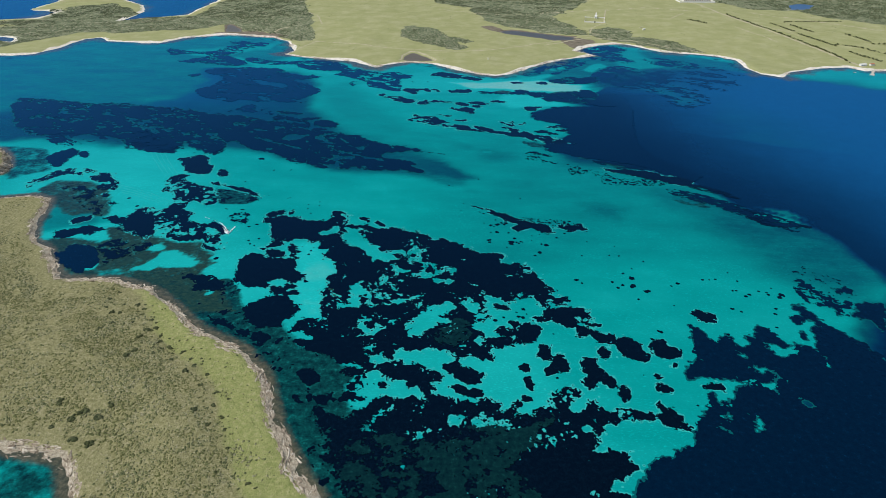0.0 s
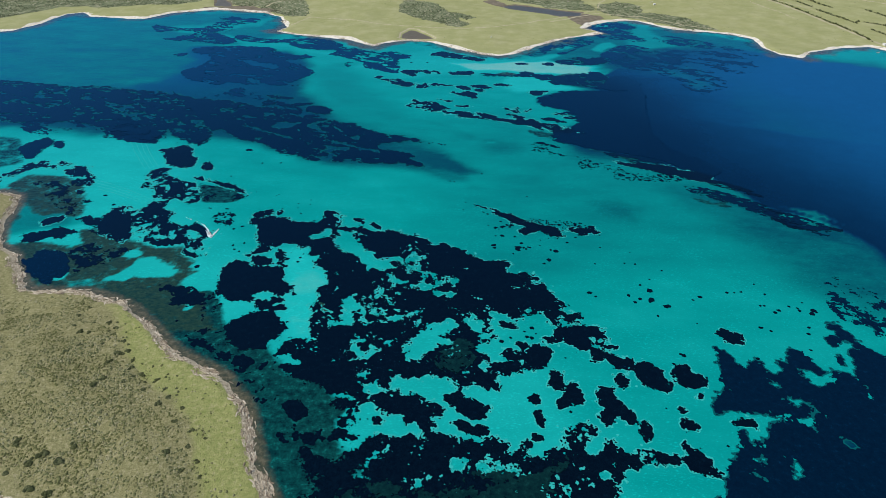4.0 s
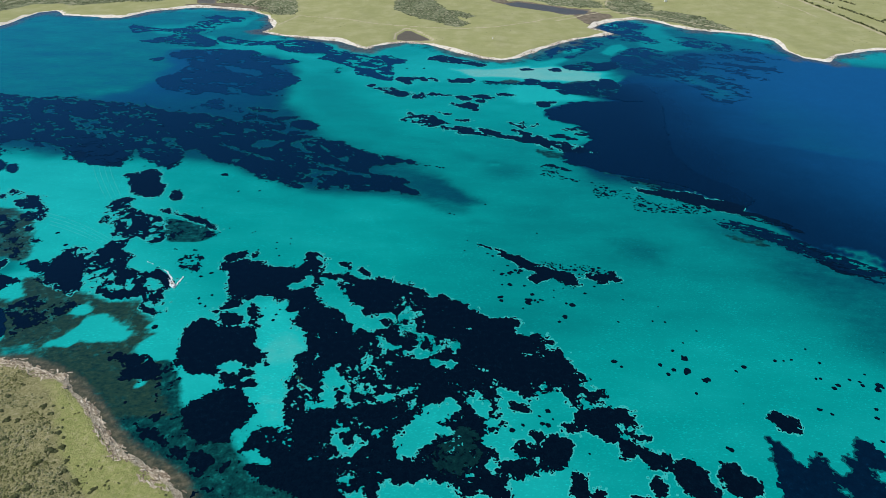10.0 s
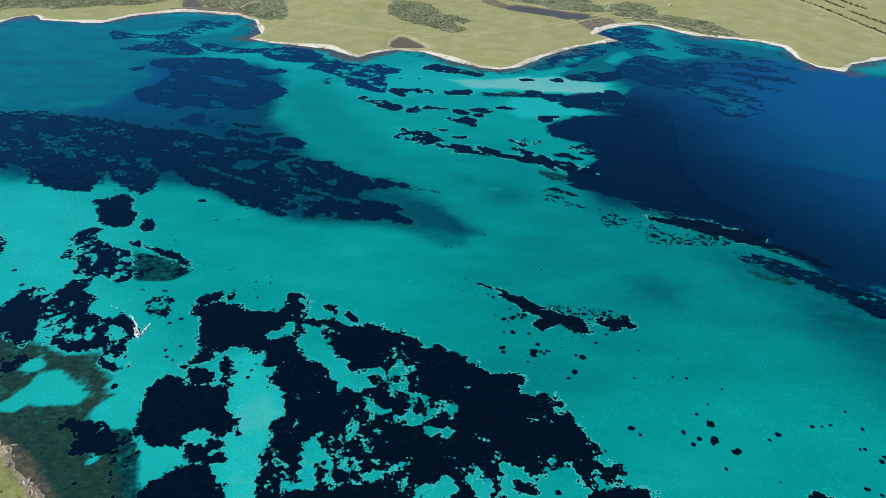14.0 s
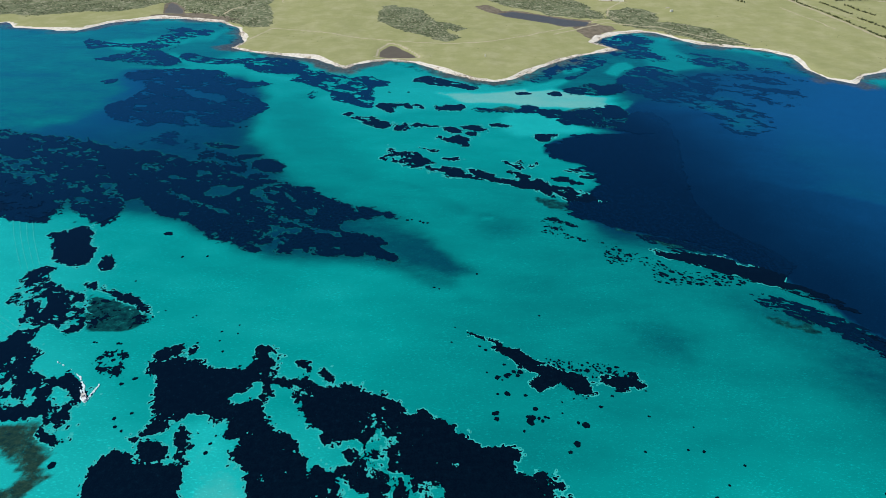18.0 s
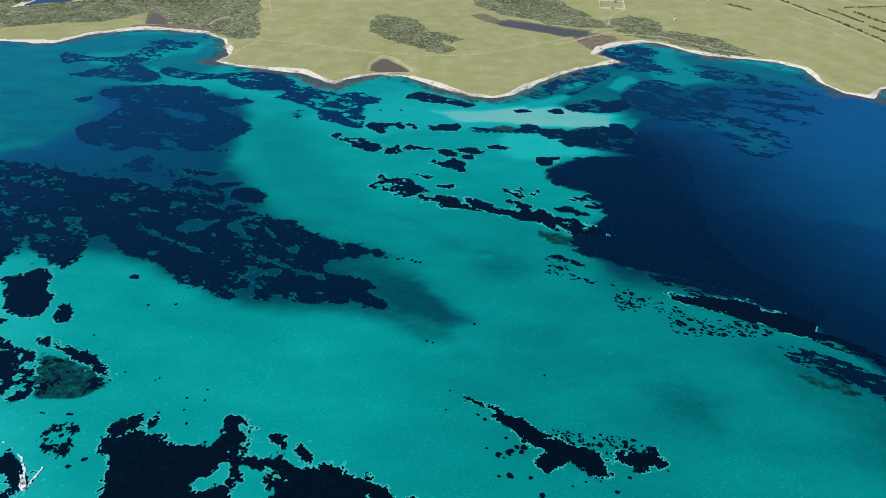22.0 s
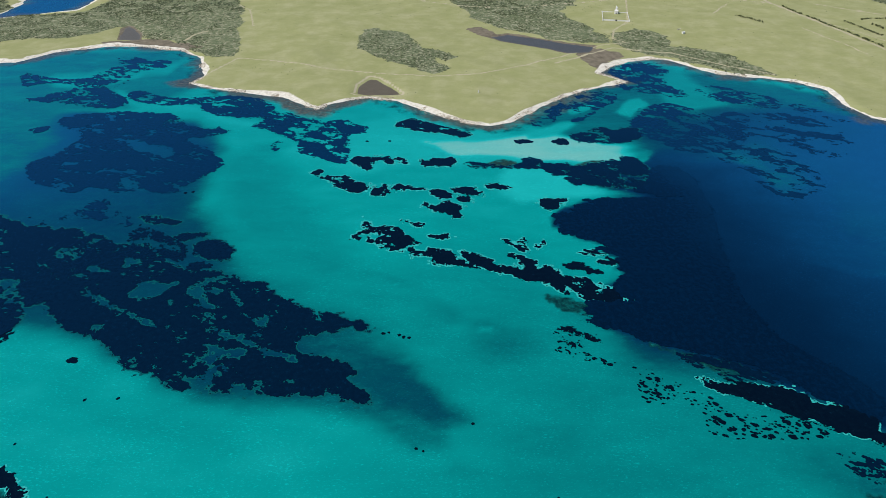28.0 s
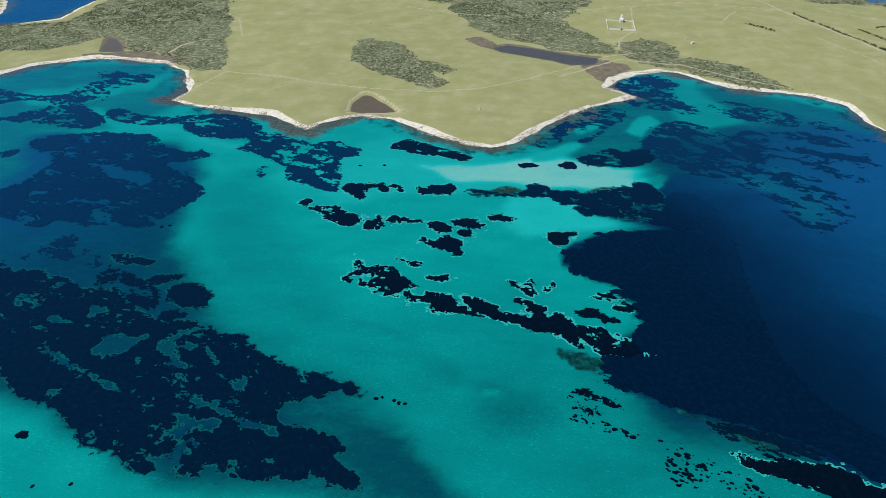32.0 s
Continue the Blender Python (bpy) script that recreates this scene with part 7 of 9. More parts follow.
# lower band
seagrass_bed("long blue-black seagrass bank with hazy sand lanes",
    [[(-363.5, 910), (-351.6, 922.3), (-337, 922), (-325.3, 913.2), (-321.6, 919.9), (-305.9, 916.9), (-287.5, 908.1), (-269.6, 899.5), (-260.7, 889.8), (-245.9, 887.1), (-239.9, 889.2), (-228.8, 884.3), (-222.4, 873.5), (-213.5, 867.4), (-204.1, 860), (-188.5, 852.5), (-179.2, 844.1), (-173.6, 846.6), (-162.7, 846.4), (-152.7, 841.4), (-141.6, 839.7), (-135.1, 831), (-118.2, 830.6), (-111.8, 820.8), (-108, 812.7), (-98.7, 807), (-87.7, 802), (-79.2, 798.8), (-68.3, 792.8), (-56.2, 790.8), (-49.8, 786.7), (-41.5, 782.1), (-33.5, 779.7), (-27.2, 772.5), (-28.8, 768.9), (-36.8, 772.8), (-42.8, 775.6), (-48.1, 771.5), (-53.3, 768), (-60.9, 768.2), (-70.1, 766.9), (-75.1, 763.5), (-80.1, 760.1), (-77.1, 753.6), (-78.1, 748.8)] + [(-68.6, 746.2), (-57.4, 743.5), (-47.9, 738.6), (-40.2, 733.9), (-32.6, 727), (-37.6, 725), (-42.7, 724.2), (-38.6, 718.6), (-31.2, 712.1), (-23.8, 703.9), (-28.5, 700.1), (-36.9, 702.3), (-44.2, 708.4), (-51.2, 710.7), (-57.6, 708.8), (-64, 707.8), (-72.9, 711.3), (-77.3, 708.2), (-83.7, 706.7), (-90.6, 708.5), (-97.6, 709.9), (-102.8, 710.9), (-107, 714.2), (-106.4, 718.4), (-112, 720.6), (-116, 716.5), (-118.2, 712.5), (-123.4, 713.5), (-127.6, 710.8), (-133.2, 712.9), (-138, 712.3), (-141.6, 713.2), (-150.9, 713.4), (-160.6, 719.9), (-169, 728.6), (-182.9, 733.3), (-193.5, 738.1), (-208.6, 752.3), (-220.3, 762.4), (-233.2, 770.3), (-250.3, 778.5), (-264, 786.9), (-271.9, 798.2), (-280.5, 807), (-291.8, 813.3)] + [(-313.3, 822.9)]],
    [[(-301.4, 847.9), (-290.9, 842.2), (-278, 833.4), (-272.3, 834.5), (-262.3, 831.1), (-253.1, 826.4), (-245.4, 815.1), (-227.9, 804.5), (-214.9, 797.2), (-204.3, 790.2), (-191.9, 783.3), (-178.9, 774), (-185, 775.2), (-197.1, 781.9), (-210.1, 790.4), (-225.6, 799.2), (-241, 807.2), (-256.2, 814.1), (-274.1, 825.7), (-289.9, 836.3)],
     [(-308.4, 884.8), (-297.3, 880.7), (-284.6, 872.9), (-281.3, 870.6), (-287.7, 865.7), (-286.7, 855), (-291.5, 851.7), (-304.5, 852), (-316.8, 862.8), (-314.1, 870), (-307.1, 873.4)],
     [(-282, 841.3), (-275.1, 844.5), (-264.4, 844.2), (-262.5, 837.5), (-269.1, 836.4), (-276.5, 834.6)],
     [(-269.8, 851.1), (-269.8, 860.2), (-260.6, 854.4), (-248.1, 850.6), (-248.8, 847.2), (-262.3, 848.9)],
     [(-243.1, 853.9), (-244.1, 871.9), (-240.5, 874), (-234.4, 864.3), (-226.3, 860.5), (-233.6, 857.2), (-238.1, 852.4)],
     [(-222.2, 814.4), (-221.2, 826.8), (-215.4, 833.1), (-204, 836), (-199.4, 829.4), (-189.1, 835.7), (-183.3, 831), (-189.9, 826), (-195, 823), (-194.1, 814.9), (-203.8, 814), (-206.2, 809.8), (-215.3, 812.5)],
     [(-179.4, 825.7), (-171.7, 827.4), (-164.4, 824.1), (-161.3, 814.1), (-166.1, 810), (-173.6, 814.4)],
     [(-167.1, 807), (-156.7, 805.6), (-145.6, 801.8), (-148.9, 799.5), (-159.2, 800.9)],
     [(-156.5, 792.3), (-151.8, 796.2), (-143.1, 786.4), (-151.2, 787.7)],
     [(-144.3, 821.7), (-137.2, 815.3), (-130.8, 806.1), (-127.2, 800.1), (-134.8, 806.2), (-140.5, 812.3)],
     [(-142.7, 828), (-139, 829.8), (-136.4, 824.6), (-139.4, 823.4)],
     [(-129.4, 793.3), (-120.8, 790.3), (-109.3, 782.8), (-102.1, 776.1), (-95.7, 772.8), (-103.6, 774.6), (-112.4, 779.6), (-121.8, 786.4)],
     [(-138.8, 771.9), (-136.1, 775.4), (-131.5, 772.7), (-127.1, 767.4), (-120.3, 765.7), (-109.7, 760.4), (-101.5, 756.7), (-94.4, 749.3), (-81.3, 746.5), (-76.4, 739.4), (-79.8, 738.6), (-84.4, 744.3), (-93.4, 744.5), (-102.1, 743.3), (-107.1, 749.6), (-114, 755.6), (-120.6, 759.7), (-127.1, 763.4), (-132.7, 763.5), (-136.5, 760.1), (-138.4, 767.7)],
     [(-130.7, 750.2), (-124.4, 753.4), (-117.5, 754.7), (-112.6, 749.7), (-114.6, 743.7), (-121.9, 744.3), (-127.9, 746.8)],
     [(-236.4, 780.8), (-231.9, 783.3), (-223, 780.4), (-224.8, 776.2), (-229.5, 774.3)],
     [(-188.4, 810.6), (-182.9, 806.2), (-182.8, 800.4), (-187.5, 804.6)]], cuts=1, tuft=3.8, ragged=3.4, specks=0.17, step=0.8, stretch=1.5, material=SEAGRASS_DEEP)
# upper group
seagrass_bed("blue-black bed of seagrass in deeper water",
    [[(-256, 935.9), (-252.8, 940.4), (-241.8, 937.4), (-229.5, 930.8), (-216.2, 927.8), (-219, 921.7), (-229.4, 923.7), (-236.7, 923.9), (-245.1, 926.7)]],
    [], cuts=1, tuft=3.6, ragged=3.2, specks=0.17, step=0.9, stretch=1.5, material=SEAGRASS_DEEP)
# upper group
seagrass_bed("blue-black bed of seagrass in deeper water",
    [[(-192.8, 885.7), (-186, 893.4), (-174.3, 893.2), (-163.8, 888.9), (-155.6, 881), (-153, 869.6), (-158.6, 862.4), (-167.6, 862.6), (-178.1, 868), (-187.6, 874.2)]],
    [], cuts=1, tuft=3.6, ragged=3.2, step=0.9, stretch=1.5, material=SEAGRASS_DEEP)
# upper group
seagrass_bed("blue-black bed of seagrass in deeper water",
    [[(-213.7, 899.8), (-208.9, 906.2), (-202.5, 908.5), (-194.6, 905.8), (-183.4, 908.1), (-186.1, 901.5), (-194.3, 897.7), (-202.4, 893.8)]],
    [], cuts=1, tuft=3.6, ragged=3.2, specks=0.18, step=0.9, stretch=1.5, material=SEAGRASS_DEEP)
# upper group
seagrass_bed("blue-black bed of seagrass in deeper water",
    [[(-258.9, 907.4), (-252.1, 919.9), (-239, 917), (-225.6, 906.6), (-212.6, 896.5), (-193.8, 881.9), (-193.3, 866.9), (-199.7, 859.9), (-210.3, 871), (-222.2, 878.8), (-238.2, 890.8), (-247.5, 891)]],
    [], cuts=1, tuft=3.6, ragged=3.4, patchy=0.42, step=0.9, stretch=1.5, material=SEAGRASS_DEEP)
# upper group
seagrass_bed("blue-black bed of seagrass in deeper water",
    [[(-188.5, 852.5), (-184.2, 859.5), (-173.6, 860.6), (-165.4, 855.5), (-174.2, 848.7)]],
    [], cuts=1, tuft=3.6, ragged=3.4, patchy=0.42, step=0.9, stretch=1.5, material=SEAGRASS_DEEP)
# upper group
seagrass_bed("blue-grey bed of seagrass in deep water, painted paler with haze",
    [[(-329.2, 935), (-325.4, 942.1), (-320.6, 957.9), (-314.9, 967.5), (-301.5, 972.2), (-284.2, 961.9), (-264.9, 933.4), (-257, 920), (-269.1, 920.3), (-294.6, 934.1), (-309.4, 934.5)]],
    [], cuts=1, tuft=4.5, ragged=3.4, patchy=0.5, step=1.1, stretch=1.7, material=SEAGRASS_BLUE)
# deep edge
seagrass_bed("dark blue seagrass slope falling off into deep water",
    [[(262.8, 1037.7), (302, 1030.6), (293.2, 938.6), (264.1, 827.4), (267, 756.9), (316.8, 700.5), (295.6, 674.9), (284.2, 687.5), (276.5, 696.7), (268.1, 699.8), (265.3, 706.8), (260.3, 710.3), (253.3, 717), (249.3, 722.8), (240.8, 727.6), (235.2, 730.9), (222.3, 734.5), (213.4, 739.5), (203.6, 742.6), (190.5, 747.4), (180.4, 750.6), (170.6, 755.4), (164.8, 761.1), (158.6, 766), (152.1, 770.4), (142.4, 770.7), (139.2, 773.5), (132.4, 777.5), (141.3, 781.6), (134.7, 787.5), (139.2, 794.3), (136, 801.5), (148.6, 802.4), (160.6, 800.8), (176.3, 798), (167.5, 810.5), (163.9, 820.1), (173.1, 829.7), (182, 837.6), (172.5, 843.4), (179, 850.3), (176.5, 857.6), (184.4, 861.1), (195.4, 859.4), (178.6, 865)] + [(170.4, 869), (159.8, 873.1), (165.8, 878.4), (176.5, 882.9), (171.5, 882.2), (160.9, 887.3), (152.7, 893.2), (146.7, 899.2), (139.4, 899.3), (135.6, 904.5), (140.1, 914.8), (133.5, 919.3), (138.3, 923.7), (133.2, 931.1), (136.6, 935.7), (147.2, 937.3), (160, 937), (155.9, 941.9), (159.5, 946.6), (163.9, 954.3), (172.2, 956.1), (182, 952.9), (175.6, 959), (166.9, 963.2), (171.9, 966.2), (181.9, 962.9), (196.3, 966.6), (212.7, 967.3), (233.6, 964.8), (270, 960.8), (273.8, 967.9), (253.8, 968.4), (236.8, 975.1), (224.8, 980.7), (244.1, 988.9)]],
    [[(172.9, 800.5), (179.5, 801.6), (180.4, 797.9), (174.8, 795.7)]], cuts=1, tuft=3.4, ragged=2.9, step=0.9, stretch=3.0, material=SEAGRASS_SLOPE)
# edge streak
seagrass_bed("dark bed of seagrass under clear shallow water",
    [[(157.5, 854.4), (168.4, 861.5), (176.5, 857.6), (181.2, 850.2), (167.8, 850.6)]],
    [], cuts=1, tuft=2.6, ragged=2.8, patchy=0.35, step=0.8, stretch=3)
# edge streak
seagrass_bed("dark bed of seagrass under clear shallow water",
    [[(145, 869.6), (157.5, 873.2), (170.4, 869), (166.7, 863.8), (150.7, 864.2)]],
    [], cuts=1, tuft=2.6, ragged=2.8, patchy=0.35, step=0.8, stretch=3)
# edge streak
seagrass_bed("dark bed of seagrass under clear shallow water",
    [[(129.7, 851.5), (144, 854.8), (151.3, 847.4), (162.8, 840.1), (149.1, 838.4), (137.1, 844.3)]],
    [], cuts=1, tuft=2.6, ragged=3.4, patchy=0.45, step=0.8, stretch=3)
# belt
seagrass_bed("long dark belt of seagrass along the drop-off",
    [[(211.6, 710.8), (217.1, 711.5), (221.7, 710.1), (228.8, 710.4), (235.1, 708.9), (243.7, 708.7), (249.4, 706.4), (253.9, 705.1), (260.2, 704.1), (262, 699.9), (262.4, 695.9), (264.4, 690.8), (271.7, 691.7), (279.3, 690.3), (289.1, 684.7), (297.6, 677.7), (287.9, 663.8), (277.3, 666.9), (268.5, 673.1), (261.7, 678), (254.7, 682.6), (249.2, 684.7), (243.7, 686.7), (238.8, 689.9), (234.6, 694.7), (228, 694.9), (223.3, 699), (220.1, 703.1), (214.3, 705.3), (205.8, 705.6)]],
    [], cuts=1, tuft=3, ragged=2.7, step=0.7, stretch=1.6)
# belt top
seagrass_bed("blue-black bed of seagrass in deeper water",
    [[(189.9, 745.9), (206.1, 739.7), (218.2, 733.7), (228, 731.1), (233.7, 727.7), (239.7, 721.7), (246.3, 717.2), (254.4, 715.6), (237.2, 713.1), (220.8, 715.7), (209.4, 721.7), (200.6, 726.4), (192.6, 733.5)]],
    [], cuts=1, tuft=2.8, ragged=3.4, patchy=0.42, step=0.7, stretch=2.2, material=SEAGRASS_DEEP)
# belt head
seagrass_bed("dark bed of seagrass under clear shallow water",
    [[(198.6, 717.2), (206.5, 715.2), (210.3, 711.7), (216.2, 709.4), (209.2, 705.5), (203.3, 707.7), (199, 709.9)]],
    [], cuts=1, tuft=2.6, ragged=3.4, patchy=0.3, step=0.6)
# scatter a
seagrass_bed("dark bed of seagrass under clear shallow water",
    [[(109, 768.9), (117.5, 772.4), (126, 766.9), (130.5, 761.5), (140, 761.3), (143.5, 756.1), (137.7, 752.7), (127.8, 750.5), (116.7, 750.8), (106.5, 756.1)]],
    [], cuts=1, tuft=2.4, ragged=3.4, patchy=0.55, step=0.6, stretch=1.5)
# scatter b
seagrass_bed("dark bed of seagrass under clear shallow water",
    [[(105.5, 751.1), (119.8, 748.3), (132.5, 739.8), (145.3, 733.4), (140.5, 728.9), (124.4, 736.2), (104.4, 745.3)]],
    [], cuts=1, tuft=2.2, scatter=0.22, step=0.6, stretch=1.6)
# scatter c
seagrass_bed("dark bed of seagrass under clear shallow water",
    [[(154.1, 715.4), (161.7, 717.3), (166.5, 710.8), (180.2, 710.4), (179.5, 704.3), (169.8, 696.5), (158.6, 692.9), (152.2, 699)]],
    [], cuts=1, tuft=2.4, scatter=0.26, step=0.6, stretch=1.6)
# scatter d
seagrass_bed("dark bed of seagrass under clear shallow water",
    [[(151.8, 730.9), (165.4, 728.3), (175.6, 716.9), (186.2, 708.2), (194.7, 703.8), (201.4, 695.6), (206.1, 684), (191.5, 680.7), (178.1, 696.3), (167.2, 712.9), (153.3, 724.1)]],
    [], cuts=1, tuft=2.2, scatter=0.10, step=0.6, stretch=1.6)
# scatter e
seagrass_bed("dark bed of seagrass under clear shallow water",
    [[(191.5, 688.2), (202.1, 689.8), (215.8, 683.7), (232, 683.3), (244.5, 682.2), (252.1, 678.3), (261, 671.6), (256.8, 664.7), (182.4, 666.8)]],
    [], cuts=1, tuft=2.6, scatter=0.22, step=0.6, stretch=1.6)
# mottled ground
seagrass_bed("mottled green weed and stones under clear water",
    [[(-64.2, 270.7), (-47.7, 279.9), (-30.1, 282.3), (-17.3, 275.4), (-4.9, 273.2), (12.9, 282.5), (24.1, 289.7), (35, 289.7), (52.9, 287.4), (64.8, 294.8), (74.4, 297.3), (62.8, 280.3), (50.8, 268.9), (32.5, 255.9), (48.4, 247.8), (56.7, 235.3), (48.1, 217.9), (-44.2, 217.6), (-54.8, 239.5)]],
    [], cuts=1, tuft=3, ragged=3.4, patchy=0.42, step=0.8, material=SEAGRASS_STONY, top=0.30)
# mottled ground
seagrass_bed("mottled green weed and stones under clear water",
    [[(-5.7, 386.4), (1.5, 395.8), (8.8, 403.1), (19.9, 403.1), (23.2, 395.9), (22.6, 384.2), (17, 377.5), (6.5, 370.9), (-2.1, 371.8), (-9.1, 378.7)]],
    [], cuts=1, tuft=3, ragged=3.4, patchy=0.45, step=0.7, material=SEAGRASS_STONY, top=0.30)
# west deep
seagrass_bed("blue-black bed of seagrass in deeper water",
    [[(-714.7, 1007.4), (-613.6, 988.2), (-558.8, 969.2), (-521.2, 979.2), (-468.6, 960.6), (-407.9, 951.8), (-362.2, 925.3), (-319, 900.3), (-288.4, 868.7), (-268.4, 846.4), (-239.3, 811.6), (-269.3, 811.4), (-293.4, 811.3), (-290.4, 779.2), (-303.4, 761.1), (-327.9, 779), (-350.5, 804.3), (-353.7, 785.1), (-362.4, 766.7), (-385, 766.6), (-414, 778.5), (-437, 810.4), (-462.5, 823.8), (-478.7, 830.6), (-517.9, 834.6), (-583.4, 823)]],
    [], cuts=1, tuft=4.5, ragged=3.4, patchy=0.34, step=1.1, stretch=1.8, material=SEAGRASS_DEEP)
# north bit west
seagrass_bed("blue-black bed of seagrass in deeper water",
    [[(-507.9, 747.7), (-504.5, 759.2), (-495.8, 767.7), (-490.3, 776.3), (-475.6, 768), (-475, 748.1), (-476.2, 732.2), (-474.7, 712.5), (-492.9, 727.4)]],
    [], cuts=1, tuft=3.6, ragged=2.4, specks=0.14, step=0.9, material=SEAGRASS_DEEP)
# north bit west
seagrass_bed("blue-black bed of seagrass in deeper water",
    [[(-473.9, 764.6), (-465.6, 768.1), (-456, 754.9), (-456.9, 745.1), (-465.6, 751.5)]],
    [], cuts=1, tuft=3.4, ragged=1.6, step=0.9, material=SEAGRASS_DEEP)
# reef fringe
seagrass_bed("dark bed of seagrass under clear shallow water",
    [[(-443.5, 657.3), (-422, 661.5), (-404.8, 651.3), (-386.4, 626.8), (-358, 603.9), (-358.1, 582.1), (-368.8, 587.3), (-385.5, 603.6), (-418, 632.5)]],
    [], cuts=1, tuft=3, ragged=2, patchy=0.6, step=0.8)
# belt east
seagrass_bed("blue-black bed of seagrass in deeper water",
    [[(253.7, 656.5), (272.4, 653.9), (287.5, 643.7), (303, 635.3), (316, 623.3), (331.1, 607.8), (351.4, 589.6), (370.1, 569), (357.5, 549.9), (339.1, 569), (319.1, 586), (305.4, 602.6), (289.8, 617.7), (272.4, 631.2), (257.7, 641.9)]],
    [], cuts=1, tuft=3, ragged=2, patchy=0.46, step=0.8, stretch=2.4, material=SEAGRASS_DEEP)
# belt east
seagrass_bed("dark bed of seagrass under clear shallow water",
    [[(202.1, 718.9), (227.6, 713.7), (253.6, 696.6), (278, 679.3), (302, 664.6), (323.8, 648), (334.1, 630.5), (318.3, 637), (296.4, 652.2), (272.6, 666.4), (247.9, 681.1), (222.6, 698.5), (199.2, 708.5)]],
    [], cuts=1, tuft=2.6, ragged=1.6, patchy=0.42, step=0.7, stretch=3)
# east bits
seagrass_bed("blue-black bed of seagrass in deeper water",
    [[(317, 484), (333.2, 488), (345.3, 476.5), (351.5, 465.3), (352.7, 444.2), (329, 405.9), (323.2, 418), (311, 424.1), (303.6, 433.8), (305.9, 454.2)]],
    [], cuts=1, tuft=3.4, ragged=2.2, patchy=0.6, step=0.8, stretch=1.3, material=SEAGRASS_DEEP)


# ---- single clumps of seagrass ----
def clump_mesh(k):
    """A round mound of seagrass a metre in radius, with two or three lobes."""
    rng = random.Random(700 + k)
    lob = [(0, 0, 0.72)] + [(rng.uniform(-0.6, 0.6), rng.uniform(-0.5, 0.5), rng.uniform(0.3, 0.5)) for _ in range(rng.randint(1, 4))]
    n = 44
    ring = []
    for i in range(n):
        a = math.tau * i / n
        r = max(max(0, lx * math.cos(a) + ly * math.sin(a) + math.sqrt(max(0, lr * lr - (lx * math.sin(a) - ly * math.cos(a)) ** 2))) for lx, ly, lr in lob)
        ring.append((a, r * (1 + 0.13 * math.sin(5 * a + k) * rng.random() + rng.uniform(-0.07, 0.07))))
    verts = [(0, 0, 0.16)]
    for share, z in ((0.55, 0.15), (0.93, 0.11), (1.0, -0.7)):
        verts += [(r * share * math.cos(a), r * share * math.sin(a), z) for a, r in ring]
    fan = np.array([(0, 1 + i, 1 + (i + 1) % n) for i in range(n)])
    walls = np.array([(1 + q * n + i, 1 + (q + 1) * n + i, 1 + (q + 1) * n + (i + 1) % n, 1 + q * n + (i + 1) % n) for q in range(2) for i in range(n)])
    return mesh_of("seagrass_clump", np.array(verts), [fan, walls], SEAGRASS)


CLUMP_MESHES = [clump_mesh(k) for k in range(10)]
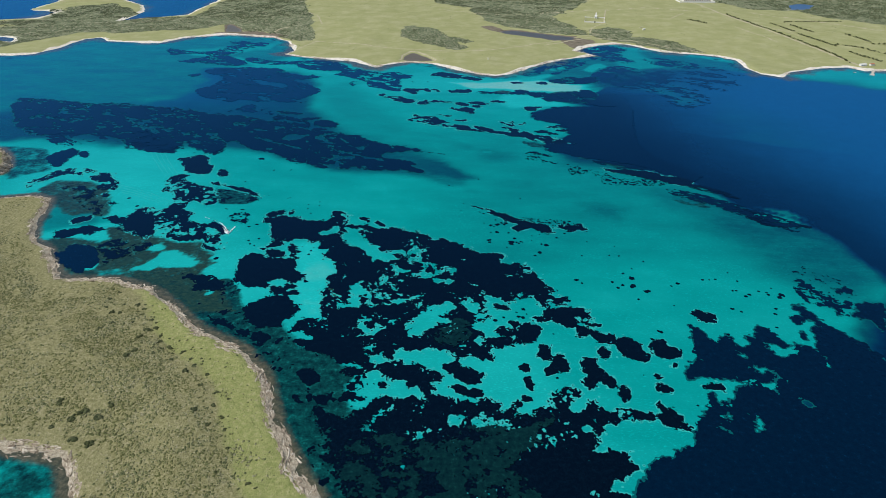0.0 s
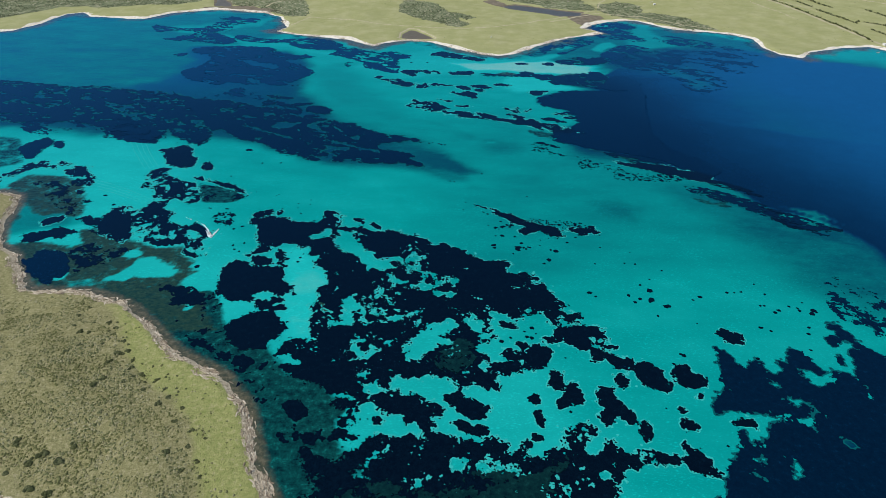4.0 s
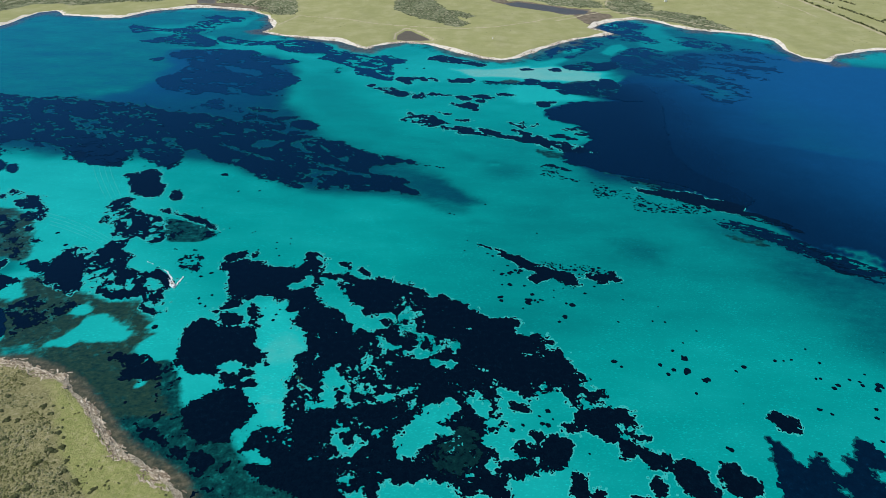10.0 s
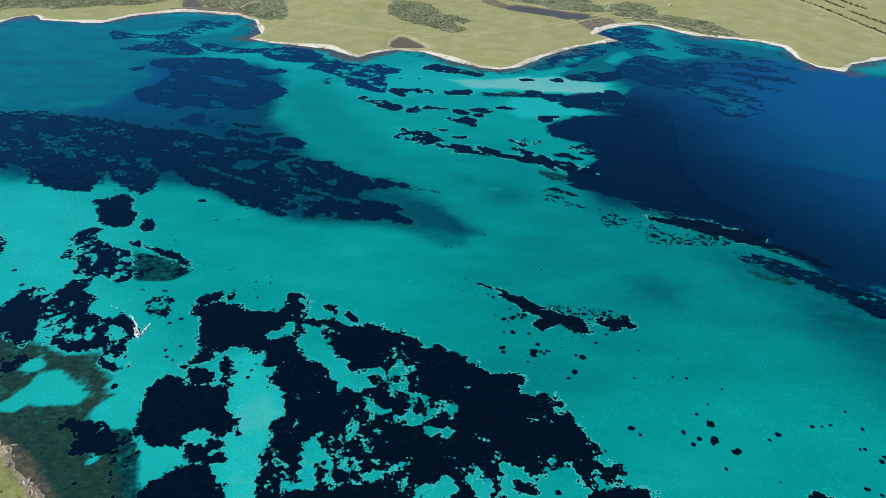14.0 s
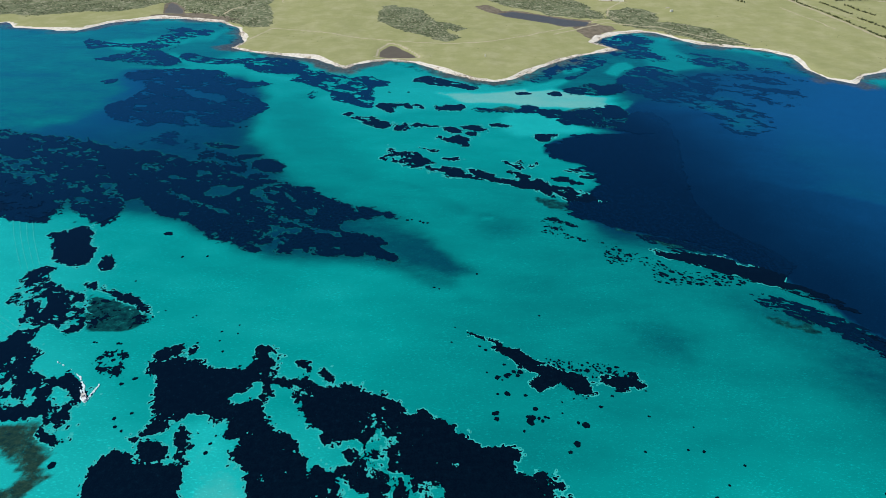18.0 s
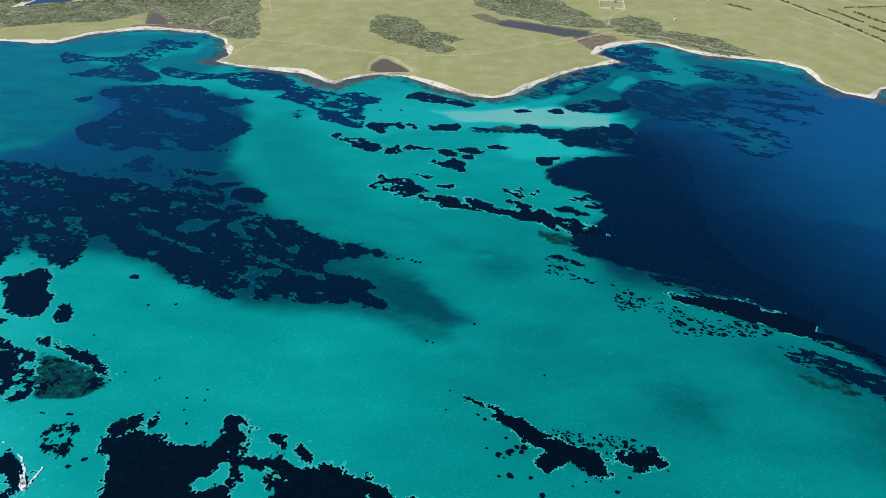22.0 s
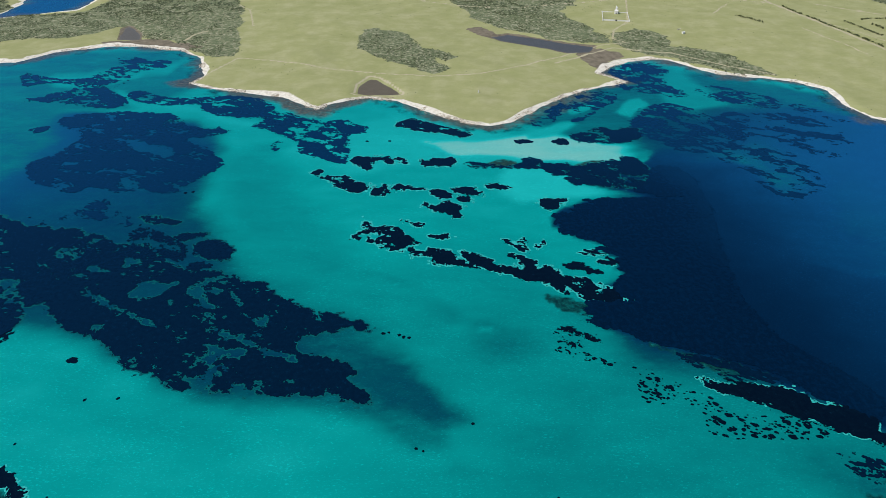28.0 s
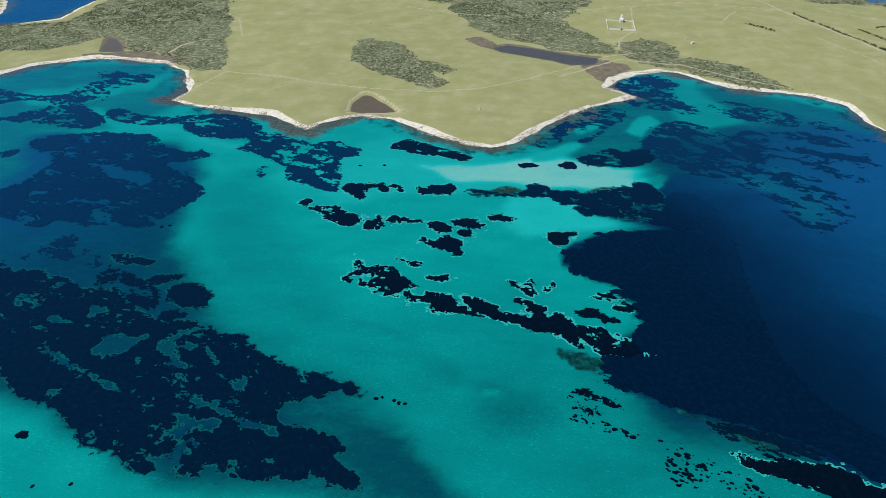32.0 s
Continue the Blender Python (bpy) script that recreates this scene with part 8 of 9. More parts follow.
# place and radius of each clump
CLUMPS = [
    [(118, 463, 3.2), (122, 458, 1.6), (149, 460, 2), (162, 474, 2), (172, 482, 1.2), (168, 466, 3.2), (166, 454, 4.3), (157, 455, 2.4), (152, 451, 2), (175, 445, 3.1), (186, 495, 1.3), (206, 458, 2.4), (199, 454, 1.6), (230, 464, 2), (236, 464, 1.2), (242, 465, 1.6), (257, 476, 1.2), (260, 462, 1.6), (250, 447, 1.6), (262, 441, 2.3), (272, 446, 1.6), (278, 441, 2.3), (289, 441, 3.5), (285, 451, 1.2), (131, 505, 1.5), (157, 506, 1.1), (166, 505, 1.3), (166, 523, 0.9), (92, 511, 3.1), (87, 505, 1.7)],
    [(61, 336, 2.7), (63, 329, 2), (59, 315, 2.6), (52, 309, 3.2), (177, 446, 3), (161, 380, 1.5), (179, 367, 1.5), (170, 351, 2.1), (143, 339, 0.7), (278, 444, 1.7), (253, 447, 1.7), (222, 386, 1.9), (-232, 744, 5.5), (-173, 628, 1), (-136, 619, 1), (-147, 612, 1.3), (-135, 610, 1), (-196, 636, 1), (-171, 630, 1), (7, 664, 1.5), (11, 662, 1.1), (22, 616, 1), (19, 600, 1), (42, 682, 1.5), (-18, 767, 2.6), (-6, 765, 1.8), (-3, 763, 1.8), (1, 762, 2.2), (-14, 768, 1.5), (-186, 708, 1.6)],
    [(-207, 707, 1.9), (-28, 1108, 3.1), (-55, 1108, 2.5), (-229, 984, 3.2), (-222, 986, 2.6), (-136, 454, 2.6), (-122, 461, 2), (-203, 425, 1.6), (-143, 504, 2.7), (-349, 627, 2.9), (-332, 607, 2.8), (-273, 438, 2), (-121, 459, 2.6), (-154, 386, 5), (-212, 498, 3.3), (48.8, 565.3, 2.4), (54.8, 566.9, 2.4), (60.4, 570.7, 2.1), (64.9, 570.7, 2.8), (62.8, 567.2, 2.1), (52, 563.1, 1), (54.1, 550.8, 3), (65.6, 549.4, 1.7), (70.6, 538.1, 2.3), (46.1, 535.4, 2.2), (45.6, 530.3, 2.2), (66, 528.2, 3.2), (64.9, 531.9, 1.9), (76, 531.4, 1.6), (73.9, 528.5, 1.6)],
    [(95.7, 526.8, 1.9), (100, 524.9, 3.5), (112.4, 539.5, 1.6), (88.5, 543.6, 1), (87.1, 534.5, 1), (122, 548.7, 1.3), (38.8, 595.8, 1.5), (42.9, 591.9, 1.8), (54.5, 577.4, 1.4), (96.5, 546.3, 1), (104.9, 546.5, 1), (110.4, 571.4, 2.4), (105.9, 571.5, 1.7), (112.1, 579, 1.4), (94.2, 572.5, 1.7), (85.5, 579.3, 1.4), (90.8, 578.8, 1.1), (145, 552.8, 1), (140.9, 531.6, 1.3), (85.9, 629, 1.2), (42.3, 570.1, 1), (-140.1, 516.2, 1.8), (-137.3, 510.3, 2.7), (-127, 506, 1.8), (-126.2, 512.5, 1.8), (66, 418.6, 2.3), (59.8, 414.4, 1.1), (68.1, 411.9, 1.1), (61, 408.3, 2.2), (64.5, 407.3, 2.2)],
    [(49, 407.2, 1.9), (41.9, 403.2, 2.6), (43.2, 392.7, 1.1), (85.8, 385.9, 1.1), (80.9, 335.7, 1.6), (57.5, 347.2, 3.6), (40.2, 480.1, 2.1), (44.2, 534.4, 2.3), (67.1, 530.6, 3.3), (71.8, 530.6, 1.9), (77.8, 530.7, 1.4), (70.4, 538.6, 1.4), (61.4, 520.5, 1.4), (47.8, 550.7, 1.4), (45.6, 534.4, 1.9), (54.1, 551.6, 2.4), (49, 566.1, 2), (56.5, 567.9, 2.5), (64.1, 569.8, 2.5), (71.8, 572.5, 2), (-79.7, 456, 1.6), (-70.2, 436.8, 2.4), (-66.4, 438, 2.4), (170.6, 388.8, 2.2), (165, 433.5, 1.9), (171.2, 309, 1.1), (238.5, 420.1, 1.9), (244.8, 416.2, 1.9), (275, 420.3, 1.9), (271.2, 413.2, 1.9)],
    [(264.2, 395.1, 1.8), (257.8, 438.3, 2.4), (285.9, 436.8, 2.9), (192.3, 424.7, 0.9), (168.8, 390.2, 1.8), (-223.6, 585.5, 2.2), (-218.5, 586.9, 1.7), (-206.6, 572, 1.7), (-216.6, 574, 1.7), (-190.9, 532.1, 2), (-181.7, 536.1, 1.6), (-187.7, 525.4, 1.6), (-182.6, 522.1, 1.5), (-216.6, 599.7, 1.8), (-234, 601.1, 1.3), (-198.4, 561, 2.1), (-191.6, 565.5, 2.1), (-173.1, 590.2, 2.9), (-170.8, 598.7, 1.6), (-161.1, 591.5, 2.3), (-160.9, 600.1, 1.3), (-178.1, 583.6, 1.6), (-184.2, 582.6, 1.3), (-188.4, 581.5, 0.9), (-140.8, 591.2, 1.6), (-145.9, 602.2, 1), (-125.3, 576.9, 1.2), (-222.2, 586.5, 1.9), (-232, 600.5, 1), (-214.6, 599.4, 1.3)],
    [(-207, 587.4, 2.5), (-212.9, 583, 2.2), (-232.9, 672.8, 1.1)],
]
for k, (x, y, r) in enumerate(p for row in CLUMPS for p in row):
    ob = new("seagrass_clump", CLUMP_MESHES[k % 10])
    ob.matrix_world = pose(x, y, 0, 0, 0, k * 73) @ Matrix.Diagonal((r, r * (0.8 + 0.35 * (k % 3) / 2), 1 + 0.02 * (k % 7), 1))
    tagged(ob, "small dark clump of seagrass on pale sand", "seagrass", "seagrass clumps on the sand")

# ---- ponds ----
def pond(name, outline, colour, label, swell=5.0):
    s = Shader(name, 0.3, 0.08)
    tone = s.mix(s.noise(12, 4), colour, tuple(0.6 * c for c in colour))
    s.colour(tone).relief(ripples(s), 0.05)
    xs, ys = [p[0] for p in outline], [p[1] for p in outline]
    ob = cut_out(name, min(xs) - 9, min(ys) - 9, max(xs) + 9, max(ys) + 9, 2.0,
                 lambda x, y: inside(x, y, outline) + swell, 0.06, -0.6, s.mat)
    return tagged(ob, label, "pond", kind="structure")


pond("pond", POND_A, (0.15, 0.12, 0.08), "brown shallow lagoon behind the beach")
pond("pond", POND_B, (0.085, 0.085, 0.09), "long dark grey lagoon in the heath")
# The blue here is the sky's reflection, painted as the pond's base colour.
pond("pond", POND_C, (0.02, 0.10, 0.26), "small blue pond in the heath")
pond("pond", POND_D, (0.13, 0.11, 0.09), "grey-brown mud pool behind the beach")


# ---- plants and stones scattered on the land ----
def strew(name, x, y, z, size, flat, material, seed, lumps=True):
    """One mesh of many low clumps: at each place a dome, or a broken slab, of its own turn and size."""
    rng = np.random.default_rng(seed)
    n = len(x)
    if lumps:
        ring = [(math.cos(math.tau * k / 5), math.sin(math.tau * k / 5)) for k in range(5)]
        base = np.array([(c, s, -0.25) for c, s in ring] + [(0.85 * c, 0.85 * s, 0.5) for c, s in ring] + [(0, 0, 0.95)])
        tri = np.array([(5 + k, 5 + (k + 1) % 5, 10) for k in range(5)])
        quad = np.array([(k, (k + 1) % 5, 5 + (k + 1) % 5, 5 + k) for k in range(5)])
    else:
        base = np.array([(-1, -1, -0.6), (1, -1, -0.6), (1, 1, -0.6), (-1, 1, -0.6), (-0.8, -0.85, 0.5), (0.85, -0.75, 0.5), (0.8, 0.8, 0.5), (-0.85, 0.75, 0.5)])
        tri = np.zeros((0, 3), int)
        quad = np.array([(0, 1, 5, 4), (1, 2, 6, 5), (2, 3, 7, 6), (3, 0, 4, 7), (4, 5, 6, 7)])
    b = base[None] * (1 + rng.uniform(-0.28, 0.28, (n, len(base), 1)))
    b = b * np.stack([size * (1 if lumps else 2.1), size * rng.uniform(0.5, 1.0, n) * (1 if lumps else 0.62), size * flat * rng.uniform(0.7, 1.3, n)], -1)[:, None]
    a = rng.uniform(0, math.tau, n) if lumps else seed_turn(x, y) + rng.normal(0, 0.35, n)
    c, s = np.cos(a)[:, None], np.sin(a)[:, None]
    px, py, pz = b[..., 0] * c - b[..., 1] * s + x[:, None], b[..., 0] * s + b[..., 1] * c + y[:, None], b[..., 2] + z[:, None]
    verts = np.stack([px, py, pz], -1).reshape(-1, 3)
    off = (np.arange(n) * len(base))[:, None, None]
    faces = [(tri[None] + off).reshape(-1, 3), (quad[None] + off).reshape(-1, 4)]
    return new(name, mesh_of(name, verts, faces, material, lumps))


def seed_turn(x, y):
    """The run of the near shore at a place."""
    e = 2.0
    gx = inside(x + e, y, NEAR_COAST) - inside(x - e, y, NEAR_COAST)
    gy = inside(x, y + e, NEAR_COAST) - inside(x, y - e, NEAR_COAST)
    return np.arctan2(gx, -gy)


def leaf_material(name, dark, mid, pale, bit=0.5):
    s = Shader(name, 0.85, 0.15)
    tone = s.ramp(s.island(), [(0.0, dark), (0.55, mid), (1.0, pale)])
    tone = s.mix(s.span(s.noise(bit, 4, 0.7), 0.3, 0.7, 0.0, 0.75), tone, dark)
    tone = s.mix(s.span(s.noise(26, 4, 0.6), 0.44, 0.60, 0.0, 0.7), tone, tuple(0.6 * c for c in mid[:2]) + (0.45 * mid[2],))
    return s.colour(tone).relief(s.noise(bit * 0.6, 4, 0.7), 0.3).mat


HEATH = leaf_material("heath_leaves", (0.085, 0.10, 0.042), (0.215, 0.22, 0.10), (0.50, 0.45, 0.28))
BUSH = leaf_material("bush_leaves", (0.045, 0.055, 0.024), (0.085, 0.098, 0.042), (0.15, 0.155, 0.075))
MACCHIA = leaf_material("macchia_leaves", (0.052, 0.072, 0.038), (0.098, 0.118, 0.062), (0.19, 0.20, 0.12), 1.2)


def rock_material():
    s = Shader("shore_rock", 0.9, 0.15)
    tone = s.ramp(s.island(), [(0.0, (0.15, 0.115, 0.08)), (0.35, (0.40, 0.33, 0.235)), (0.75, (0.58, 0.50, 0.38)), (1.0, (0.78, 0.70, 0.56))])
    tone = s.mix(s.span(s.noise(0.7, 5, 0.7), 0.35, 0.7, 0, 0.6), tone, (0.16, 0.12, 0.09))
    return s.colour(tone).relief(s.noise(0.4, 5, 0.7), 0.25).mat


ROCK = rock_material()
rng = np.random.default_rng(11)
# heath that covers the islet
x, y = rng.uniform(-520, -70, 170000), rng.uniform(150, 640, 170000)
d = inside(x, y, NEAR_COAST)
east = ease(x + 0.6 * y, -20, 30)
keep = (d > 7) & (rng.random(len(x)) < (0.04 + 0.96 * ease(d + rough(x, y, 26, 71, 4) * 34 + 18 * (1 - east), 24, 48)) * (1 - 0.8 * ease(y, 510, 550)))
keep &= rough(x, y, 9, 75, 3) > -0.22
x, y = x[keep][:47000], y[keep][:47000]
heath = strew("heath", x, y, near_height(x, y), rng.uniform(0.3, 1.0, len(x)) ** 1.5 * 1.05 * (1 + 0.4 * rough(x, y, 30, 73)), 0.55, HEATH, 12)
tagged(heath, "dense olive and grey-brown heath on the islet", "heath", kind="stuff")
# stones of the near shore
x, y = rng.uniform(-640, -40, 420000), rng.uniform(180, 800, 420000)
d = np.maximum(inside(x, y, NEAR_COAST), inside(x, y, ISLET)) + rough(x, y, 14, 21, 4) * 7
keep = (d > -3.0) & (d < 7) & (rough(x, y, 8, 77, 3) > -0.08)
x, y = x[keep][:20000], y[keep][:20000]
stones = strew("shore_stones", x, y, np.maximum(near_height(x, y), -0.3), rng.uniform(0.2, 1.0, len(x)) ** 3 * 1.0 + 0.2, 0.5, ROCK, 13, False)
tagged(stones, "pale broken ledges and boulders along the shore", "rocks", kind="stuff")


# bushes that stand alone on the turf
def bush_mesh(k):
    r = random.Random(40 + k)
    verts, tris, quads = [], [], []
    for lobe in range(7):
        a, q = r.uniform(0, math.tau), 0 if lobe == 0 else r.uniform(0.35, 0.75)
        cx, cy, rr, h = q * math.cos(a), q * math.sin(a), r.uniform(0.35, 0.6), r.uniform(0.45, 0.8)
        o, n = len(verts), 8
        for share, z in ((1.0, -0.15), (1.05, 0.3), (0.65, 0.75)):
            for i in range(n):
                b = math.tau * i / n
                w = rr * share * r.uniform(0.75, 1.2)
                verts.append((cx + w * math.cos(b), cy + w * math.sin(b), h * z * r.uniform(0.85, 1.15)))
        verts.append((cx, cy, h))
        for q2 in range(2):
            quads += [(o + q2 * n + i, o + q2 * n + (i + 1) % n, o + (q2 + 1) * n + (i + 1) % n, o + (q2 + 1) * n + i) for i in range(n)]
        tris += [(o + 2 * n + i, o + 2 * n + (i + 1) % n, o + 3 * n) for i in range(n)]
    return mesh_of("bush", np.array(verts), [np.array(tris), np.array(quads)], BUSH)


BUSH_MESHES = [bush_mesh(k) for k in range(8)]
BUSHES = [
    [(-226, 385, 3.1), (-208, 375, 1.3), (-216, 381, 1.4), (-226, 395, 1.7), (-231, 398, 2.5), (-202, 363, 1.6), (-192, 358, 2.9), (-187, 362, 1.6), (-187, 365, 0.8), (-199, 357, 1.9), (-184, 351, 1.9), (-184, 348, 0.9), (-176, 352, 1.6), (-174, 346, 1.6), (-214, 370, 3.3), (-209, 363, 2.6), (-213, 357, 2.6), (-274, 438, 2.3), (-281, 442, 1.5), (-245, 420, 1.8), (-251, 419, 3.3), (-243, 413, 2.5), (-246, 409, 1.8), (-262, 419, 1.8), (-277, 427, 3), (-274, 414, 2.5), (-260, 407, 2.9), (-245, 395, 2.1), (-259, 393, 2.4), (-192, 360, 2.5)],
    [(-187, 365, 1.7), (-183, 352, 2.1), (-174, 349, 1.6), (-180, 364, 1.3), (-178, 343, 2.8), (-166, 335, 2.4), (-170, 352, 1.2), (-229, 385, 4.4), (-231, 376, 3.9), (-223, 387, 3.5), (-216, 378, 2.6), (-204, 364, 3.4), (-200, 373, 1.7), (-197, 349, 2.9), (-182, 337, 3.2), (-167, 323, 2.7), (-154, 316, 2.7), (-144, 311, 1.9), (-152, 304, 3), (-143, 294, 2.9), (-138, 283, 2.2), (-150, 287, 2.5), (-163, 299, 3), (-112, 242, 2.3), (-107, 239, 1.9), (-132, 268, 2.4), (-133, 249, 2), (-130, 257, 1.7), (-228, 360, 3.8), (-231, 352, 3.3)],
    [(-266, 407, 3.6), (-265, 385, 3.1), (-235, 298, 5.2), (-223, 294, 4.8), (-240, 293, 4.4), (-219, 304, 3.7), (-254, 306, 4.5), (-249, 286, 3.3), (-219, 272, 4.2), (-230, 275, 4.2)],
]
for k, (x, y, r) in enumerate(p for row in BUSHES for p in row):
    ob = new("bush", BUSH_MESHES[k % 8])
    z = float(near_height(np.array([float(x)]), np.array([float(y)]))[0])
    ob.matrix_world = pose(x, y, z - 0.05, 0, 0, k * 67) @ Matrix.Diagonal((r * 0.72, r * (0.55 + 0.05 * (k % 6)), r * 0.45, 1))
    tagged(ob, "dark green rounded bush on dry grass", "bush", "bushes on the islet")

# macchia of the far coast
x, y = rng.uniform(-1300, 1500, 700000), 1250 + rng.random(700000) ** 1.25 * 1100
s = scrub_field(x, y)
hold = far_height(x, y) > 0.25
keep = hold & (s > 0.4) & (rough(x, y, 22, 83, 4) + 0.3 * rough(x, y, 120, 85, 2) > -0.05) & (track_field(x, y) < 0.2)
x, y = x[keep][:54000], y[keep][:54000]
macchia = strew("macchia", x, y, far_height(x, y) - 0.1, rng.uniform(0.6, 1.0, len(x)) ** 2 * 1.9 * (1 + (y > 1700) * 0.4), 0.6, MACCHIA, 14)
tagged(macchia, "low grey-green macchia scrub with bare pale gaps", "scrub", kind="stuff")
# loose tufts on the plain
x, y = rng.uniform(-500, 1100, 9000), rng.uniform(1180, 2000, 9000)
keep = (far_height(x, y) > 1.2) & (scrub_field(x, y) < 0.3) & (rough(x, y, 60, 87, 3) > 0.16) & (track_field(x, y) < 0.1)
x, y = x[keep][:700], y[keep][:700]
tufts = strew("tufts", x, y, far_height(x, y) - 0.1, rng.uniform(0.4, 1.1, len(x)), 0.5, MACCHIA, 15)
tagged(tufts, "scattered low tufts on the grazed plain", "tufts", kind="stuff")
# stones and wrack along the far beach
x, y = rng.uniform(-600, 900, 300000), rng.uniform(1140, 1520, 300000)
d = inside(x, y, FAR_COAST) + rough(x, y, 30, 41, 4) * 8
keep = (d > -3) & (d < 7) & (rough(x, y, 25, 89, 3) > 0.02)
x, y = x[keep][:3500], y[keep][:3500]
wrack = strew("beach_stones", x, y, np.maximum(far_height(x, y), -0.1), rng.uniform(0.3, 1.3, len(x)), 0.4, ROCK, 16)
tagged(wrack, "pale stones and dry wrack along the beach", "rocks", kind="stuff")


# dirt tracks over the plain
def dirt_material():
    s = Shader("pale_dirt", 0.95, 0.1)
    return s.colour(s.ramp(s.noise(3, 6, 0.7), [(0.3, (0.32, 0.29, 0.17)), (0.55, (0.45, 0.40, 0.27)), (0.8, (0.58, 0.52, 0.39))])).relief(s.noise(0.8, 4), 0.1).mat


DIRT = dirt_material()
for k, (width, line) in enumerate(TRACKS):
    pts = []
    for (ax, ay), (bx, by) in zip(line, line[1:]):
        n = max(2, int(math.hypot(bx - ax, by - ay) / 3))
        pts += [(ax + (bx - ax) * i / n, ay + (by - ay) * i / n) for i in range(n)]
    p = np.array(pts + [line[-1]], float)
    for _ in range(4):
        p[1:-1] = (p[:-2] + 2 * p[1:-1] + p[2:]) / 4
    p += np.stack([rough(p[:, 0], p[:, 1], 40, 201, 3), rough(p[:, 0], p[:, 1], 40, 207, 3)], -1) * 5
    way = np.gradient(p, axis=0)
    side = np.stack([-way[:, 1], way[:, 0]], -1) / np.linalg.norm(way, axis=1)[:, None]
    half = (width * (0.9 + 1.2 * rough(p[:, 0], p[:, 1], 12, 211, 3)))[:, None]
    cols = []
    for share in (-1.0, -0.3, 0.3, 1.0):
        q = p + side * half * share
        cols.append(np.column_stack([q, far_height(q[:, 0], q[:, 1]) + (0.16 + 0.006 * k if abs(share) < 0.5 else -0.1)]))
    n = len(p)
    v = np.concatenate(cols)
    i = np.arange(n - 1)
    quads = np.concatenate([np.stack([c * n + i, (c + 1) * n + i, (c + 1) * n + i + 1, c * n + i + 1], -1) for c in range(3)])
    tagged(new("dirt_track", mesh_of("dirt_track", v, [quads[:, ::-1]], DIRT)), "pale trodden dirt track across the plain", "track", kind="structure")


# hedges and rows of trees on the plain
def tree_mesh(k):
    r = random.Random(90 + k)
    verts, tris, quads = [], [], []
    n = 6
    for share, z in ((0.12, -0.1), (0.08, 0.45)):
        verts += [(share * math.cos(math.tau * i / n), share * math.sin(math.tau * i / n), z) for i in range(n)]
    quads += [(i, (i + 1) % n, n + (i + 1) % n, n + i) for i in range(n)]
    for lobe in range(9):
        a, q = r.uniform(0, math.tau), r.uniform(0.0, 0.6)
        c = (q * math.cos(a), q * math.sin(a), r.uniform(0.4, 0.95))
        rr = r.uniform(0.25, 0.42)
        o, m = len(verts), 6
        for lift, share in ((-0.7, 0.6), (0.0, 1.0), (0.6, 0.75)):
            verts += [(c[0] + rr * share * r.uniform(0.8, 1.2) * math.cos(math.tau * i / m), c[1] + rr * share * r.uniform(0.8, 1.2) * math.sin(math.tau * i / m), c[2] + rr * lift) for i in range(m)]
        verts.append((c[0], c[1], c[2] + rr))
        for q2 in range(2):
            quads += [(o + q2 * m + i, o + q2 * m + (i + 1) % m, o + (q2 + 1) * m + (i + 1) % m, o + (q2 + 1) * m + i) for i in range(m)]
        tris += [(o + 2 * m + i, o + 2 * m + (i + 1) % m, o + 3 * m) for i in range(m)]
    return mesh_of("tree", np.array(verts), [np.array(tris), np.array(quads)], BUSH)


TREE_MESHES = [tree_mesh(k) for k in range(6)]
HEDGES = [
    (0.8, [(755, 1751), (771, 1613), (791, 1450), (808, 1315), (803, 1244)]),
    (0.8, [(625, 1676), (655, 1618)]),
    (0.9, [(818, 1635), (827, 1525)]),
    (0.8, [(822, 1500), (848, 1378)]),
    (0.8, [(856, 1643), (944, 1660), (1009, 1654)]),
    (0.9, [(857, 1607), (866, 1513)]),
    (0.8, [(929, 1502), (942, 1413)]),
    (0.9, [(854, 1400), (891, 1368), (915, 1312)]),
    (0.9, [(849, 1331), (870, 1254)]),
    (0.9, [(935, 1402), (1003, 1392)]),
    (0.12, [(463, 1358), (539, 1326), (595, 1281)]),
]
r = random.Random(5)
for full, row in HEDGES:
    for (ax, ay), (bx, by) in zip(row, row[1:]):
        far = math.hypot(bx - ax, by - ay)
        for k in range(int(far / 3.4)):
            if r.random() > full:
                continue
            u = (k + r.random()) * 3.4 / far
            px, py = ax + (bx - ax) * u + r.uniform(-1.6, 1.6), ay + (by - ay) * u + r.uniform(-1.6, 1.6)
            size = r.uniform(1.5, 3.0)
            ob = new("tree", TREE_MESHES[r.randrange(6)])
            z = float(far_height(np.array([px]), np.array([py]))[0])
            ob.matrix_world = pose(px, py, z - 0.1, 0, 0, r.uniform(0, 360)) @ Matrix.Diagonal((size, size, size * 1.1, 1))
            tagged(ob, "low dark green tree in a field row", "tree", "field rows of trees")


# ---- built things ----
def plain(name, colour, rough_=0.8, bit=0.8, wear=0.25):
    s = Shader(name, rough_, 0.25)
    return s.colour(s.mix(s.span(s.noise(bit, 5, 0.7), 0.3, 0.75, 0, wear), colour, tuple(c * 0.45 for c in colour))).relief(s.noise(bit * 0.4, 4), 0.03).mat


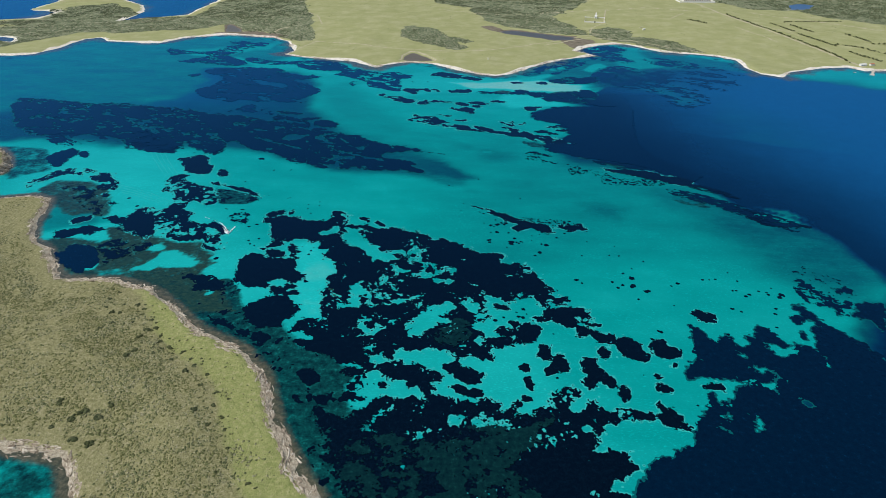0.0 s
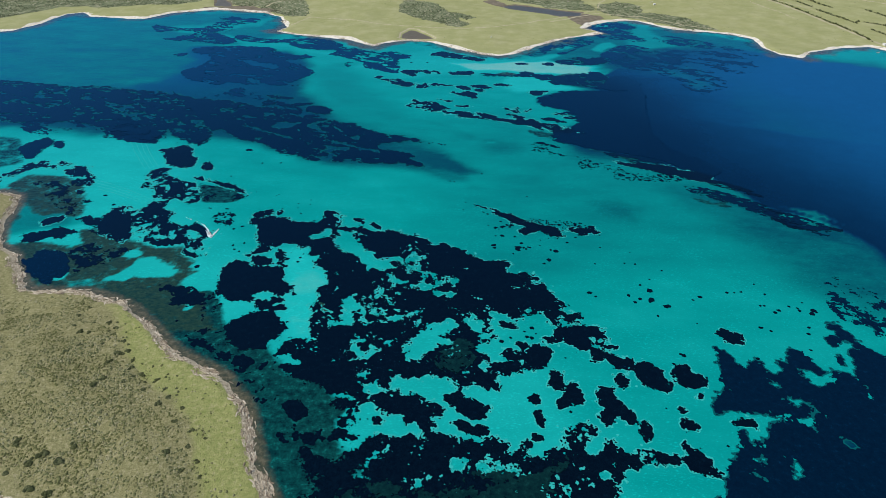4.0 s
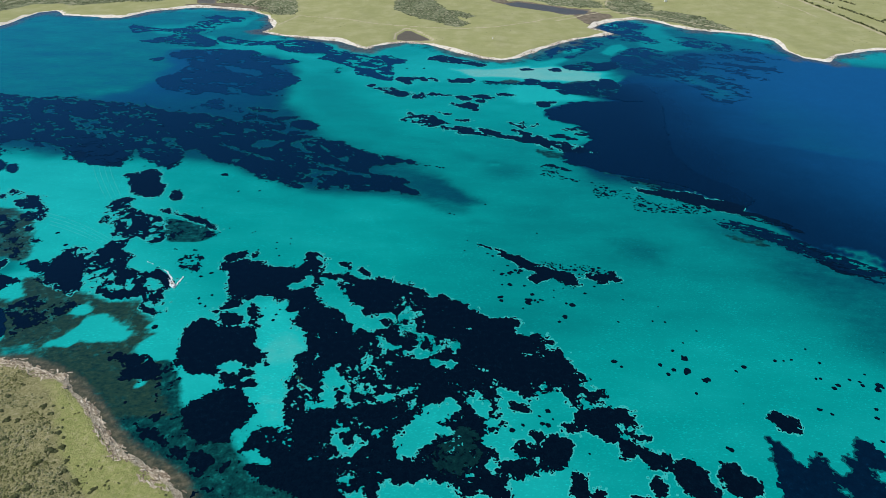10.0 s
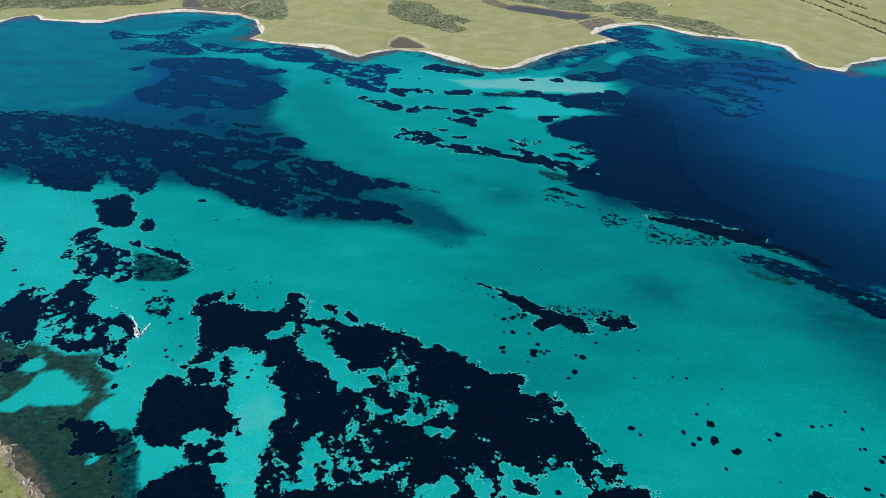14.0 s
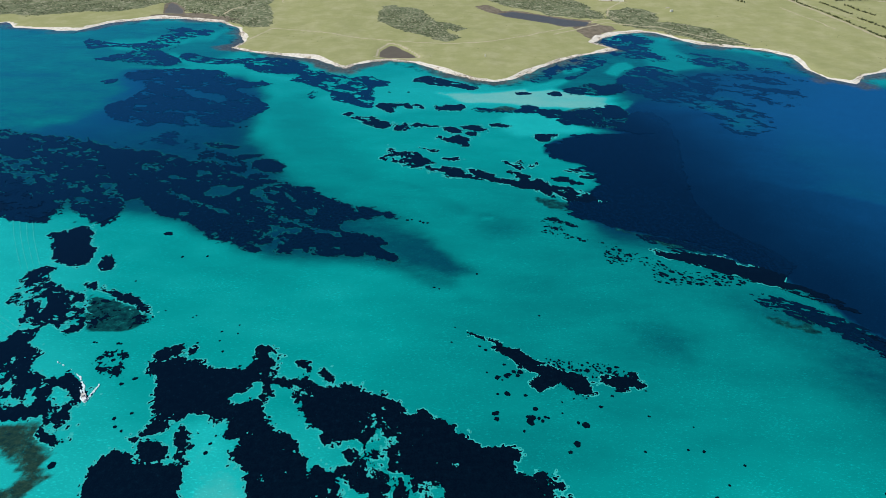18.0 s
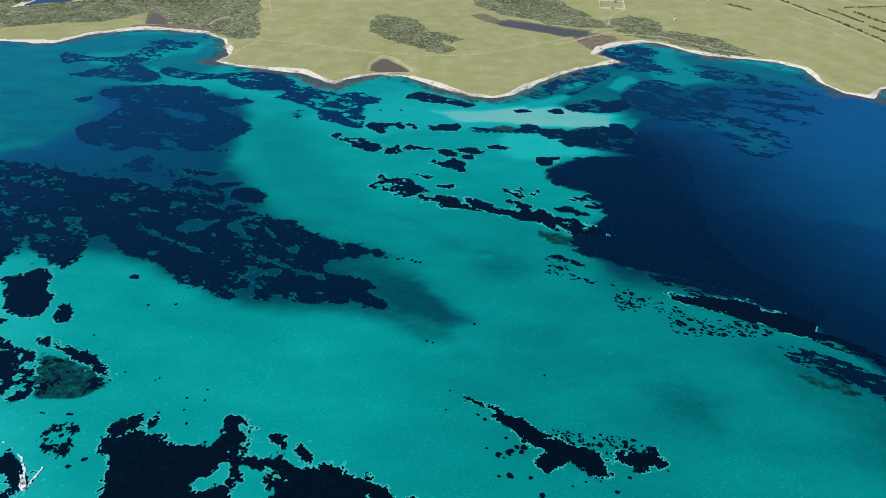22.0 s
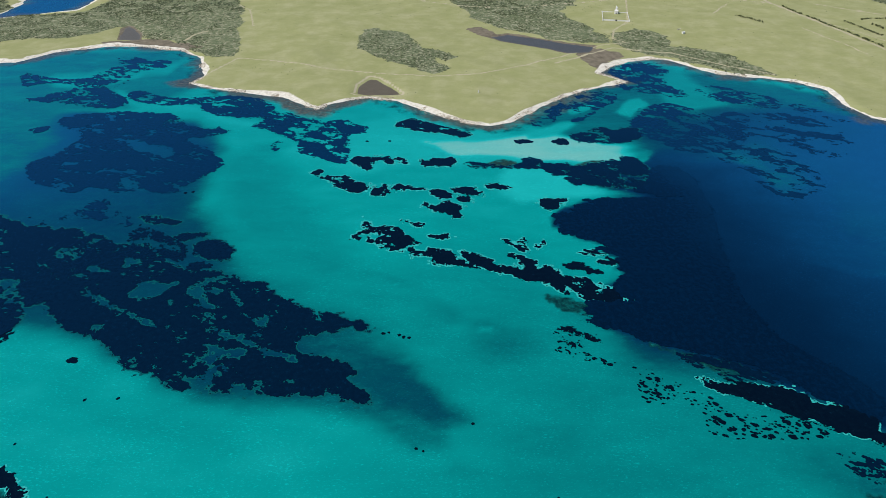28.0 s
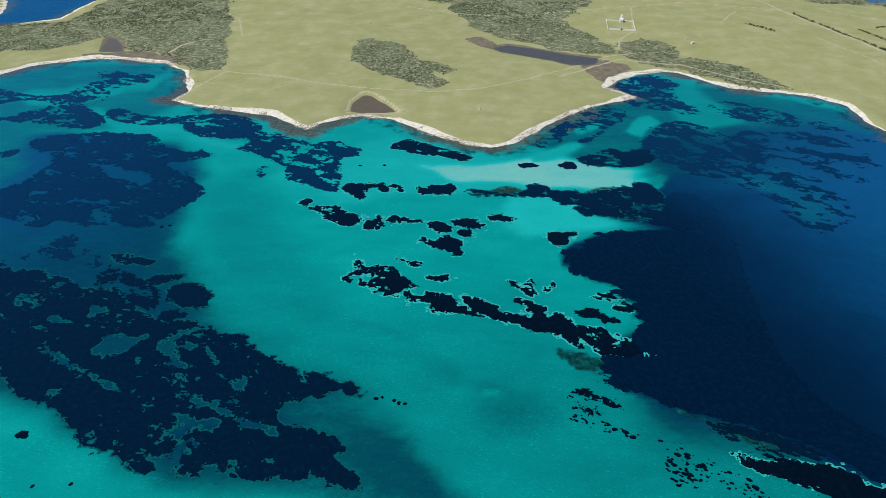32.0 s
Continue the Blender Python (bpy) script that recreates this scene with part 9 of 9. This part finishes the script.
WHITEWASH, ROOF, STONE, GLASS_DARK, GELCOAT, GREY = plain("whitewash", (0.78, 0.76, 0.72)), plain("roof_tiles", (0.46, 0.14, 0.085)), plain("pale_stone", (0.55, 0.50, 0.42)), plain("dark_opening", (0.03, 0.03, 0.035), 0.3), plain("gelcoat", (0.80, 0.80, 0.79), 0.25, 0.8, 0.08), plain("grey_plastic", (0.09, 0.09, 0.10), 0.5)


def part(name, bm, material, parent, label=""):
    me = bpy.data.meshes.new(name)
    bmesh.ops.recalc_face_normals(bm, faces=bm.faces)
    bm.to_mesh(me)
    bm.free()
    me.materials.append(material)
    ob = new(name, me)
    ob.parent = parent
    if label:
        tagged(ob, label)
    return ob


def block(x0, y0, z0, x1, y1, z1, bevel=0.0, bm=None):
    bm = bm or bmesh.new()
    made = bmesh.ops.create_cube(bm, size=1.0, matrix=Matrix.Translation(((x0 + x1) / 2, (y0 + y1) / 2, (z0 + z1) / 2)) @ Matrix.Diagonal((abs(x1 - x0), abs(y1 - y0), abs(z1 - z0), 1)))
    if bevel:
        bmesh.ops.bevel(bm, geom=list({e for v in made["verts"] for e in v.link_edges}), offset=bevel, segments=1, affect="EDGES")
    return bm


def gable(x0, y0, x1, y1, z0, z1, over=0.3):
    """A pitched roof with its ridge along x."""
    bm = bmesh.new()
    x0, x1, y0, y1 = x0 - over, x1 + over, y0 - over, y1 + over
    m = (y0 + y1) / 2
    v = [bm.verts.new(p) for p in ((x0, y0, z0), (x1, y0, z0), (x1, y1, z0), (x0, y1, z0), (x0, m, z1), (x1, m, z1))]
    for f in ((0, 1, 5, 4), (2, 3, 4, 5), (0, 4, 3), (1, 2, 5), (0, 3, 2, 1)):
        bm.faces.new([v[i] for i in f])
    return bm


def holder(name, x, y, turn, label, category, group=""):
    ob = new(name)
    ob.matrix_world = pose(x, y, float(far_height(np.array([float(x)]), np.array([float(y)]))[0]), 0, 0, turn)
    return tagged(ob, label, category, group)


WALL_PLACE = (388, 1674, 50, 64, -12)
CHAPEL_PLACE = (395, 1697, -12)
PRISON, MARKER, HUT = (750, 1983), (89, 1262), (481, 1557)
SLAB, LANDING, JETTY_TURN = (481, 1581), (821, 1209), -34
BOAT, MOORED = (-217, 549), (777, 1184)


def enclosure(x, y, w, l, turn):
    th = holder("walled_enclosure", x, y, turn, "white-walled rectangular burial ground on the green plain", "enclosure")
    for name, box in (("wall", (-w / 2, -l / 2, -0.6, w / 2, -l / 2 + 0.6, 2.2)), ("wall", (-w / 2, l / 2 - 0.6, -0.6, w / 2, l / 2, 2.2)), ("wall", (-w / 2, -l / 2 + 0.6, -0.6, -w / 2 + 0.6, l / 2 - 0.6, 2.0)), ("wall", (w / 2 - 0.6, -l / 2 + 0.6, -0.6, w / 2, l / 2 - 0.6, 2.0))):
        part(name, block(*box, 0.06), WHITEWASH, th)
    for sx in (-1, 1):
        for sy in (-1, 1):
            part("corner_pillar", block(sx * w / 2 - 0.8, sy * l / 2 - 0.8, -0.6, sx * w / 2 + 0.8, sy * l / 2 + 0.8, 3.0, 0.1), WHITEWASH, th)
    part("gate", block(-1.5, -l / 2 - 0.15, -0.3, 1.5, -l / 2 + 0.75, 2.5), GLASS_DARK, th, "dark iron gate")
    return th


def chapel(x, y, turn):
    th = holder("chapel", x, y, turn, "small white chapel with a pointed tower", "chapel")
    part("nave", block(-3.2, -4.5, -0.6, 3.2, 4.5, 5.0, 0.08), WHITEWASH, th)
    part("roof", gable(-3.2, -4.5, 3.2, 4.5, 5.0, 7.0), WHITEWASH, th)
    part("tower", block(-1.6, 4.5, -0.6, 1.6, 7.7, 10.0, 0.08), WHITEWASH, th)
    bm = bmesh.new()
    bmesh.ops.create_cone(bm, cap_ends=True, segments=4, radius1=2.4, radius2=0.1, depth=3.4, matrix=Matrix.Translation((0, 6.1, 11.7)) @ Matrix.Rotation(radians(45), 4, "Z"))
    part("spire", bm, WHITEWASH, th)
    part("door", block(-0.8, -4.56, -0.3, 0.8, -4.4, 2.4), GLASS_DARK, th, "dark wooden door")
    for sx in (-3.22, 3.12):
        for wy in (-2, 1.5):
            part("window", block(sx, wy, 2.0, sx + 0.1, wy + 0.9, 3.6), GLASS_DARK, th)


def house(name, x, y, w, l, h, turn, roof, label, storeys=1, bays=3):
    th = holder(name, x, y, turn, label, "building")
    part("wall", block(-w / 2, -l / 2, -1.0, w / 2, l / 2, h, 0.05), WHITEWASH, th)
    part("roof", gable(-w / 2, -l / 2, w / 2, l / 2, h, h + l * 0.22), roof, th)
    for st in range(storeys):
        for b in range(bays):
            wx = -w / 2 + w * (b + 0.5) / bays
            for wy in (-l / 2 - 0.06, l / 2 - 0.04):
                part("window", block(wx - 0.5, wy, 1.0 + 3.0 * st, wx + 0.5, wy + 0.1, 2.3 + 3.0 * st), GLASS_DARK, th)
    return th


enclosure(*WALL_PLACE)
chapel(*CHAPEL_PLACE)
# old prison at the head of the road: ranges round a yard
px, py = PRISON
for dx, dy, w, l, turn in ((0, -18, 78, 10, 0), (0, 18, 78, 10, 0), (-34, 0, 26, 9, 90), (34, 0, 26, 9, 90), (0, 0, 26, 9, 90)):
    house("prison_range", px + dx, py + dy, w, l, 6.5, turn, ROOF, "long whitewashed prison range under a faded red roof", 2, int(w / 5))
th = holder("prison_wall", px, py, 0, "white boundary wall round the old prison", "wall")
for box in ((-52, -30, -1, 52, -29.4, 3.2), (-52, 29.4, -1, 52, 30, 3.2), (-52, -29.4, -1, -51.4, 29.4, 3.2), (51.4, -29.4, -1, 52, 29.4, 3.2)):
    part("wall", block(*box), WHITEWASH, th)
# white marker, hut and slab on the plain
th = holder("marker", *MARKER, 0, "white stone marker pillar on the plain", "marker")
part("foot", block(-0.9, -0.9, -0.3, 0.9, 0.9, 0.6, 0.08), WHITEWASH, th)
part("pillar", block(-0.55, -0.55, 0.6, 0.55, 0.55, 3.4, 0.08), WHITEWASH, th)
house("hut", *HUT, 4.5, 3.8, 2.6, 20, WHITEWASH, "small white hut at the edge of the heath", 1, 1)
th = holder("trough", *SLAB, 25, "pale concrete trough on the plain", "trough")
part("base", block(-4.5, -0.9, -0.2, 4.5, 0.9, 0.9, 0.05), STONE, th)
# the landing at the far right
ax, ay = LANDING
th = tagged(new("landing"), "pale stone landing stage with a short jetty", "jetty")
th.matrix_world = pose(ax, ay, 0, 0, 0, JETTY_TURN)
part("platform", block(-16, -9, -1.5, 16, 9, 1.1, 0.1), STONE, th)
part("jetty", block(3, -44, -2.5, 8, -9.004, 1.3, 0.1), STONE, th)
part("jetty_head", block(1.5, -50, -2.5, 9.5, -44.004, 1.4, 0.1), STONE, th)
for k in range(5):
    bm = bmesh.new()
    bmesh.ops.create_cone(bm, cap_ends=True, segments=8, radius1=0.25, radius2=0.2, depth=0.9, matrix=Matrix.Translation((3.6, -14 - 7 * k, 1.7)))
    part("bollard", bm, GREY, th)
house("store_house", ax - 6, ay + 16, 12, 6, 3.2, 8, WHITEWASH, "low white store house behind the landing", 1, 3)
house("store_house", ax + 13, ay + 19, 8, 5, 3.0, 8, ROOF, "low store house with a red roof behind the landing", 1, 2)


# ---- boats ----
def motor_boat(x, y, turn, label, size=1.0):
    th = tagged(new("motor_boat"), label, "boat")
    th.matrix_world = pose(x, y, 0, 0, 0, turn) @ Matrix.Scale(size, 4)
    bm = bmesh.new()
    rings = []
    for s, half, keel, rail in ((-3.6, 1.15, -0.35, 0.75), (-2.0, 1.28, -0.42, 0.78), (0.0, 1.3, -0.42, 0.85), (1.8, 1.05, -0.35, 0.98), (3.0, 0.55, -0.12, 1.1), (3.7, 0.06, 0.5, 1.18)):
        rings.append([bm.verts.new(p) for p in ((s, -half, rail), (s, -half * 0.9, 0.1), (s, 0, keel), (s, half * 0.9, 0.1), (s, half, rail))])
    for a, b in zip(rings, rings[1:]):
        for k in range(4):
            bm.faces.new((a[k], a[k + 1], b[k + 1], b[k]))
    bm.faces.new(rings[0])
    hull = part("hull", bm, GELCOAT, th)
    bm = bmesh.new()
    deck = [bm.verts.new(p) for p in ((-3.55, -1.1, 0.45), (0.6, -1.2, 0.5), (0.6, 1.2, 0.5), (-3.55, 1.1, 0.45))]
    bm.faces.new(deck)
    part("cockpit_floor", bm, plain("pale_decking", (0.62, 0.60, 0.55), 0.7), th)
    part("foredeck", block(0.6, -1.0, 0.7, 2.6, 1.0, 1.02, 0.12), GELCOAT, th)
    part("console", block(-0.5, -0.45, 0.5, 0.4, 0.45, 1.45, 0.1), GELCOAT, th)
    part("windscreen", block(0.3, -0.5, 1.45, 0.36, 0.5, 1.9), GLASS_DARK, th, "dark tinted windscreen")
    part("seat", block(-1.5, -0.6, 0.5, -0.9, 0.6, 1.0, 0.1), GREY, th)
    part("outboard", block(-4.2, -0.3, -0.2, -3.6, 0.3, 1.35, 0.12), GREY, th, "black outboard engine")
    return th


bx, by = BOAT
HEADING = math.degrees(math.atan2(-16, 11))
motor_boat(bx, by, HEADING, "white open motor boat under way with a curved wake", 1.15)
motor_boat(*MOORED, 20, "small white motor boat moored by the landing")


def foam_material():
    s = Shader("foam", 0.6, 0.3)
    return s.colour(s.mix(s.noise(0.8, 5, 0.7), (0.34, 0.58, 0.61), (0.86, 0.89, 0.89))).mat


FOAM = foam_material()


def foam(line, width, thin, seed, label, material=FOAM, top=0.36):
    xs, ys = [p[0] for p in line], [p[1] for p in line]
    total = sum(math.dist(p, q) for p, q in zip(line, line[1:]))

    def field(x, y):
        fade = np.clip(np.hypot(x - line[0][0], y - line[0][1]) / total, 0, 1)
        return width * (1 - 0.4 * fade) - along(x, y, line) + (rough(x, y, 1.6, seed, 4, 0.7) - thin * (0.4 + fade)) * width * 2.2

    ob = cut_out("wake_foam", min(xs) - 3, min(ys) - 3, max(xs) + 3, max(ys) + 3, 0.3, field, top, -0.3, material)
    return tagged(ob, label, "wake", kind="stuff")


foam([(bx - 1.5, by + 3), (bx - 5, by + 10), (bx - 11, by + 18), (bx - 20, by + 25), (bx - 34, by + 33)], 0.75, 0.2, 3, "pale churned foam trailing behind the boat")
foam([(bx + 2.2, by - 3.4), (bx - 1.4, by - 0.5), (bx - 3.6, by + 4), (bx - 7, by + 9)], 0.8, 0.06, 4, "white bow wave spreading from the boat")
foam([(bx + 2.2, by - 3.4), (bx + 2.6, by + 0.5), (bx + 3.4, by + 5), (bx + 5, by + 11)], 0.75, 0.06, 5, "white bow wave spreading from the boat")
# ripples that the boat has sent out over the shoal
for k, way in enumerate((
        [(-375.7, 662.0), (-355.6, 653.2), (-332.5, 640.8), (-308.7, 625.3), (-295.3, 616.0)],
        [(-371.5, 654.9), (-351.5, 646.2), (-328.7, 634.1), (-305.2, 618.8), (-292.0, 609.7)],
        [(-367.3, 648.0), (-347.6, 639.4), (-325.0, 627.5), (-301.8, 612.5), (-288.7, 603.6)],
        [(-363.2, 641.1), (-343.7, 632.7), (-321.4, 621.0), (-298.4, 606.3), (-285.5, 597.5)],
        [(-381.9, 765.9), (-366.9, 740.0), (-349.0, 712.6), (-333.3, 689.7)],
        [(-375.5, 765.1), (-360.7, 739.3), (-343.0, 711.9), (-327.4, 689.0)],
        [(-369.1, 764.4), (-354.5, 738.5), (-337.0, 711.3), (-321.6, 688.4)],
        [(-362.8, 763.6), (-348.3, 737.8), (-331.0, 710.6), (-315.8, 687.8)],
)):
    foam(way, 0.34, 0.05, 30 + k, "low pale ripple of a boat wake over sand", SAND_HALO, 0.1 + 0.004 * k)
